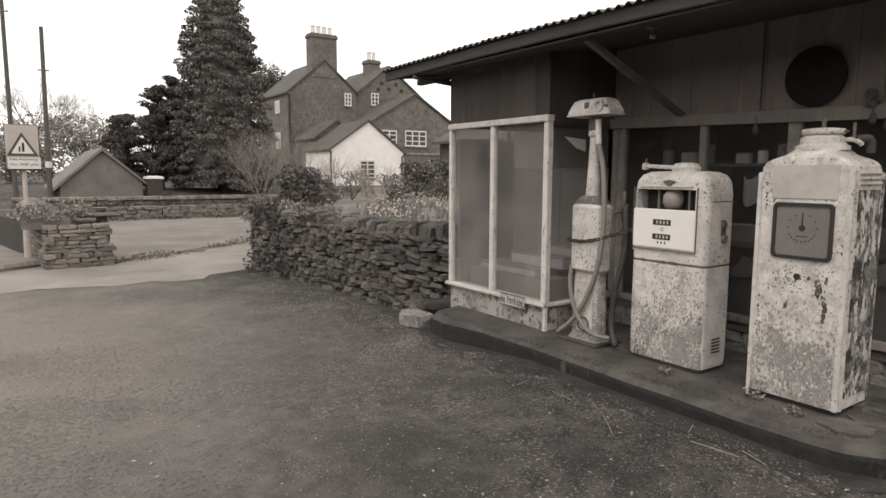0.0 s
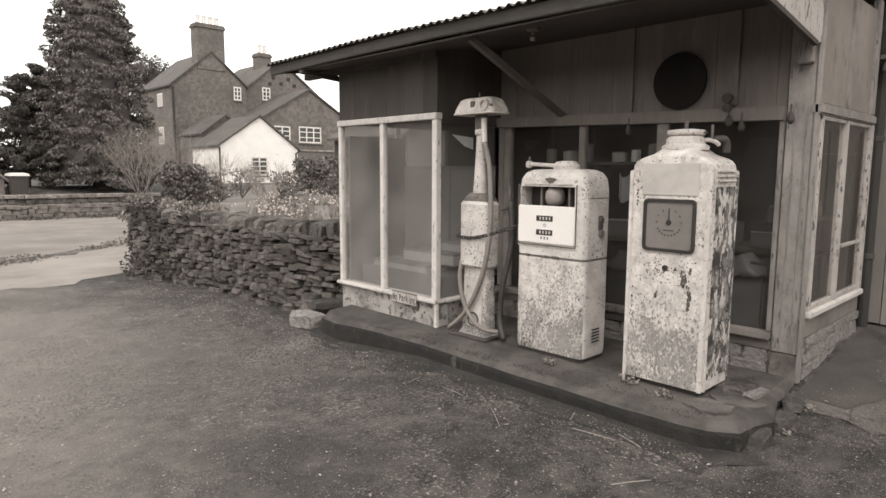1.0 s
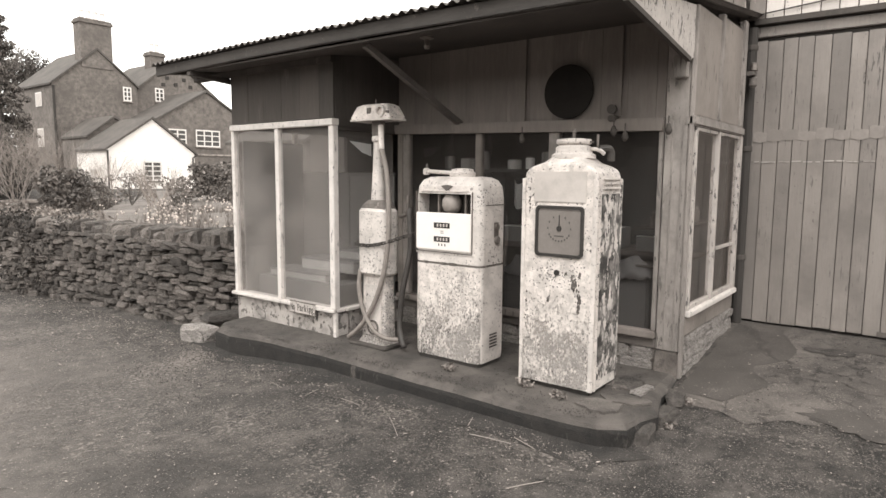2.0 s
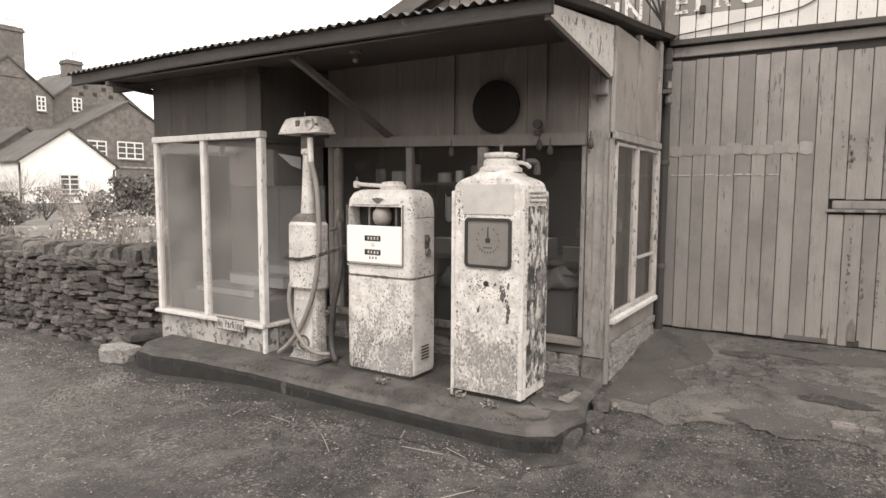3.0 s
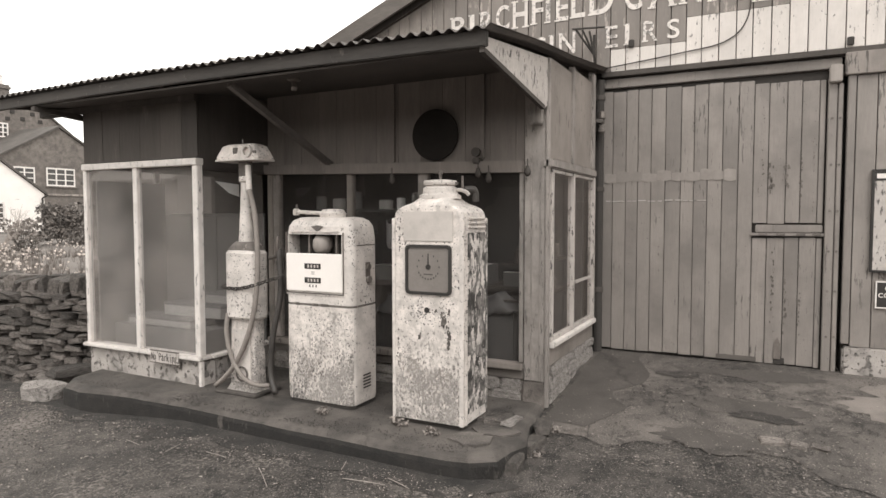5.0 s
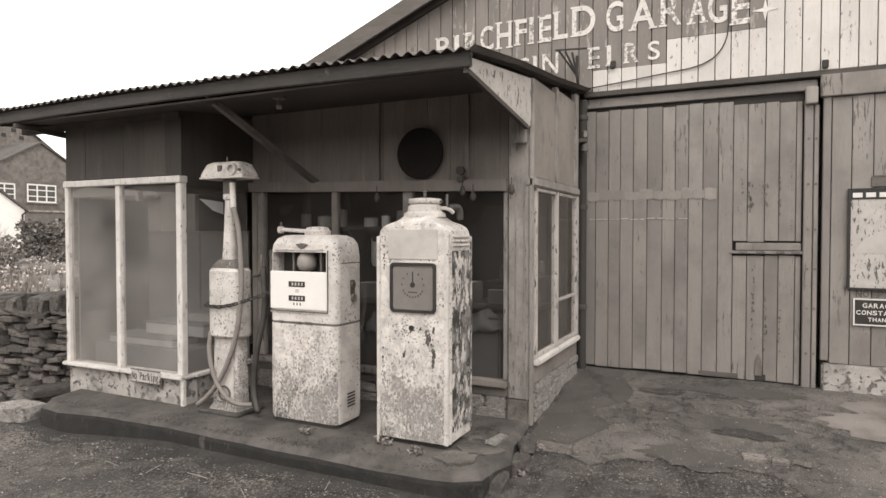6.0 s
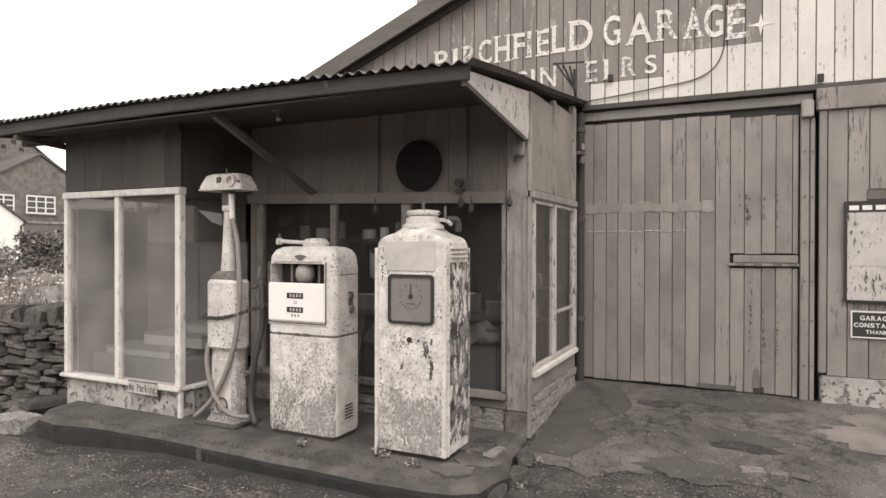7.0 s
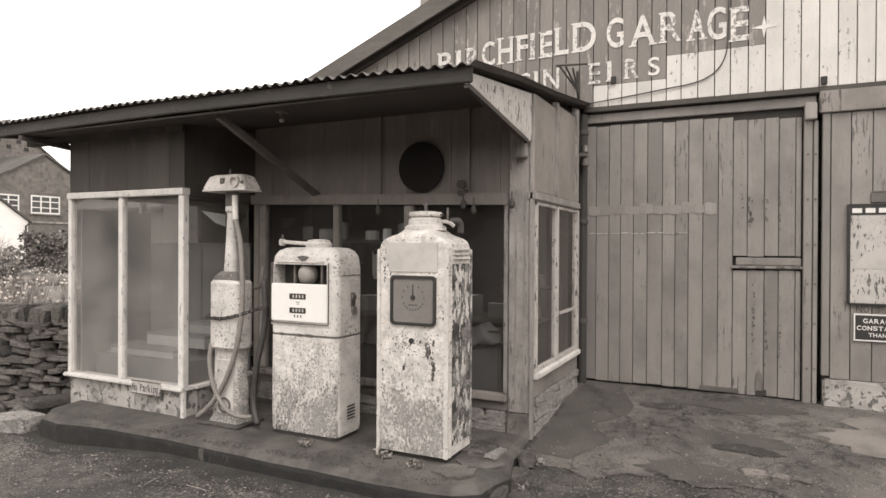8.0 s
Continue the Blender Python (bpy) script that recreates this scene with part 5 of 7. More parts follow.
def chain():
    c = thing("chain", "rusty chain strung round the drum to the next pump", "chain")
    pts = curve_points([(4.2, 3.668, 1.085), (4.112, 3.66, 1.075), (4.106, 3.5, 1.07), (4.104, 3.33, 1.10), (4.14, 3.14, 1.16), (4.2, 3.035, 1.2)], 6)
    step = 0.036
    pos, acc = [], 0.0
    for a, b in zip(pts, pts[1:]):
        d = (b - a).length
        while acc <= d:
            pos.append((a + (b - a) * (acc / d), (b - a).normalized()))
            acc += step
        acc -= d
    for i, (q, d) in enumerate(pos):
        side = d.orthogonal().normalized() if i % 2 else d.cross(d.orthogonal()).normalized()
        loop = [q + d * 0.025 * math.cos(a) + side * 0.014 * math.sin(a) for a in (2 * math.pi * j / 10 for j in range(11))]
        part("link", tube(loop, 0.0062, 5, caps=False), M_CHAIN, c)


chain()


# ================= kiosk contents and fittings =================
def kiosk_contents():
    b = thing("display_backing", "pale faded display backing board inside the bay window", "board")
    part("back_panel", box(4.98, 5.0, 4.0, 5.38, 0.27, 1.66), M_CARD, b)
    part("top_rail", box(4.965, 5.01, 4.0, 5.4, 1.662, 1.69, 0.004), M_CARD, b)
    part("panel_strip", box(4.965, 4.979, 4.62, 4.66, 0.27, 1.66, 0.003), M_CARD, b)
    part("side_panel", box(4.2, 4.97, 5.36, 5.38, 0.27, 2.0), M_CARD, b)
    part("deck", box(4.33, 4.96, 4.12, 5.34, 0.262, 0.62, 0.006), M_CARD, b, "low display deck")
    for z0, z1, x0, x1, y0, y1 in ((0.622, 0.70, 4.38, 4.68, 4.35, 5.2), (0.703, 0.82, 4.55, 4.88, 4.14, 4.9), (0.823, 0.92, 4.7, 4.94, 4.13, 4.5)):
        s = thing("display_box", "flat pale display box inside the bay window", "box", group="boxes in the bay window")
        part("box_body", box(x0, x1, y0, y1, z0, z1, 0.004), M_BAYBOX, s)
        part("box_lid", box(x0 - 0.004, x1 + 0.004, y0 - 0.004, y1 + 0.004, z1 - 0.02, z1 + 0.0015, 0.003), M_CARD, s)
    n = thing("paper_notice", "torn white paper notice stuck inside the return pane", "notice")
    part("sheet", prism([(4.34, 1.97), (4.62, 1.95), (4.62, 1.84), (4.5, 1.87)], "y", YM + 0.002, YM + 0.005), M_PAPER, n)
    c = thing("shop_counter", "dark counter inside the kiosk behind the glass", "counter")
    part("counter_top", box(5.4, 5.9, 1.5, 3.6, 1.0, 1.05, 0.01), M_BEAM, c)
    part("counter_front", box(5.46, 5.5, 1.5, 3.6, 0.26, 1.0), M_DARKWOOD, c)
    rnd = random.Random(12)
    for y, z, w, h in ((3.3, 1.05, 0.22, 0.2), (2.85, 1.05, 0.3, 0.14), (1.95, 1.05, 0.25, 0.18), (1.6, 1.05, 0.16, 0.12)):
        s = thing("carton", "faded cardboard carton on the kiosk counter", "carton", group="cartons on the counter")
        part("carton_body", box(5.42, 5.42 + w, y - w / 2, y + w / 2, z, z + h, 0.004), M_CARD, s)
        part("carton_flap", box(5.42, 5.42 + w * 0.5, y - w / 2, y + w / 2, z + h, z + h + 0.004), M_PAPER, s)
    for y, z, a in ((2.62, 1.5, 20), (2.45, 1.28, -35), (2.2, 1.6, 12)):
        s = thing("hanging_paper", "curled pale paper hanging inside the window", "paper", group="papers in the window")
        bm = bmesh.new()
        n = 8
        g = [[bm.verts.new((5.12 + 0.03 * math.sin(i * 0.9), y + (i / n - 0.5) * 0.16, z + (j / n - 0.5) * 0.22 + 0.02 * math.sin(i))) for i in range(n + 1)] for j in range(n + 1)]
        for j in range(n):
            for i in range(n):
                bm.faces.new((g[j][i], g[j][i + 1], g[j + 1][i + 1], g[j + 1][i]))
        bmesh.ops.solidify(bm, geom=bm.faces[:], thickness=0.002)
        part("sheet", bm, M_PAPER, s)
    t = thing("old_tyre", "old tyre leaning inside the shop window", "tyre")
    ty = bmesh.new()
    tube([(5.18, 1.66 + 0.2 * math.cos(a), 0.52 + 0.2 * math.sin(a)) for a in (2 * math.pi * j / 28 for j in range(29))], 0.06, 10, ty, caps=False)
    part("tyre_tread", ty, M_HOSEDARK, t, smooth=True)
    part("tyre_rim", ring_x(5.16, 5.2, 1.66, 0.52, 0.05, 0.15, 24), M_DARKWOOD, t)
    sh = thing("shop_shelf", "dark shelf hung inside the shop window", "shelf")
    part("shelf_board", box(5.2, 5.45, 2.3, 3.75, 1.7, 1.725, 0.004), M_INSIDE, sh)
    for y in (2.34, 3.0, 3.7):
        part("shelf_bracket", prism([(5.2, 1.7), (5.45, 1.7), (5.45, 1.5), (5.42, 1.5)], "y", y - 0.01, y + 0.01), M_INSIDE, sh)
    for y, w, h, tone in ((2.45, 0.1, 0.14, M_CARD), (2.62, 0.08, 0.1, M_PAPER), (2.78, 0.13, 0.08, M_BAYBOX), (3.1, 0.09, 0.16, M_CARD), (3.3, 0.14, 0.1, M_BAYBOX), (3.52, 0.1, 0.12, M_CARD)):
        c = thing("tin", "faded tin on the shop shelf", "tin", (5.27, y, 1.725), group="tins on the shop shelf")
        part("tin_body", lathe([(w * 0.48, 0), (w * 0.5, 0.004), (w * 0.5, h - 0.004), (w * 0.48, h)], 14), tone, c)
        part("tin_lid", lathe([(w * 0.44, h), (w * 0.44, h + 0.008), (w * 0.3, h + 0.01)], 14), M_STEEL, c)
    for (x, y, z), wide, deep, tone, seed in (((5.22, 1.62, 0.86), 0.42, 0.3, M_CARD, 3), ((5.25, 1.95, 0.98), 0.3, 0.2, M_BAYBOX, 5), ((5.2, 2.62, 0.8), 0.34, 0.3, M_CARD, 8)):
        r = thing("dust_sheet", "crumpled pale cloth heaped behind the shop window", "cloth", (x, y, z), group="cloths in the shop window")
        bm = bmesh.new()
        n = 12
        g = [[bm.verts.new(((i / n - 0.5) * deep, (j / n - 0.5) * wide, 0.16 * (1 - (2 * i / n - 1) ** 2) * (1 - (2 * j / n - 1) ** 2) + 0.07 * noise.noise((i * 0.45, j * 0.45, seed)))) for i in range(n + 1)] for j in range(n + 1)]
        for j in range(n):
            for i in range(n):
                bm.faces.new((g[j][i], g[j][i + 1], g[j + 1][i + 1], g[j + 1][i]))
        bmesh.ops.solidify(bm, geom=bm.faces[:], thickness=0.006)
        part("fold", bm, tone, r, smooth=True)
        part("bundle", box(-deep * 0.4, deep * 0.4, -wide * 0.42, wide * 0.42, 0.26 - z, 0.03, 0.02), M_INSIDE, r)
    # shelf behind the side window
    s = thing("window_shelf", "shelf with faded odds and ends behind the side window", "shelf")
    for z in (0.95, 1.25):
        part("shelf_board", box(5.15, 6.4, YR + 0.2, YR + 0.45, z, z + 0.02, 0.004), M_DARKWOOD, s)
    for k in range(9):
        x, z = 5.2 + 0.13 * k, 0.97 if k % 2 else 1.27
        j = thing("jar", "small faded jar on the window shelf", "jar", (x, YR + 0.3, z), group="jars on the window shelf")
        part("jar_body", lathe([(0.035, 0), (0.04, 0.02), (0.04, 0.09), (0.025, 0.11)], 12), M_BEAM, j)
        part("jar_lid", lathe([(0.028, 0.11), (0.028, 0.125), (0.02, 0.128)], 12), M_STEEL, j)


kiosk_contents()


def small_fittings():
    for x, y, z in ((4.9, 2.49, 1.97), (4.92, 1.70, 2.0), (4.92, 1.61, 1.96), (4.93, 1.29, 2.0)):
        s = thing("hanging_insulator", "small grimy insulator hanging under the rail", "insulator", (x, y, z), group="insulators under the canopy")
        part("cord", tube([(0, 0, 0.04), (0, 0, 0.1)], 0.005, 5), M_DARKWOOD, s)
        part("bulb", lathe([(0.008, -0.035), (0.022, -0.02), (0.026, 0.0), (0.016, 0.03), (0.012, 0.045)], 12), M_DARKWOOD, s, smooth=True)
    s = thing("bell", "round electric bell on the window rail", "bell", (WX - 0.062, 1.72, 2.17))
    part("gong", ring_x(-0.03, 0.0, 0, 0, 0.001, 0.036, 22), M_DARKWOOD, s)
    part("bell_case", box(-0.03, 0.06, -0.03, 0.03, -0.09, -0.045, 0.008), M_DARKWOOD, s)
    l = thing("canopy_lamp", "small dark lamp fitting under the canopy edge", "lamp", (4.0, 2.78, roof_z(4.0) - 0.09))
    part("lamp_base", lathe([(0.05, 0.0), (0.05, -0.015), (0.02, -0.025), (0.02, -0.05)], 14), M_STEEL, l)
    part("lamp_bulb", lathe([(0.012, -0.05), (0.025, -0.065), (0.02, -0.09)], 12), M_STEEL, l)
    n = thing("no_parking_sign", "small white plate with painted words on the sill", "sign", (BX - 0.058, 4.535, 0.42), )
    plate = part("plate", box(0, 0.006, -0.36, 0.0, -0.055, 0.05, 0.002), M_PEEL, n)
    part("plate_rim", box(-0.003, 0.008, -0.364, 0.004, 0.048, 0.056, 0.001), M_STEEL, n)
    part("plate_rim", box(-0.003, 0.008, -0.364, 0.004, -0.061, -0.053, 0.001), M_STEEL, n)
    spell("No Parking", 0.066, 0.33, M_DIALMARK, n, -0.002, -0.015, -0.034, 0.0)
    i = thing("wall_insulator", "rusty bracket and insulator at the kiosk corner", "insulator", (6.52, YR - 0.03, 2.58))
    part("bracket", box(-0.05, 0.05, -0.05, 0.02, -0.02, 0.02, 0.006), M_RUST, i)
    part("cup", lathe([(0.02, 0.02), (0.035, 0.03), (0.03, 0.08), (0.012, 0.1)], 12, cy=-0.03), M_STEEL, i)
    part("cup", lathe([(0.02, -0.12), (0.035, -0.1), (0.03, -0.04), (0.012, -0.02)], 12, cy=-0.03), M_RUST, i)
    g = thing("downpipe", "dark rain pipe in the gap by the garage door", "pipe")
    part("pipe", tube([(6.64, YR - 0.01, 0.3), (6.64, YR - 0.01, 3.0)], 0.045, 10), M_DARK, g)
    for z in (0.9, 1.9, 2.8):
        part("pipe_clip", lathe([(0.05, z), (0.053, z + 0.01), (0.053, z + 0.04), (0.05, z + 0.05)], 10, cx=6.64, cy=YR - 0.01), M_DARKWOOD, g)


small_fittings()


def gable_lettering():
    s = thing("garage_lettering", "faded white painted letters on the dark gable boards", "lettering", (0, GY, 0))
    x = GX - 0.0585
    row = "BIRCHFIELDGARAGE"
    starts = (2.783, 2.56, 2.435, 2.25, 2.06, 1.85, 1.70, 1.59, 1.43, 1.245, 0.901, 0.669, 0.387, 0.135, -0.034, -0.233)
    widths = (0.176, 0.055, 0.155, 0.151, 0.165, 0.125, 0.05, 0.13, 0.14, 0.235, 0.166, 0.235, 0.19, 0.152, 0.164, 0.154)
    bases = (3.613, 3.62, 3.63, 3.645, 3.64, 3.652, 3.65, 3.65, 3.66, 3.662, 3.66, 3.644, 3.645, 3.633, 3.612, 3.575)
    tall = (0.241, 0.235, 0.236, 0.258, 0.285, 0.27, 0.278, 0.277, 0.284, 0.302, 0.298, 0.305, 0.295, 0.288, 0.304, 0.315)
    for ch, y, w, base, h in zip(row, starts, widths, bases, tall):
        ob = lettering("letter", ch, h, M_LETTER, s, facing(x, y, base), width=w, depth=0.0008, weight=0.014)
        ob["label"] = "letter " + ch
        # slab serifs
        if ch in "BIRHFELDA":
            for zz in (base, base + h - 0.016):
                if ch == "A" and zz > base:
                    continue
                part("serif", box(x - 0.0012, x + 0.0012, y - (0.052 if ch == "I" else 0.06), y + 0.016, zz, zz + 0.016), M_LETTER, s)
                if ch in "HA":
                    part("serif", box(x - 0.0012, x + 0.0012, y - w - 0.016, y - w + 0.06, zz, zz + 0.016), M_LETTER, s)
    low = "ENGINEIRS."
    lows = (2.16, 1.99, 1.823, 1.654, 1.555, 1.075, 0.894, 0.722, 0.501, 0.303)
    lw = (0.11, 0.13, 0.125, 0.04, 0.169, 0.113, 0.042, 0.134, 0.11, 0.03)
    lz = (3.31, 3.31, 3.312, 3.312, 3.312, 3.322, 3.329, 3.338, 3.342, 3.334)
    lh = (0.2, 0.2, 0.203, 0.21, 0.215, 0.21, 0.203, 0.195, 0.178, 0.03)
    for ch, y, w, z, h in zip(low, lows, lw, lz, lh):
        ob = lettering("letter", ch, h, M_LETTER, s, facing(x, y, z), width=w, depth=0.0008, weight=0.008)
        if ch in "INER":
            for zz in (z, z + h - 0.013):
                part("serif", box(x - 0.0012, x + 0.0012, y - 0.045, y + 0.012, zz, zz + 0.013), M_LETTER, s)
    # four-pointed star
    pts = []
    for k in range(8):
        r = (0.11 if k % 2 == 0 else 0.025)
        a = math.pi / 4 * k
        pts.append((-0.51 + r * math.cos(a), 3.676 + r * 0.95 * math.sin(a)))
    part("star", prism(pts, "x", x - 0.001, x + 0.001), M_LETTER, s, "small four-pointed star")


gable_lettering()


def notices():
    p = thing("wall_poster", "large pale weathered poster in a dark frame", "poster", (GX - 0.075, -1.16, 1.2))
    part("poster_sheet", box(0.004, 0.03, -0.62, 0.0, 0.0, 0.83, 0.003), M_PEEL, p)
    part("poster_frame", box(0.0, 0.035, -0.003, 0.018, -0.015, 0.85, 0.003), M_BLACK, p)
    part("poster_frame", box(0.0, 0.035, -0.64, -0.003, -0.02, 0.0, 0.003), M_BLACK, p)
    part("poster_frame", box(0.0, 0.035, -0.64, -0.003, 0.832, 0.85, 0.003), M_BLACK, p)
    part("poster_frame", box(0.0, 0.035, -0.64, -0.622, 0.0, 0.832, 0.003), M_BLACK, p)
    part("title_band", box(0.0, 0.006, -0.62, 0.0, 0.755, 0.83, 0.001), M_BLACK, p)
    for k in range(6):
        part("title_bar", box(-0.003, 0.002, -0.085 - k * 0.095, -0.015 - k * 0.095, 0.772, 0.812, 0.001), M_SIGNWHITE, p)
    part("poster_picture", prism([(-0.03, 0.3), (-0.6, 0.28), (-0.6, 0.52), (-0.4, 0.46), (-0.25, 0.5), (-0.1, 0.42)], "x", 0.001, 0.006), M_PLATE, p)
    s = thing("notice_plate", "black notice plate with white words on the boarding", "sign", (GX - 0.062, -1.2, 0.885))
    part("plate", box(0, 0.012, -0.5, 0.0, 0.0, 0.215, 0.002), M_BLACK, s)
    for y0, y1, z0, z1 in ((-0.51, 0.008, -0.008, 0.003), (-0.51, 0.008, 0.212, 0.224), (-0.003, 0.008, 0.003, 0.212), (-0.51, -0.5, 0.003, 0.212)):
        part("plate_rim", box(-0.003, 0.013, y0, y1, z0, z1, 0.001), M_SIGNWHITE, s)
    spell("GARAGE IN", 0.04, 0.36, M_SIGNWHITE, s, -0.002, -0.06, 0.145)
    spell("CONSTANT USE", 0.038, 0.47, M_SIGNWHITE, s, -0.002, -0.014, 0.085)
    spell("THANK YOU", 0.033, 0.3, M_SIGNWHITE, s, -0.002, -0.1, 0.03)
    f = thing("faded_notice", "faded painted words above the notice plate", "lettering", (GX - 0.052, -1.2, 1.12))
    spell("NO PARKING", 0.06, 0.52, M_BEAM, f, 0, -0.01, 0.0)
    d = thing("letter_flap", "dark metal flap on the boarding above the poster", "flap", (GX - 0.055, -1.31, 2.06))
    part("flap", box(0, 0.015, -0.3, 0, 0, 0.09, 0.004), M_BEAM, d)
    part("flap_hinge", box(-0.004, 0.012, -0.28, -0.02, 0.085, 0.098, 0.003), M_RUST, d)


notices()


def gable_cable():
    c = thing("wall_cable", "thin dark cable looping down the gable boards", "cable", (0, GY, 0))
    part("cable", tube(curve_points([(GX - 0.07, -0.2, 5.3), (GX - 0.07, -0.21, 4.4), (GX - 0.07, -0.215, 3.75), (GX - 0.07, -0.18, 3.42), (GX - 0.07, 0.0, 3.25), (GX - 0.07, 0.4, 3.19), (GX - 0.07, 1.0, 3.13), (GX - 0.07, 1.2, 3.12)], 6), 0.006, 6), M_DARKWOOD, c)
    for y, z in ((0.83, 3.3), (-0.98, 3.1)):
        part("cable_cleat", box(GX - 0.085, GX - 0.055, y - 0.025, y + 0.025, z, z + 0.07, 0.005), M_DARK, c)
    b = thing("wire_bracket", "dark bracket with insulators on the gable", "bracket", (GX - 0.06, 1.2, 3.35))
    for k in range(3):
        part("bracket_arm", tube([(-0.05, 0.0, -0.1), (-0.14, 0.03 + 0.07 * k, 0.12 + 0.02 * k)], 0.01, 6), M_DARK, b)
    part("bracket_bar", tube([(-0.14, -0.12, 0.14), (-0.14, 0.2, 0.16)], 0.009, 6), M_DARK, b)
    part("bracket_stem", tube([(0.0, 0.0, -0.2), (-0.06, 0.0, -0.1), (-0.06, 0.0, 0.1)], 0.014, 6), M_DARK, b)


gable_cable()


# ================= foliage helpers =================
def leaf_cloud(name, centres, per, size, material, parent, seed=1, droop=0.3):
    """Many small bent leaves about a set of (centre, radii) clumps; each leaf is two triangles."""
    rnd = np.random.RandomState(seed)
    mid = np.repeat(np.array([c for c, r in centres], float), per, axis=0)
    rad = np.repeat(np.array([r for c, r in centres], float), per, axis=0)
    n = len(mid)

    def unit(v):
        return v / np.linalg.norm(v, axis=1)[:, None]
    d = unit(rnd.normal(size=(n, 3)))
    p = mid + d * rad * (0.55 + 0.5 * rnd.rand(n, 1) ** 0.6)
    size_each = size * (0.6 + 0.8 * rnd.rand(n, 1))
    a = unit(rnd.normal(size=(n, 3)) + d - np.array((0, 0, droop)))
    b = unit(np.cross(a, rnd.normal(size=(n, 3))))
    up = np.array((0, 0, 1.0)) * size_each
    quad = np.stack((p - a * size_each * 0.5, p + b * size_each * 0.28 + 0.06 * up, p + a * size_each * 0.5 - 0.12 * up, p - b * size_each * 0.28), axis=1)
    verts = quad.reshape(-1, 3).tolist()
    k = 4 * np.arange(n)[:, None]
    faces = np.concatenate((k + np.array((0, 1, 2)), k + np.array((0, 2, 3))), axis=1).reshape(-1, 3).tolist()
    return from_lists(name, verts, faces, material, parent)


def branchy(bm, start, heading, length, radius, depth, rnd, sides=4, spread=0.5, lift=0.15, kids=3):
    """Bare limbs that fork towards fine twigs."""
    p = Vector(start)
    d = Vector(heading).normalized()
    pts = [p.copy()]
    for _ in range(3):
        d = (d + Vector((rnd.uniform(-1, 1), rnd.uniform(-1, 1), rnd.uniform(-0.3, 1) * lift * 3)) * 0.16).normalized()
        p = p + d * length / 3
        pts.append(p.copy())
    tube(pts, radius, sides, bm, taper=radius * 0.6, caps=False)
    if depth > 0:
        for k in range(kids):
            side = Vector((rnd.uniform(-1, 1), rnd.uniform(-1, 1), rnd.uniform(-0.4, 0.8)))
            q = pts[-1] if k == 0 else pts[rnd.choice((1, 2, 3))]
            branchy(bm, q, d + side * spread * (0.6 if k == 0 else 1.2), length * rnd.uniform(0.6, 0.85), radius * 0.58, depth - 1, rnd, max(3, sides - 1), spread, lift, kids)


# ================= big conifer and dark yews =================
def conifer():
    t = thing("conifer_tree", "tall dark columnar conifer with drooping sprays", "tree", (9.25, 32.0, 0.6))
    part("trunk", tube([(0, 0, 0), (0.03, 0, 3), (0, 0, 9.4)], 0.3, 8, taper=0.05), M_BARK, t)
    rnd = random.Random(3)
    clumps = []

    def half(z):
        knots = ((0, 2.2), (1.5, 2.35), (2.6, 2.25), (5.4, 1.85), (7.8, 1.45), (9.4, 0.8), (10.6, 0.1))
        for (z0, r0), (z1, r1) in zip(knots, knots[1:]):
            if z <= z1:
                return r0 + (r1 - r0) * (z - z0) / (z1 - z0)
        return 0.08
    z = 0.5
    while z < 10.5:
        r = half(z)
        n = max(4, int(2 * math.pi * r / 0.5))
        a0 = rnd.random() * 6
        for k in range(n):
            a = a0 + 2 * math.pi * k / n + rnd.uniform(-0.2, 0.2)
            q = r * rnd.uniform(0.66, 1.05)
            s = rnd.uniform(0.26, 0.5)
            clumps.append(((q * math.cos(a), q * math.sin(a), z + rnd.uniform(-0.2, 0.2)), (s * 0.9, s * 0.9, s * 0.34)))
        z += 0.34
    leaf_cloud("crown", clumps, 130, 0.115, M_CONIFER, t, 5, droop=1.4)
    core = bmesh.new()
    lathe([(max(0.05, half(z) * 0.72), z) for z in (0.6, 1.5, 3, 4.5, 6, 7.5, 8.5, 9.3, 10)], 12, core)
    for v in core.verts:
        v.co.xy *= 1 + 0.25 * noise.noise(v.co * 1.3)
    part("inner_crown", core, M_YEW, t, "dark inner growth")
    return t


conifer()


def yew(x, y, h, r, seed):
    t = thing("yew_tree", "dark spreading yew beside the conifer", "tree", (x, y, ground_height(x, y)), group="yews by the conifer")
    part("trunk", tube([(0, 0, 0), (0.1, 0, h * 0.5), (0, 0, h * 0.9)], 0.2, 7, taper=0.05), M_BARK, t)
    rnd = random.Random(seed)
    clumps = []
    for k in range(int(40 * r)):
        z = rnd.uniform(0.08, 0.97) * h
        reach = r * (1.25 - 1.1 * (z / h) ** 1.3) * rnd.uniform(0.75, 1.15)
        a = rnd.random() * 6.28
        for j in range(5):
            q = reach * (0.15 + 0.2 * j)
            clumps.append(((q * math.cos(a), q * math.sin(a), z + 0.25 * reach * (0.2 + 0.2 * j) ** 2), (0.3, 0.3, 0.11)))
    leaf_cloud("crown", clumps, 70, 0.11, M_YEW, t, seed, droop=0.5)


yew(6.5, 33.0, 4.9, 1.5, 11)
yew(5.1, 33.5, 3.5, 1.35, 12)
yew(7.5, 34.0, 5.6, 1.5, 13)


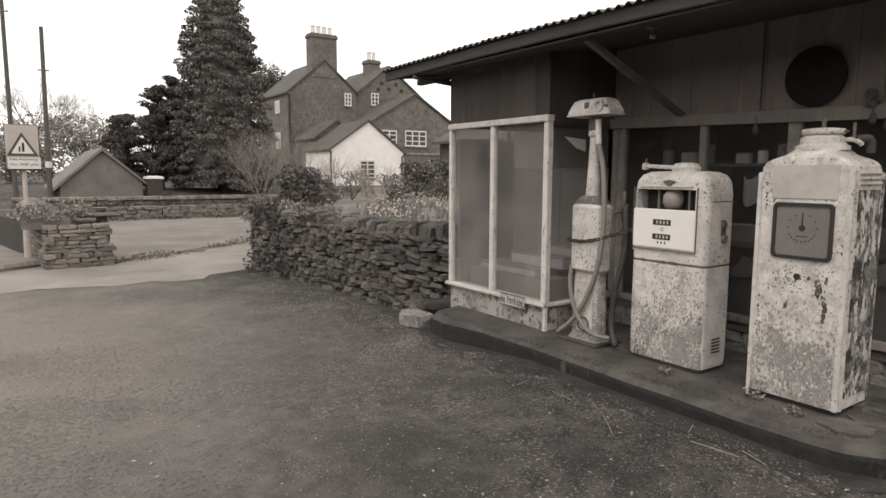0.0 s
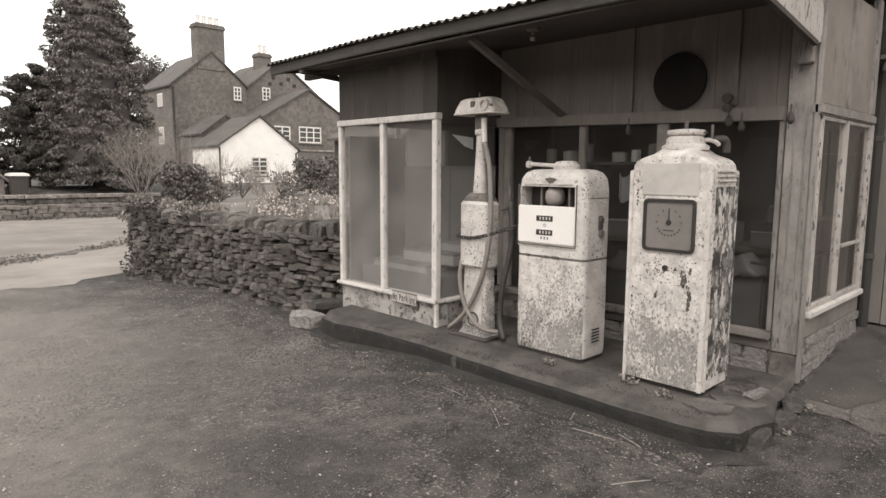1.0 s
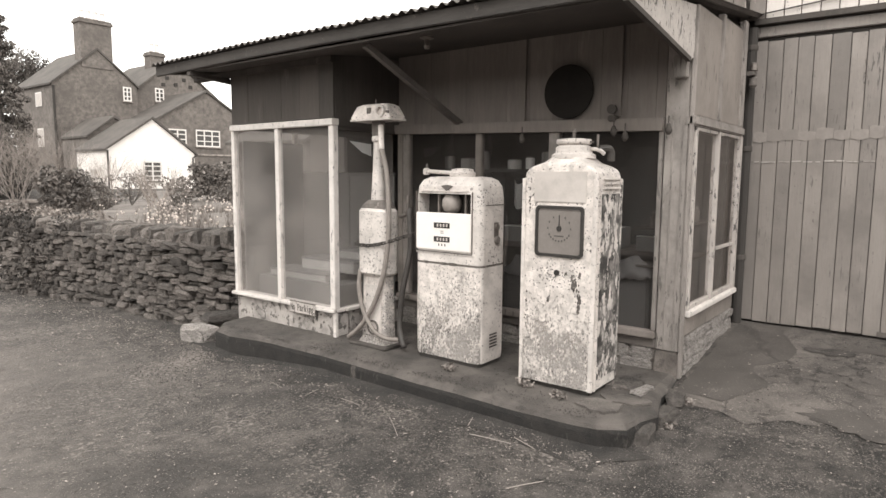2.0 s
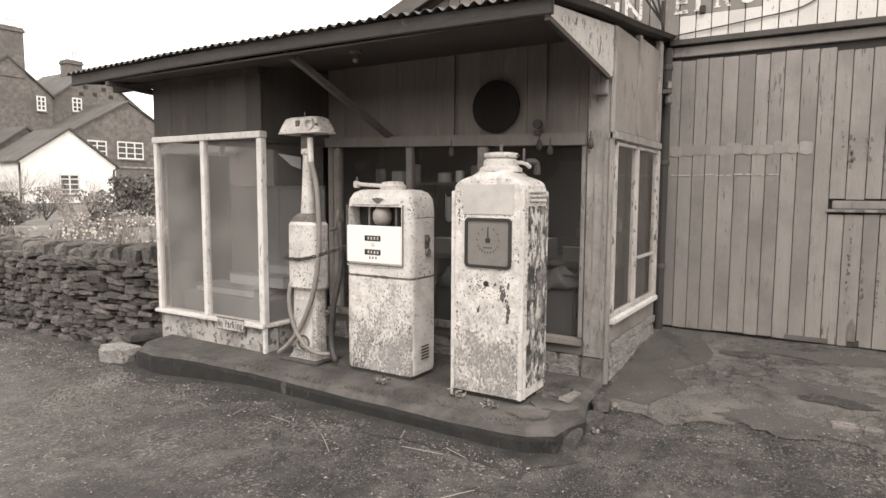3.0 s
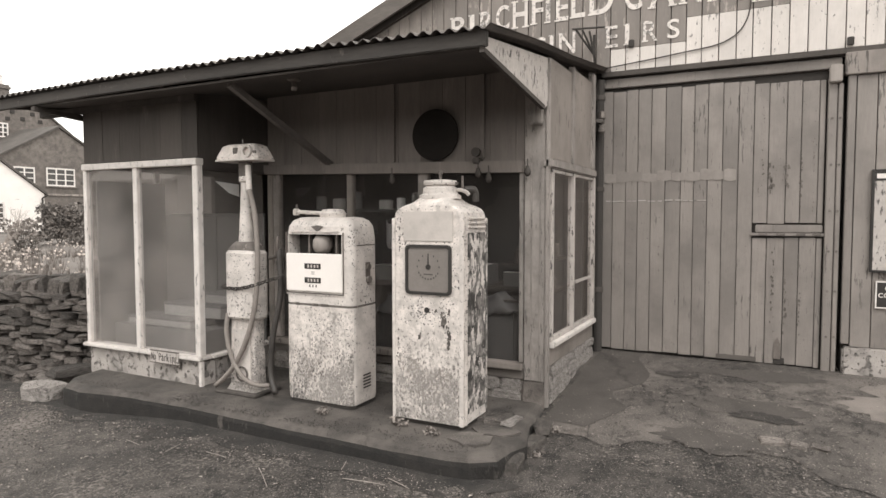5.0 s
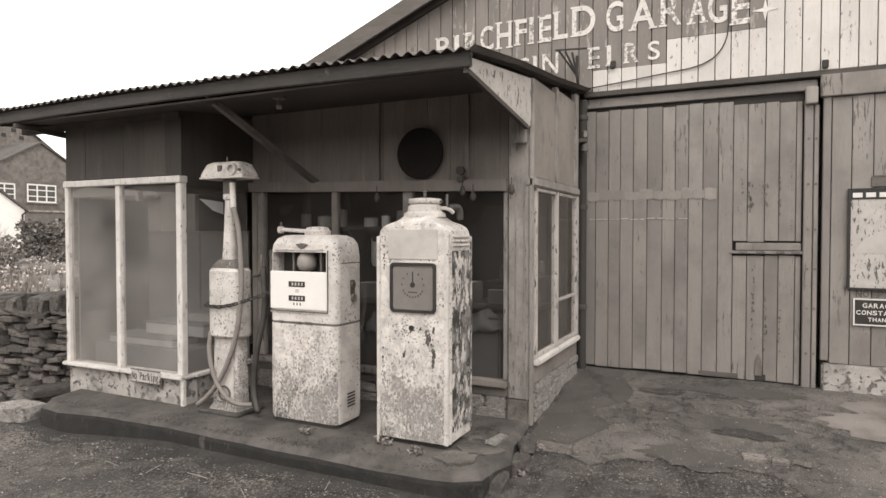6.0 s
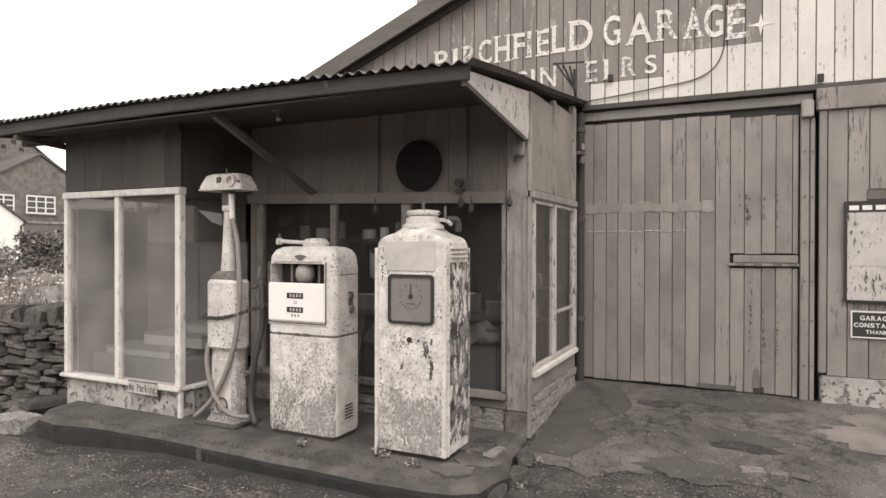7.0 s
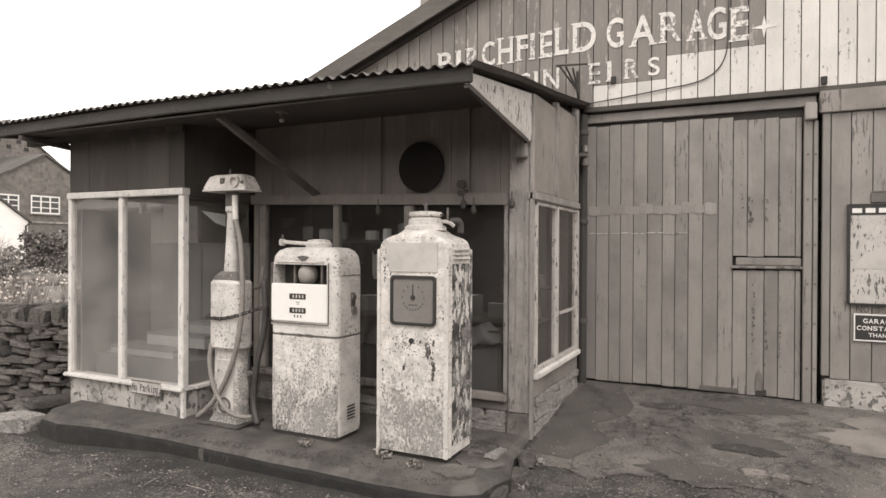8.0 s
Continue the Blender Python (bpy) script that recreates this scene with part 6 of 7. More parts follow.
def bare_tree(x, y, h, seed, name="bare_tree", label="leafless winter tree in the distance, toned pale for haze", depth=5):
    t = thing(name, label, "tree", (x, y, ground_height(x, y) - 0.2), group="bare trees in the distance")
    rnd = random.Random(seed)
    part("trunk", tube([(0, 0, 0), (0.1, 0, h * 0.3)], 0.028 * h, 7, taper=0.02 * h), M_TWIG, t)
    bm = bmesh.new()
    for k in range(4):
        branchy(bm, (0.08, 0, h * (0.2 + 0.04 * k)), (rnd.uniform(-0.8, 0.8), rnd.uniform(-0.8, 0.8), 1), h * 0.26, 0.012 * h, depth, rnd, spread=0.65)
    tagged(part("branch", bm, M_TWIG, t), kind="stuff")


bare_tree(-2.5, 62, 13, 21)
bare_tree(3.2, 66, 9, 22)
bare_tree(7, 70, 7.5, 23)
bare_tree(-7, 58, 10, 24)


def far_wood():
    """Dark tree tops behind the houses and low growth along the skyline."""
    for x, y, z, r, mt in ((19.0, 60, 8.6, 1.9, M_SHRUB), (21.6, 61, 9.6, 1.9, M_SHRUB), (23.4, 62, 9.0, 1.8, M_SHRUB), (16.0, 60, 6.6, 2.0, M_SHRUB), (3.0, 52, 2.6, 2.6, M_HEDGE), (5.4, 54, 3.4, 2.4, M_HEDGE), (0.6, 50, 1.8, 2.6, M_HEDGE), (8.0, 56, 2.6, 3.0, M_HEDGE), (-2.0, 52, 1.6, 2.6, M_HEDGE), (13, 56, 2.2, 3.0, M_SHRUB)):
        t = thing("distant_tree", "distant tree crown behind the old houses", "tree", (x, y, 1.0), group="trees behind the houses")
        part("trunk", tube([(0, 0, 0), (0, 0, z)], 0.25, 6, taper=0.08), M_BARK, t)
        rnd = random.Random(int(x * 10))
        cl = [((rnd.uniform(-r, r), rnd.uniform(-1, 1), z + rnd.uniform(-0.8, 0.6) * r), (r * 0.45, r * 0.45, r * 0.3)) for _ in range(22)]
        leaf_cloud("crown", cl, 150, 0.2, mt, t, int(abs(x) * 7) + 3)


far_wood()


# ================= houses =================
def casement(parent, x0, x1, y, z0, z1, cols, rows, arch=False):
    w = thing("window", "", "", (0, 0, 0))
    w.parent = parent
    for k in ("label", "category"):
        if k in w:
            del w[k]
    part("window_frame", box(x0, x1, y - 0.05, y - 0.02, z0, z0 + 0.09), M_SIGNWHITE, w)
    part("window_frame", box(x0, x1, y - 0.05, y - 0.02, z1 - 0.09, z1), M_SIGNWHITE, w)
    for k in range(cols + 1):
        xx = x0 + (x1 - x0 - 0.08) * k / cols
        part("glazing_bar", box(xx, xx + 0.08, y - 0.051, y - 0.021, z0 + 0.09, z1 - 0.09), M_SIGNWHITE, w)
    for k in range(1, rows):
        zz = z0 + (z1 - z0) * k / rows
        part("glazing_bar", box(x0 + 0.08, x1 - 0.08, y - 0.048, y - 0.022, zz - 0.03, zz + 0.03), M_SIGNWHITE, w)
    part("pane", box(x0 + 0.03, x1 - 0.03, y - 0.02, y - 0.006, z0 + 0.03, z1 - 0.03), M_WINDARK, w)
    part("sill", box(x0 - 0.06, x1 + 0.06, y - 0.1, y - 0.002, z0 - 0.08, z0 - 0.002), M_STONE_PALE, w)
    if arch:
        part("arch_head", prism([(x0 - 0.05, z1), (x1 + 0.05, z1), (x1 - 0.2, z1 + 0.16), ((x0 + x1) / 2, z1 + 0.2), (x0 + 0.2, z1 + 0.16)], "y", y - 0.03, y - 0.002), M_BRICK, w)
    return w


def gable_house(name, label, x0, xa, x1, y0, y1, z_left, z_top, z_right, wall, over=0.25, base=0.2, thick=0.14):
    h = thing(name, label, "house")
    part("wall", prism([(x0, base), (x1, base), (x1, z_right), (xa, z_top), (x0, z_left)], "y", y0, y1), wall, h)
    sl, sr = (z_top - z_left) / (xa - x0), (z_top - z_right) / (x1 - xa)
    part("roof", prism([(xa, z_top + 0.02), (x0 - over, z_left - sl * over + 0.02), (x0 - over, z_left - sl * over + thick), (xa, z_top + thick + 0.02)], "y", y0 - 0.12, y1 + 0.1), M_ROOF, h)
    part("roof", prism([(xa, z_top + 0.02), (x1 + over, z_right - sr * over + 0.02), (x1 + over, z_right - sr * over + thick), (xa, z_top + thick + 0.02)], "y", y0 - 0.12, y1 + 0.1), M_ROOF, h)
    return h


def chimney(parent, x0, x1, y0, y1, z0, z1, pots, pot_h):
    c = part("chimney", box(x0, x1, y0, y1, z0, z1 - 0.3), M_BRICK, parent)
    part("chimney_band", box(x0 - 0.08, x1 + 0.08, y0 - 0.08, y1 + 0.08, z1 - 0.3, z1 - 0.12, 0.02), M_BRICK, c)
    part("chimney_band", box(x0 - 0.02, x1 + 0.02, y0 - 0.02, y1 + 0.02, z1 - 0.12, z1, 0.02), M_BRICK, c)
    for k in range(pots):
        xx = x0 + (x1 - x0) * (k + 0.75) / (pots + 0.5)
        part("chimney_pot", lathe([(0.17, z1), (0.15, z1 + pot_h * 0.8), (0.18, z1 + pot_h * 0.85), (0.17, z1 + pot_h)], 10, cx=xx, cy=(y0 + y1) / 2), M_SIGNWHITE, c, "pale clay chimney pot")


def houses():
    a = gable_house("brick_house", "tall old dark brick gabled house with a big chimney", 17.35, 20.2, 22.75, 44, 50, 7.35, 9.75, 7.65, M_BRICK, over=0.15)
    chimney(a, 19.2, 21.2, 43.95, 44.9, 8.6, 11.7, 4, 0.6)
    casement(a, 21.78, 22.35, 44, 6.65, 7.6, 2, 3)
    for z0, z1 in ((6.0, 6.9), (3.4, 4.6)):
        w = part("side_window", box(17.30, 17.345, 45.6, 46.5, z0, z1), M_SIGNWHITE, a)
        part("pane", box(17.285, 17.299, 45.68, 46.42, z0 + 0.08, z1 - 0.08), M_PLATE, w)
    part("rain_pipe", tube([(17.42, 43.92, 0.3), (17.42, 43.92, 7.2)], 0.07, 6), M_DARK, a)
    b = gable_house("brick_house", "dark brick gabled wing with small white windows", 22.8, 25.75, 31.4, 44.2, 51, 7.55, 9.85, 5.7, M_BRICK, over=0.12)
    chimney(b, 25.15, 26.25, 46.5, 47.4, 8.9, 10.75, 2, 0.7)
    casement(b, 24.15, 24.8, 44.2, 6.85, 7.8, 2, 3)
    k = thing("house_ties", "", "")
    for key in ("label", "category"):
        if key in k:
            del k[key]
    k.parent = b
    for x, z in ((25.1, 8.6), (25.75, 9.1), (26.4, 8.6), (24.8, 8.1), (26.9, 8.15), (25.75, 8.2)):
        part("dove_hole", box(x - 0.14, x + 0.14, 44.16, 44.199, z - 0.12, z + 0.12), M_DARK, k)
    l = gable_house("brick_house", "roof link between the two brick gables", 21.5, 23.2, 25.0, 47, 50, 7.4, 8.95, 7.4, M_BRICK, over=0.1)
    c = gable_house("brick_house", "low front brick gable with arched white windows", 21.9, 25.55, 29.2, 40, 44.1, 5.2, 7.3, 5.15, M_BRICK, over=0.1)
    casement(c, 24.65, 26.5, 40, 3.6, 4.75, 3, 3, True)
    casement(c, 22.7, 23.95, 40, 3.7, 4.7, 2, 3, True)
    part("string_course", box(24.0, 29.2, 39.94, 39.998, 3.0, 3.12), M_STONE_PALE, c)
    d = gable_house("white_cottage", "whitewashed brick cottage with a tiled roof", 16.82, 19.5, 22.1, 36, 39.7, 3.02, 4.85, 2.95, M_WHITEWASH, over=0.12)
    casement(d, 18.85, 19.95, 36, 1.3, 2.45, 2, 4)
    w = part("side_window", box(16.77, 16.815, 37.2, 37.95, 1.1, 2.0), M_SIGNWHITE, d)
    for k2 in range(2):
        part("pane", box(16.755, 16.769, 37.24 + 0.36 * k2, 37.55 + 0.36 * k2, 1.15, 1.95), M_PLATE, w)
    part("rain_pipe", tube([(16.86, 35.93, 0.6), (16.86, 35.93, 3.0)], 0.05, 6), M_DARK, d)
    part("rain_pipe", tube([(21.95, 35.93, 1.6), (21.95, 35.93, 2.7), (22.2, 35.8, 2.9)], 0.05, 6), M_DARK, d)
    e = gable_house("lean_to", "low tiled outhouse behind the white cottage", 17.6, 19.2, 21.2, 40.0, 43.5, 3.9, 5.1, 3.9, M_BRICK, over=0.1)
    # dark outbuilding beside the kiosk
    s = gable_house("outbuilding", "dark brick outbuilding behind the garden", 16.75, 19.2, 21.6, 19.0, 24.0, 3.1, 4.4, 3.1, M_ROOF, over=0.35, base=0.0)
    # low barn by the lane
    br = gable_house("low_barn", "low stone barn with a mossy tiled roof", 2.1, 3.7, 5.2, 30, 36, 1.05, 2.5, 1.2, M_BARNROOF, over=0.25, base=0.0)
    for ob in br.children:
        ob.data.materials[0] = M_BARNROOF


houses()


# ================= low walls across the lane, gate pier, sign and poles =================
def stone_mesh(seed):
    rnd = random.Random(seed)
    bm = box(-0.5, 0.5, -0.5, 0.5, -0.5, 0.5)
    bmesh.ops.bevel(bm, geom=bm.edges[:], offset=0.14, segments=1, affect="EDGES")
    for v in bm.verts:
        v.co += Vector((rnd.uniform(-0.09, 0.09), rnd.uniform(-0.09, 0.09), rnd.uniform(-0.12, 0.12)))
    me = bpy.data.meshes.new("stone")
    bmesh.ops.recalc_face_normals(bm, faces=bm.faces)
    bm.to_mesh(me)
    bm.free()
    me.materials.append(M_STONE)
    return me


STONES = [stone_mesh(k) for k in range(10)]


def far_wall(name, label, p0, p1, height, thick, lift, material, seed):
    """A long low wall: core, and joined rough stones over its face."""
    w = thing(name, label, "wall", kind="structure")
    a, b = Vector((*p0, 0)), Vector((*p1, 0))
    d = (b - a).normalized()
    nrm = Vector((-d.y, d.x, 0))
    rnd = random.Random(seed)
    bm = bmesh.new()
    length = (b - a).length
    z = 0.0
    while z < height:
        ch = rnd.uniform(0.1, 0.16)
        s = 0.0
        while s < length:
            L = rnd.uniform(0.2, 0.45)
            q = a + d * (s + L / 2)
            zz = ground_height(q.x, q.y) + lift + z
            own = box(-L / 2 + 0.01, L / 2 - 0.01, -thick / 2 + rnd.uniform(-0.03, 0.03), thick / 2, 0.0, ch - 0.015)
            for v in own.verts:
                v.co += Vector((rnd.uniform(-0.02, 0.02), rnd.uniform(-0.02, 0.02), rnd.uniform(-0.015, 0.02)))
                v.co = q + d * v.co.x + nrm * v.co.y + Vector((0, 0, zz + v.co.z))
            merge(bm, own)
            s += L
        z += ch
    tagged(part("stones", bm, material, w), kind="stuff")
    return w


far_wall("low_wall_near", "low rough stone wall across the yard", (-4.0, 24.3), (9.6, 23.9), 0.42, 0.4, -0.02, M_STONE, 31)
far_wall("low_wall_back", "low stone wall with pale capping behind the yard", (0.4, 27.0), (12.5, 26.8), 0.42, 0.4, 0.0, M_STONE, 32)
far_wall("low_wall_cap", "pale capping stones along the back wall", (0.4, 26.98), (12.5, 26.78), 0.1, 0.5, 0.42, M_STONE_PALE, 33)


def grit_bin(x, y):
    g = thing("garden_bin", "small dark bin with a white lid behind the wall", "bin", (x, y, ground_height(x, y)))
    part("bin_body", loft([(0, 0.28, 0.36, 0.05), (0.75, 0.32, 0.42, 0.05)]), M_DARKWOOD, g)
    part("bin_lid", loft([(0.752, 0.36, 0.46, 0.05), (0.84, 0.34, 0.44, 0.05), (0.88, 0.2, 0.3, 0.05)]), M_SIGNWHITE, g)


grit_bin(5.65, 30.0)


def road_sign():
    s = thing("road_sign", "warning triangle road sign on a pale post", "road sign", (0.47, 13.5, 0.09))
    part("post", tube([(0, 0, 0), (0.02, 0, 2.35)], 0.038, 10), M_GREY, s)
    part("post_sleeve", tube([(0.0, 0, 0), (0.01, 0, 1.02)], 0.085, 12, taper=0.075), M_GREY, s, "thick pale lower sleeve")
    part("backing_plate", box(-0.25, 0.27, -0.065, -0.045, 1.6, 2.38, 0.01), M_GREY, s, "grey backing plate")

    def tri(r):
        return [(0.01 - r, 1.91 - r * 0.55), (0.01 + r, 1.91 - r * 0.55), (0.01, 1.91 + r * 1.2)]
    t = part("triangle", prism([(x, z + 0.05) for x, z in tri(0.235)], "y", -0.075, -0.067), M_DIALMARK, s, "dark bordered triangle")
    part("triangle_face", prism([(x, z + 0.05) for x, z in tri(0.17)], "y", -0.082, -0.076), M_SIGNWHITE, t)
    part("symbol_bar", box(0.005, 0.04, -0.088, -0.083, 1.9, 2.06, 0.004), M_BLACK, t)
    part("symbol_bar", box(-0.045, -0.02, -0.088, -0.083, 1.9, 1.99, 0.004), M_BLACK, t)
    p = part("sub_plate", box(-0.23, 0.28, -0.08, -0.066, 1.59, 1.81, 0.008), M_SIGNWHITE, s, "white plate with dark words")
    part("plate_edge", box(-0.24, 0.29, -0.076, -0.064, 1.57, 1.592), M_BLACK, p)
    for text, z, width in (("No footway", 1.735, 0.42), ("for 200 yds", 1.645, 0.42)):
        lettering("letters", text, 0.055, M_DIALMARK, p, Matrix.Translation((-0.185, -0.083, z)) @ Matrix.Rotation(math.pi / 2, 4, "X"), width=width, depth=0.001)


road_sign()


def pole(x, y, h, r, name, label, lean=0.0):
    p = thing(name, label, "pole", (x, y, ground_height(x, y)))
    part("shaft", tube([(0, 0, 0), (lean * h, 0, h)], r, 8, taper=r * 0.7), M_POLE, p)
    part("pole_band", tube([(lean * 1.2, 0, 1.2), (lean * 1.45, 0, 1.45)], r * 1.15, 8), M_SIGNWHITE, p)
    part("step_iron", tube([(lean * h * 0.75 - 0.2, -0.05, h * 0.75), (lean * h * 0.75 + 0.2, -0.05, h * 0.75)], 0.03, 5), M_STEEL, p)


pole(1.75, 30, 6.7, 0.1, "telegraph_pole", "dark timber telegraph pole by the lane", 0.012)
pole(0.6, 30, 9.5, 0.09, "lamp_column", "tall thin grey lamp column by the lane", 0.0)


def near_pier():
    """The rough stone wall end by the lane with its earth and slab."""
    pale = []
    for me in STONES[:6]:
        m2 = me.copy()
        m2.materials[0] = M_STONE_PALE
        pale.append(m2)
    w = thing("lane_wall", "rough stone wall end with turf and slab by the lane", "wall", kind="structure")
    bm = prism([(0.74, 12.3), (1.55, 12.35), (1.62, 12.9), (1.2, 15.0), (0.2, 18.2), (-0.3, 18.2), (0.3, 14.6), (0.66, 13.0)], "z", 0.0, 0.72)
    part("wall_core", bm, M_MORTAR, w)
    rnd = random.Random(5)
    line = [(0.2, 16.5), (0.45, 14.4), (0.72, 12.32), (1.15, 12.27), (1.58, 12.33), (1.62, 12.9), (1.45, 14.0)]
    z = 0.0
    while z < 0.74:
        ch = rnd.uniform(0.06, 0.1)
        for a, b in zip(line, line[1:]):
            a, b = Vector(a), Vector(b)
            L = (b - a).length
            s = 0.0
            ang = math.atan2(b.y - a.y, b.x - a.x)
            while s < L:
                l = rnd.uniform(0.14, 0.34)
                q = a + (b - a) * min(1.0, (s + l / 2) / L)
                ob = new("stone", rnd.choice(pale))
                ob.parent = w
                ob.matrix_basis = Matrix.LocRotScale((q.x, q.y, z + ch / 2), Euler((0, 0, ang + rnd.uniform(-0.06, 0.06))), (l * 0.98, 0.16, ch * 0.98))
                s += l
        z += ch
    turf = bmesh.new()
    n = 14
    g = [[turf.verts.new((0.35 + 1.15 * u / n, 12.35 + 3.2 * v / n, 0.68 + 0.42 * math.exp(-((u / n - 0.25) / 0.4) ** 2) * smooth01(0, 0.25, v / n) + 0.05 * noise.noise((u * 0.7, v * 0.7, 2)))) for u in range(n + 1)] for v in range(n + 1)]
    for v in range(n):
        for u in range(n):
            turf.faces.new((g[v][u], g[v][u + 1], g[v + 1][u + 1], g[v + 1][u]))
    part("turf_top", turf, M_SOIL, w, "rough turf mound on the wall")
    cl = [((0.35 + 1.1 * rnd.random(), 12.4 + 2.2 * rnd.random() ** 1.5, 0.84 + 0.22 * rnd.random()), (0.16, 0.2, 0.07)) for _ in range(40)]
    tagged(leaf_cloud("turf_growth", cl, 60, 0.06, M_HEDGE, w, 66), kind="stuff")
    part("cap_slab", loft([(0.84, 0.3, 0.3, 0.05), (0.87, 0.36, 0.34, 0.08), (0.89, 0.33, 0.32, 0.08)], cx=1.5, cy=12.75), M_STONE, w, "flat dark stone slab")
    part("slab_post", box(1.5, 1.66, 12.6, 12.75, 0.2, 0.85, 0.01), M_STONE, w)


near_pier()


# ================= garden =================
def garden():
    bm = bmesh.new()
    nx, ny = 36, 60
    grid = [[None] * (nx + 1) for _ in range(ny + 1)]
    for j in range(ny + 1):
        for i in range(nx + 1):
            v, u = j / ny, i / nx
            y = 5.6 + 24 * v ** 1.4
            left = 4.15 if y < 8.5 else 3.85 + max(0, y - 10.0) * 0.62
            x = left + (24 - left) * u ** 1.6
            z = 0.72 + 0.006 * (y - 5.6) + 0.07 * noise.noise((x * 0.7, y * 0.7, 3)) + 0.1 * smooth01(0, 6, x - left)
            grid[j][i] = bm.verts.new((x, y, z))
    for j in range(ny):
        for i in range(nx):
            bm.faces.new((grid[j][i], grid[j][i + 1], grid[j + 1][i + 1], grid[j + 1][i]))
    g = tagged(link("garden_bed", bm, M_SOIL, smooth=True), "raised garden bed of soil and dead leaves behind the wall", "garden", kind="structure")


garden()


def shrub(x, y, z, rx, rz, material, seed, label, count=26, per=46, size=0.09, twigs=True):
    s = thing("shrub", label, "shrub", (x, y, z), group="garden shrubs")
    rnd = random.Random(seed)
    cl = []
    for _ in range(count):
        a, q, h = rnd.random() * 6.28, rnd.random() ** 0.5, rnd.random()
        cl.append(((rx * q * math.cos(a) * (1.1 - 0.5 * h), rx * q * math.sin(a) * (1.1 - 0.5 * h), rz * (0.15 + 0.85 * h)), (rx * 0.3, rx * 0.3, rz * 0.16)))
    leaf_cloud("foliage", cl, per, size, material, s, seed)
    bm = bmesh.new()
    for k in range(7):
        branchy(bm, (0, 0, -0.05), (rnd.uniform(-0.8, 0.8), rnd.uniform(-0.8, 0.8), 1.2), rz * 0.5, 0.014, 2, rnd, spread=0.6)
    tagged(part("stem", bm, M_BARK, s), kind="stuff")


shrub(6.0, 14.3, 0.78, 0.62, 0.95, M_SHRUB, 41, "dark rounded evergreen garden shrub", 34, 60, 0.1)
shrub(11.8, 18.2, 0.9, 1.0, 1.0, M_SHRUB, 42, "dark clipped garden shrub by the cottage", 34, 60, 0.12)
shrub(13.6, 19.0, 0.9, 1.1, 1.1, M_SHRUB, 43, "dark spreading garden shrub by the cottage", 34, 60, 0.12)
shrub(4.05, 9.75, 0.6, 0.4, 0.42, M_PALELEAF, 44, "pale straggling growth over the wall end", 20, 46, 0.06)
shrub(9.0, 17.5, 0.85, 0.7, 0.9, M_PALELEAF, 45, "pale twiggy garden shrub", 20, 30, 0.08)
shrub(7.6, 12.6, 0.8, 0.5, 0.75, M_PALELEAF, 46, "pale twiggy garden bush among the flowers", 20, 36, 0.07)
shrub(7.4, 16.2, 0.8, 0.6, 0.7, M_SHRUB, 47, "low dark garden bush", 22, 40, 0.08)
shrub(4.7, 13.2, 0.5, 0.5, 0.6, M_PALELEAF, 48, "straggling pale bush by the lane", 20, 36, 0.07)
shrub(10.6, 15.0, 0.85, 0.6, 0.6, M_SHRUB, 49, "low dark garden bush", 22, 40, 0.08)


def twig_bush(x, y, z, h, seed, n=14, depth=3):
    t = thing("bare_bush", "leafless twiggy garden bush", "bush", (x, y, z), group="bare bushes")
    rnd = random.Random(seed)
    bm = bmesh.new()
    for k in range(n):
        branchy(bm, (rnd.uniform(-0.2, 0.2), rnd.uniform(-0.2, 0.2), 0), (rnd.uniform(-0.9, 0.9), rnd.uniform(-0.9, 0.9), 1.6), h * 0.42, 0.012, depth, rnd, spread=0.55)
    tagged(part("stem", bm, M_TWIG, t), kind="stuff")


twig_bush(8.9, 25.5, 0.5, 2.6, 51, 16, 4)
twig_bush(10.4, 25.8, 0.6, 2.3, 52, 16, 4)
twig_bush(9.9, 21.0, 0.85, 1.4, 53)
twig_bush(8.2, 14.6, 0.8, 1.1, 54)


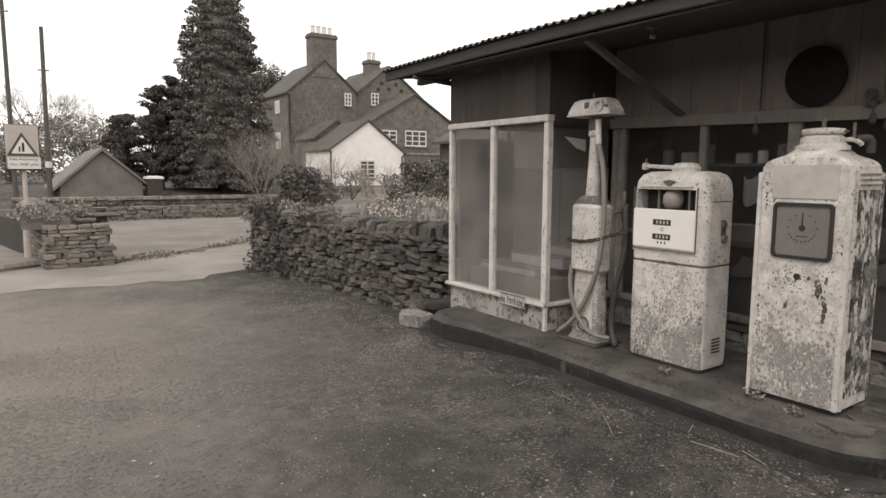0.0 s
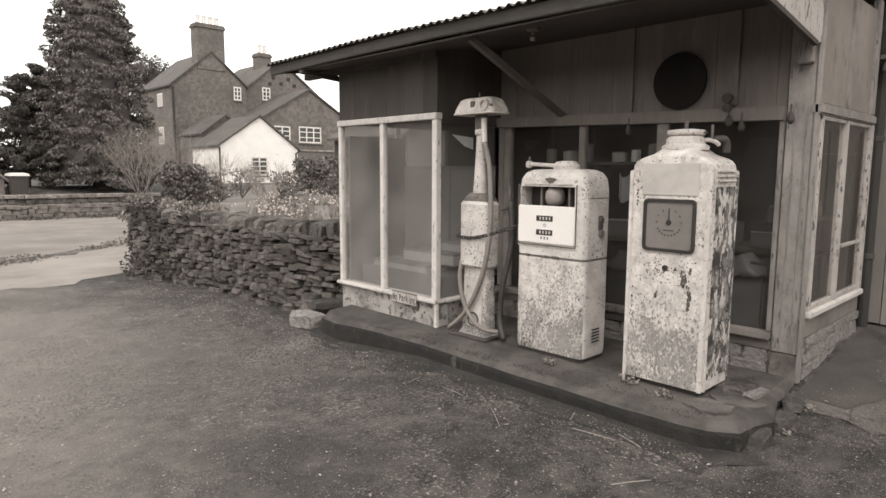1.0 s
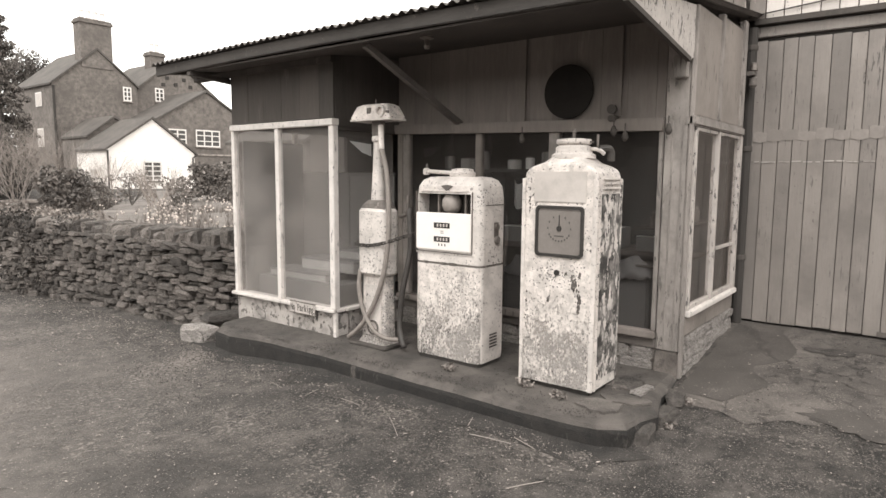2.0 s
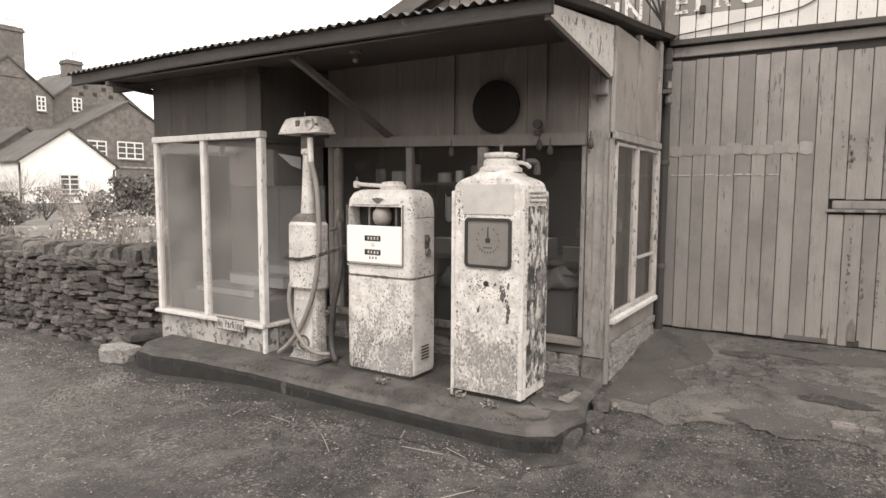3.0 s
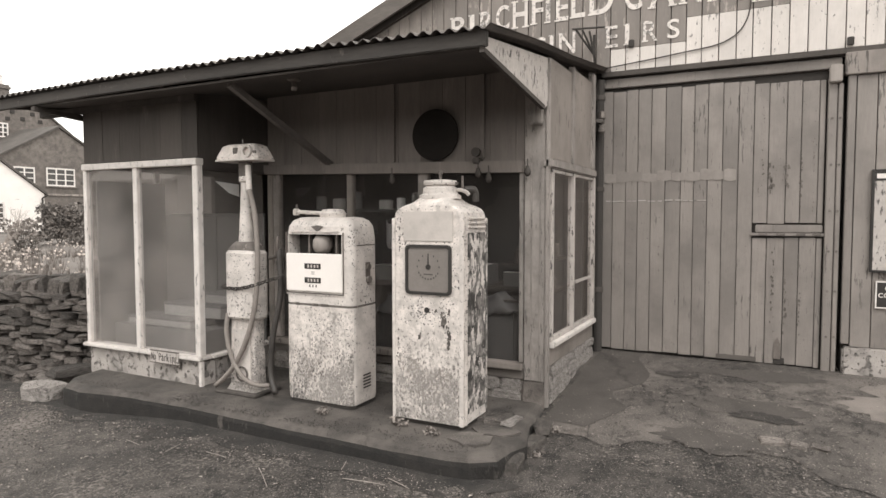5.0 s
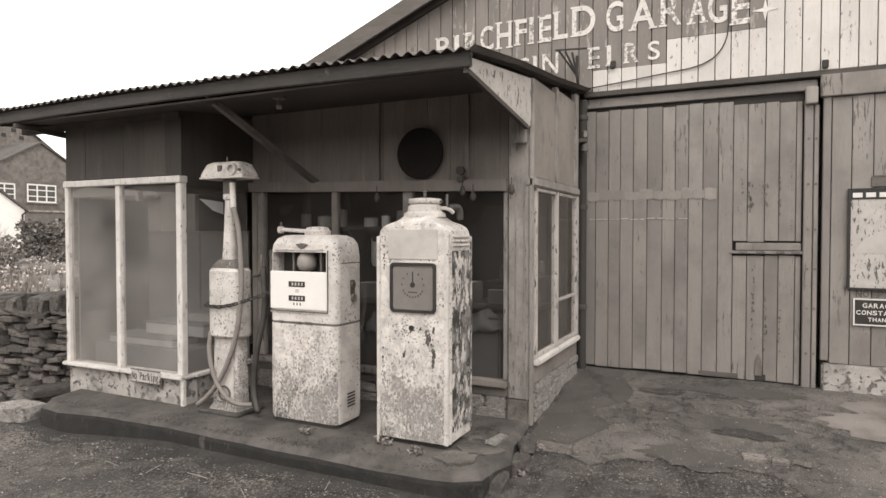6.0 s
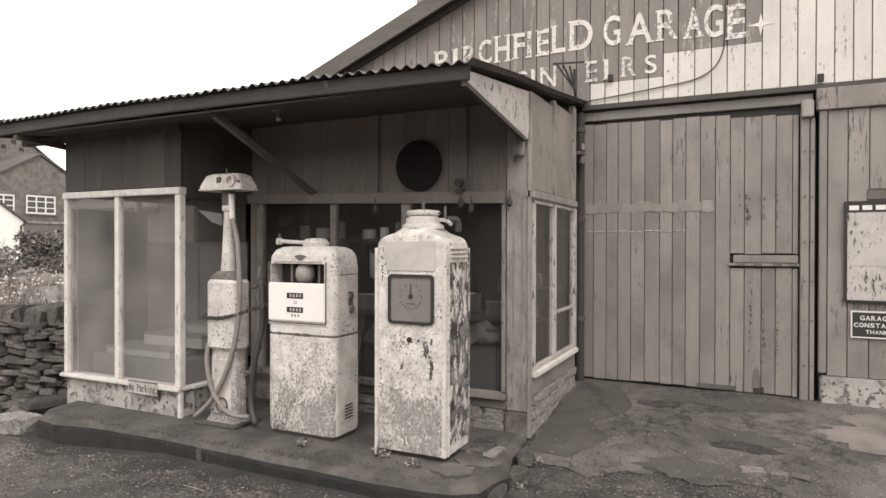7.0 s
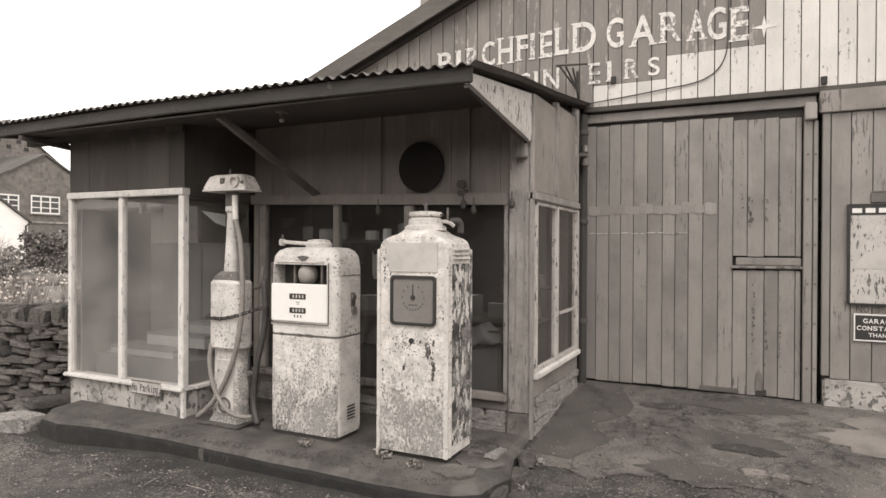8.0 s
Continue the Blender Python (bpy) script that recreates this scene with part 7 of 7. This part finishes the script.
def flowers():
    rnd = random.Random(8)
    verts, faces, pv, pf = [], [], [], []
    for k in range(1500):
        y = rnd.uniform(6.2, 13.5)
        x = 4.5 + rnd.random() ** 1.3 * (2.2 + 0.55 * (y - 5.6))
        if x < 0.12 + (0.53 if k % 5 else 0.44) * (y + 0.2) or noise.noise((x * 1.1, y * 1.1, 5)) < -0.12:
            continue
        z = 0.74 + 0.006 * (y - 5.6)
        hgt = rnd.uniform(0.16, 0.36)
        for _ in range(5):
            a = rnd.random() * 6.28
            lean = rnd.uniform(0.04, 0.14)
            c, s = math.cos(a), math.sin(a)
            q = len(verts)
            verts += [(x - s * 0.009, y + c * 0.009, z), (x + s * 0.009, y - c * 0.009, z), (x + c * lean, y + s * lean, z + hgt * rnd.uniform(0.7, 1.05))]
            faces.append((q, q + 1, q + 2))
        if rnd.random() < 0.62:
            hx, hy, hz = x + rnd.uniform(-0.05, 0.05), y + rnd.uniform(-0.05, 0.05), z + hgt * 1.08
            r = rnd.uniform(0.016, 0.028)
            t = rnd.random() * 6.28
            q = len(pv)
            n = Vector((-0.7, -0.7, rnd.uniform(0.0, 0.8))).normalized()
            u = n.orthogonal().normalized()
            w = n.cross(u)
            c = Vector((hx, hy, hz))
            pv.append(tuple(c + n * 0.012))
            for i in range(10):
                a = t + 2 * math.pi * i / 10
                rr = r if i % 2 == 0 else r * 0.5
                pv.append(tuple(c + u * rr * math.cos(a) + w * rr * math.sin(a)))
            pf += [(q, q + 1 + i, q + 1 + (i + 1) % 10) for i in range(10)]
    tagged(from_lists("flower_leaves", verts, faces, M_PALELEAF), "thin pale leaves of spring flowers in the garden", "flowers", kind="stuff")
    tagged(from_lists("flower_heads", pv, pf, M_PETAL), "pale spring flower heads in the garden bed", "flowers", kind="stuff")


flowers()


def verge():
    """Rough weeds between the lane and the yard and along the walls."""
    v = thing("verge_weeds", "rough weedy verge between lane and yard", "verge", kind="stuff")
    rnd = random.Random(61)
    cl = []
    line = [(1.7, 12.6), (3.2, 13.55), (4.95, 14.95), (8, 17.1)]
    for (x0, y0), (x1, y1) in zip(line, line[1:]):
        for k in range(9):
            t = rnd.random()
            cl.append(((x0 + (x1 - x0) * t + rnd.gauss(0, 0.12), y0 + (y1 - y0) * t + rnd.gauss(0, 0.3), 0.03), (0.2, 0.16, 0.03 + 0.04 * rnd.random())))
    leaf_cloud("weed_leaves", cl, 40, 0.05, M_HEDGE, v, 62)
    cl = [((x, 23.6 + rnd.uniform(-0.2, 0.1), 0.04), (0.25, 0.15, 0.08)) for x in [rnd.uniform(-2, 9) for _ in range(40)]]
    leaf_cloud("weed_leaves", cl, 30, 0.07, M_SHRUB, v, 63)
    i = thing("wall_ivy", "dark ivy and dead growth over the wall end", "ivy", kind="stuff")
    cl = []
    for _ in range(80):
        y = 10.2 - abs(rnd.gauss(0, 0.55))
        x = 3.5 + 0.2 * (10.0 - y) + rnd.uniform(-0.06, 0.25)
        cl.append(((x, y, rnd.uniform(0.1, 1.05)), (0.11, 0.14, 0.14)))
    leaf_cloud("ivy_leaves", cl, 70, 0.045, M_IVY, i, 64)
    cl = [((3.75 + 0.2 * (10.0 - y) + rnd.uniform(0, 0.3), y, 1.0 + rnd.uniform(-0.05, 0.12)), (0.14, 0.16, 0.09)) for y in [rnd.uniform(8.7, 10.3) for _ in range(26)]]
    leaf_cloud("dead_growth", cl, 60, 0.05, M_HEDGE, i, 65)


verge()


# an unseen plain dark bank, added behind the viewer to darken the window reflections
def bank():
    bm = bmesh.new()
    pts = [(-9, 34), (-17, 22), (-21, 5), (-20, -14), (-8, -24), (12, -26)]
    rows = []
    for k, q in enumerate(curve_points([(x, y, 0) for x, y in pts], 10)):
        rows.append([bm.verts.new((q.x * (1 + 0.03 * j), q.y * (1 + 0.03 * j), -0.2 + 1.1 * j + 0.9 * noise.noise((k * 0.5, j * 0.7, 3)) * (j > 0))) for j in range(6)])
    for a, b in zip(rows, rows[1:]):
        for j in range(5):
            bm.faces.new((a[j], a[j + 1], b[j + 1], b[j]))
    bmesh.ops.solidify(bm, geom=bm.faces[:], thickness=0.4)
    tagged(link("backdrop", bm, M_SHRUB), "unseen plain dark bank added for the windows to reflect", "hedge", kind="structure")


bank()


# ================= dry stone garden wall =================
WALL_LINE = [(4.32, 5.56), (4.08, 5.95), (3.97, 6.5), (3.92, 7.2), (3.88, 8.2), (3.72, 9.1), (3.5, 9.85), (3.52, 10.15), (3.8, 10.35), (4.4, 10.6)]


def dry_stone_wall():
    w = thing("garden_wall", "dark dry stone garden wall with upright coping stones", "wall", kind="structure")
    line = curve_points([(x, y, 0) for x, y in WALL_LINE], 8)
    inner = [p + Vector((0.42, -0.04, 0)) for p in line[:-14]] + [Vector((3.98, 9.9, 0)), Vector((4.4, 10.1, 0))]
    bm = prism([(p.x + 0.07, p.y) for p in line] + [(p.x, p.y) for p in inner[::-1]], "z", -0.05, 0.9)
    part("wall_core", bm, M_MORTAR, w)
    acc = [0.0]
    for a, b in zip(line, line[1:]):
        acc.append(acc[-1] + (b - a).length)
    total = acc[-1]

    def at(s):
        s = min(max(s, 0), total - 1e-4)
        k = max(i for i in range(len(acc)) if acc[i] <= s)
        k = min(k, len(line) - 2)
        t = (s - acc[k]) / (acc[k + 1] - acc[k])
        d = (line[k + 1] - line[k]).normalized()
        return line[k] + (line[k + 1] - line[k]) * t, math.atan2(d.y, d.x)
    rnd = random.Random(15)
    z = -0.02
    while z < 0.86:
        ch = rnd.uniform(0.05, 0.085)
        s = rnd.uniform(-0.1, 0.0)
        while s < total:
            near = s < 1.0
            L = rnd.uniform(0.07, 0.18) * (1.5 if near else 1.0)
            p, ang = at(s + L / 2)
            hh = ch * rnd.uniform(0.75, 1.25)
            ob = new("stone", rnd.choice(STONES))
            ob.parent = w
            ob.matrix_basis = Matrix.LocRotScale((p.x + 0.09 + rnd.uniform(-0.045, 0.03), p.y, z + ch / 2 + rnd.uniform(-0.012, 0.012)), Euler((rnd.uniform(-0.12, 0.12), rnd.uniform(-0.16, 0.16), ang + rnd.uniform(-0.2, 0.2))), (L * 0.98, 0.24, hh))
            s += L
        z += ch
    s = 0.1
    while s < total:
        L = rnd.uniform(0.07, 0.14)
        p, ang = at(s)
        ob = new("coping_stone", rnd.choice(STONES))
        ob.parent = w
        h = rnd.uniform(0.12, 0.2)
        ob.matrix_basis = Matrix.LocRotScale((p.x + 0.2, p.y, 0.87 + h / 2), Euler((rnd.uniform(-0.1, 0.1), rnd.uniform(-0.35, 0.05), ang + rnd.uniform(-0.15, 0.15))), (L, 0.36, h))
        s += L * 1.02
    return w


dry_stone_wall()


def rubble_plinths():
    """Rough stones that show in the kiosk's base."""
    rnd = random.Random(27)
    pale = []
    for me in STONES[:5]:
        m2 = me.copy()
        m2.materials.clear()
        m2.materials.append(M_RENDER)
        pale.append(m2)

    def row(p0, p1, z0, z1, ang, depth):
        z = z0
        while z < z1 - 0.03:
            h = min(rnd.uniform(0.08, 0.14), z1 - z)
            s, L = 0.0, math.hypot(p1[0] - p0[0], p1[1] - p0[1])
            while s < L:
                l = min(rnd.uniform(0.14, 0.3), L - s)
                t = (s + l / 2) / L
                ob = new("stone", rnd.choice(pale))
                ob.parent = KIOSK
                ob.matrix_basis = Matrix.LocRotScale((p0[0] + (p1[0] - p0[0]) * t, p0[1] + (p1[1] - p0[1]) * t, z + h / 2), Euler((0, 0, ang)), (max(0.06, l), depth, h))
                s += max(0.06, l)
            z += h
    row((5.08, YR + 0.03), (6.45, YR + 0.03), 0.15, 0.47, 0.0, 0.09)
    row((WX + 0.04, 1.35), (WX + 0.04, 3.9), 0.17, 0.36, math.pi / 2, 0.09)


rubble_plinths()


def loose_stones():
    rnd = random.Random(19)
    for x, y, z, sx, sy, sz, mt in ((3.72, 5.5, 0.06, 0.26, 0.3, 0.17, M_RENDER), (4.02, 5.72, 0.1, 0.4, 0.3, 0.1, M_STONE), (4.05, 5.6, 0.18, 0.34, 0.26, 0.07, M_STONE),
                                    (4.42, 1.22, 0.208, 0.24, 0.07, 0.035, M_RENDER),
                                    (3.98, 1.04, 0.08, 0.22, 0.12, 0.1, M_KERB), (4.3, 1.03, 0.11, 0.26, 0.12, 0.08, M_KERB), (4.62, 1.05, 0.14, 0.22, 0.12, 0.06, M_KERB),
                                    (4.98, -0.42, 0.155, 0.12, 0.16, 0.03, M_STONE_PALE), (4.97, -0.58, 0.155, 0.12, 0.1, 0.03, M_STONE_PALE), (4.98, -0.7, 0.155, 0.11, 0.11, 0.03, M_STONE_PALE)):
        ob = new("loose_stone", rnd.choice(STONES).copy())
        ob.data.materials.clear()
        ob.data.materials.append(mt)
        ob.matrix_world = Matrix.LocRotScale((x, y, z), Euler((0, 0, rnd.uniform(-0.3, 0.3))), (sx, sy, sz))
        tagged(ob, "loose broken stone slab at the island edge", "stone", group="loose stones")


loose_stones()


def broken_slabs():
    for k, (cx, cy, rx, ry, z) in enumerate(((3.98, 1.33, 0.12, 0.13, 0.19), (4.2, 1.24, 0.11, 0.15, 0.186), (4.5, 1.36, 0.16, 0.12, 0.19))):
        s = thing("broken_slab", "cracked flat piece of concrete on the island end", "slab", group="broken slabs")
        bm = prism(blob(cx, cy, rx, ry, k * 3.7 + 1, 22), "z", z, z + 0.024)
        for v in bm.verts:
            if v.co.z > z + 0.01:
                v.co.z += 0.006 * noise.noise(v.co * 9)
        part("slab_piece", bm, M_APRON, s)


broken_slabs()


def litter():
    """Dead leaves, grit and moss crumbs over the forecourt, thicker along the kerb and the wall foot."""
    rnd = np.random.RandomState(6)
    verts, faces = [], []

    def bits(n, pick, lo, hi, lift=0.004):
        for _ in range(n):
            x, y = pick()
            if 3.6 < x < 6.7 and 1.1 < y < 5.5:
                continue
            z = ground_height(x, y) + lift
            s = lo + (hi - lo) * rnd.rand() ** 2.5
            a = rnd.rand() * 6.28
            k = len(verts)
            c, sn = math.cos(a) * s, math.sin(a) * s
            t = s * rnd.uniform(0.1, 0.6)
            verts.extend([(x - c, y - sn, z), (x + sn * 0.5, y - c * 0.5, z + t), (x + c, y + sn, z + t * 0.4), (x - sn * 0.5, y + c * 0.5, z + t * 0.8)])
            faces.extend([(k, k + 1, k + 2), (k, k + 2, k + 3)])
    bits(7000, lambda: (rnd.uniform(-2.0, 6.6), rnd.uniform(0.2, 10)), 0.003, 0.011)
    bits(2200, lambda: (3.62 - abs(rnd.normal(0, 0.2)), rnd.uniform(0.9, 5.4)), 0.002, 0.009)
    bits(3000, lambda: (3.72 - abs(rnd.normal(0, 0.45)), rnd.uniform(5.4, 9.8)), 0.004, 0.02)
    bits(1600, lambda: (rnd.uniform(3.9, 6.6), rnd.uniform(-1.8, 1.1)), 0.002, 0.009, 0.012)
    bits(1500, lambda: (rnd.normal(4.65, 0.25), rnd.uniform(-2.0, 1.0)), 0.002, 0.01, 0.01)
    bits(1500, lambda: (rnd.normal(2.6, 0.6), rnd.normal(1.7, 0.5)), 0.002, 0.009)
    bits(900, lambda: (rnd.uniform(0.3, 3.6), rnd.uniform(0.3, 6.5)), 0.006, 0.018)
    bits(700, lambda: (rnd.uniform(3.9, 6.5), rnd.uniform(-1.8, 1.0)), 0.004, 0.014, 0.012)
    bits(500, lambda: (3.5 - abs(rnd.normal(0, 0.3)), rnd.uniform(1.0, 5.2)), 0.006, 0.016)
    bits(42000, lambda: (rnd.uniform(0.2, 5.0), rnd.uniform(-0.8, 6.5)), 0.0018, 0.006, 0.003)
    bits(9000, lambda: (rnd.uniform(-2.0, 3.6), rnd.uniform(3.5, 9.5)), 0.004, 0.012, 0.004)
    tagged(from_lists("ground_litter", verts, faces, M_LITTER), "dead leaves and grit scattered over the forecourt", "litter", kind="stuff")


litter()


def moss():
    """Dark crumbs of moss and damp grit, thickest under the kerb."""
    rnd = np.random.RandomState(16)
    verts, faces = [], []
    for k in range(6000):
        if k % 3 == 0:
            x, y = rnd.uniform(2.6, 3.7), rnd.uniform(0.4, 5.2)
        elif k % 3 == 1:
            x, y = 3.66 - abs(rnd.normal(0, 0.25)), rnd.uniform(0.8, 5.3)
        else:
            x, y = rnd.uniform(3.6, 6.6), rnd.uniform(-1.6, 1.05)
        if (3.64 < x < 6.7 and 1.05 < y < 5.5) or noise.noise((x * 2.2, y * 2.2, 1)) < 0.02:
            continue
        z = ground_height(x, y) + 0.007
        s = rnd.uniform(0.002, 0.007)
        a = rnd.rand() * 6.28
        q = len(verts)
        c, n = math.cos(a) * s, math.sin(a) * s
        verts.extend([(x - c, y - n, z - 0.004), (x + n, y - c, z - 0.004), (x + c, y + n, z - 0.004), (x - n, y + c, z - 0.004), (x, y, z + s * 0.7)])
        faces.extend([(q, q + 1, q + 4), (q + 1, q + 2, q + 4), (q + 2, q + 3, q + 4), (q + 3, q, q + 4)])
    for k in range(2600):
        x = 3.74 + abs(rnd.normal(0, 0.09)) if k % 2 else rnd.uniform(3.78, 4.9)
        y = rnd.uniform(1.25, 5.1)
        if noise.noise((x * 3, y * 3, 4)) < (-0.1 if k % 2 else 0.12):
            continue
        z, s, a = 0.199, rnd.uniform(0.002, 0.008), rnd.rand() * 6.28
        q = len(verts)
        c, n = math.cos(a) * s, math.sin(a) * s
        verts.extend([(x - c, y - n, z - 0.004), (x + n, y - c, z - 0.004), (x + c, y + n, z - 0.004), (x - n, y + c, z - 0.004), (x, y, z + s * 0.7)])
        faces.extend([(q, q + 1, q + 4), (q + 1, q + 2, q + 4), (q + 2, q + 3, q + 4), (q + 3, q, q + 4)])
    tagged(from_lists("moss_crumbs", verts, faces, M_MOSS), "dark moss crumbs and damp grit on the ground", "moss", kind="stuff")


moss()


def stalks():
    rnd = random.Random(23)
    for x, y, L, a in ((3.15, 2.35, 0.32, 0.9), (3.3, 2.9, 0.2, 1.5), (3.25, 3.25, 0.16, 0.2), (3.35, 1.75, 0.28, 1.7), (3.2, 3.6, 0.18, 1.4), (3.5, 2.0, 0.14, 0.4), (3.0, 1.3, 0.22, 2.6), (2.9, 0.9, 0.2, 2.2), (3.42, 1.55, 0.2, 1.2)):
        s = thing("dry_stalk", "dry pale stalk lying on the forecourt", "stalk", (x, y, ground_height(x, y) + 0.008), group="stalks by the kerb")
        c, n = math.cos(a), math.sin(a)
        part("stem", tube([(-c * L / 2, -n * L / 2, 0.003), (0.002 * n, -0.002 * c, 0.004), (c * L / 2, n * L / 2, 0.003)], 0.0022, 5), M_STRAW, s)
        part("side_twig", tube([(0.01, 0.01, 0.012), (0.01 + 0.03 * n, 0.01 - 0.03 * c, 0.012)], 0.0013, 4), M_STRAW, s)
    for x, y, z in ((4.02, 1.92, 0.2), (4.0, 2.55, 0.2), (3.95, 1.6, 0.2), (3.5, 2.15, 0.0), (3.5, 2.05, 0.0), (3.45, 1.35, 0.0), (4.65, 1.0, 0.1), (4.2, 0.98, 0.07)):
        w = thing("weed", "small pale weed growing in the kerb joint", "weed", (x, y, z), group="weeds by the pumps")
        cl = [((rnd.uniform(-0.03, 0.03), rnd.uniform(-0.04, 0.04), 0.025), (0.04, 0.05, 0.025)) for _ in range(4)]
        leaf_cloud("leaves", cl, 16, 0.03, M_PALELEAF, w, int(y * 100))


stalks()

gable_boards()
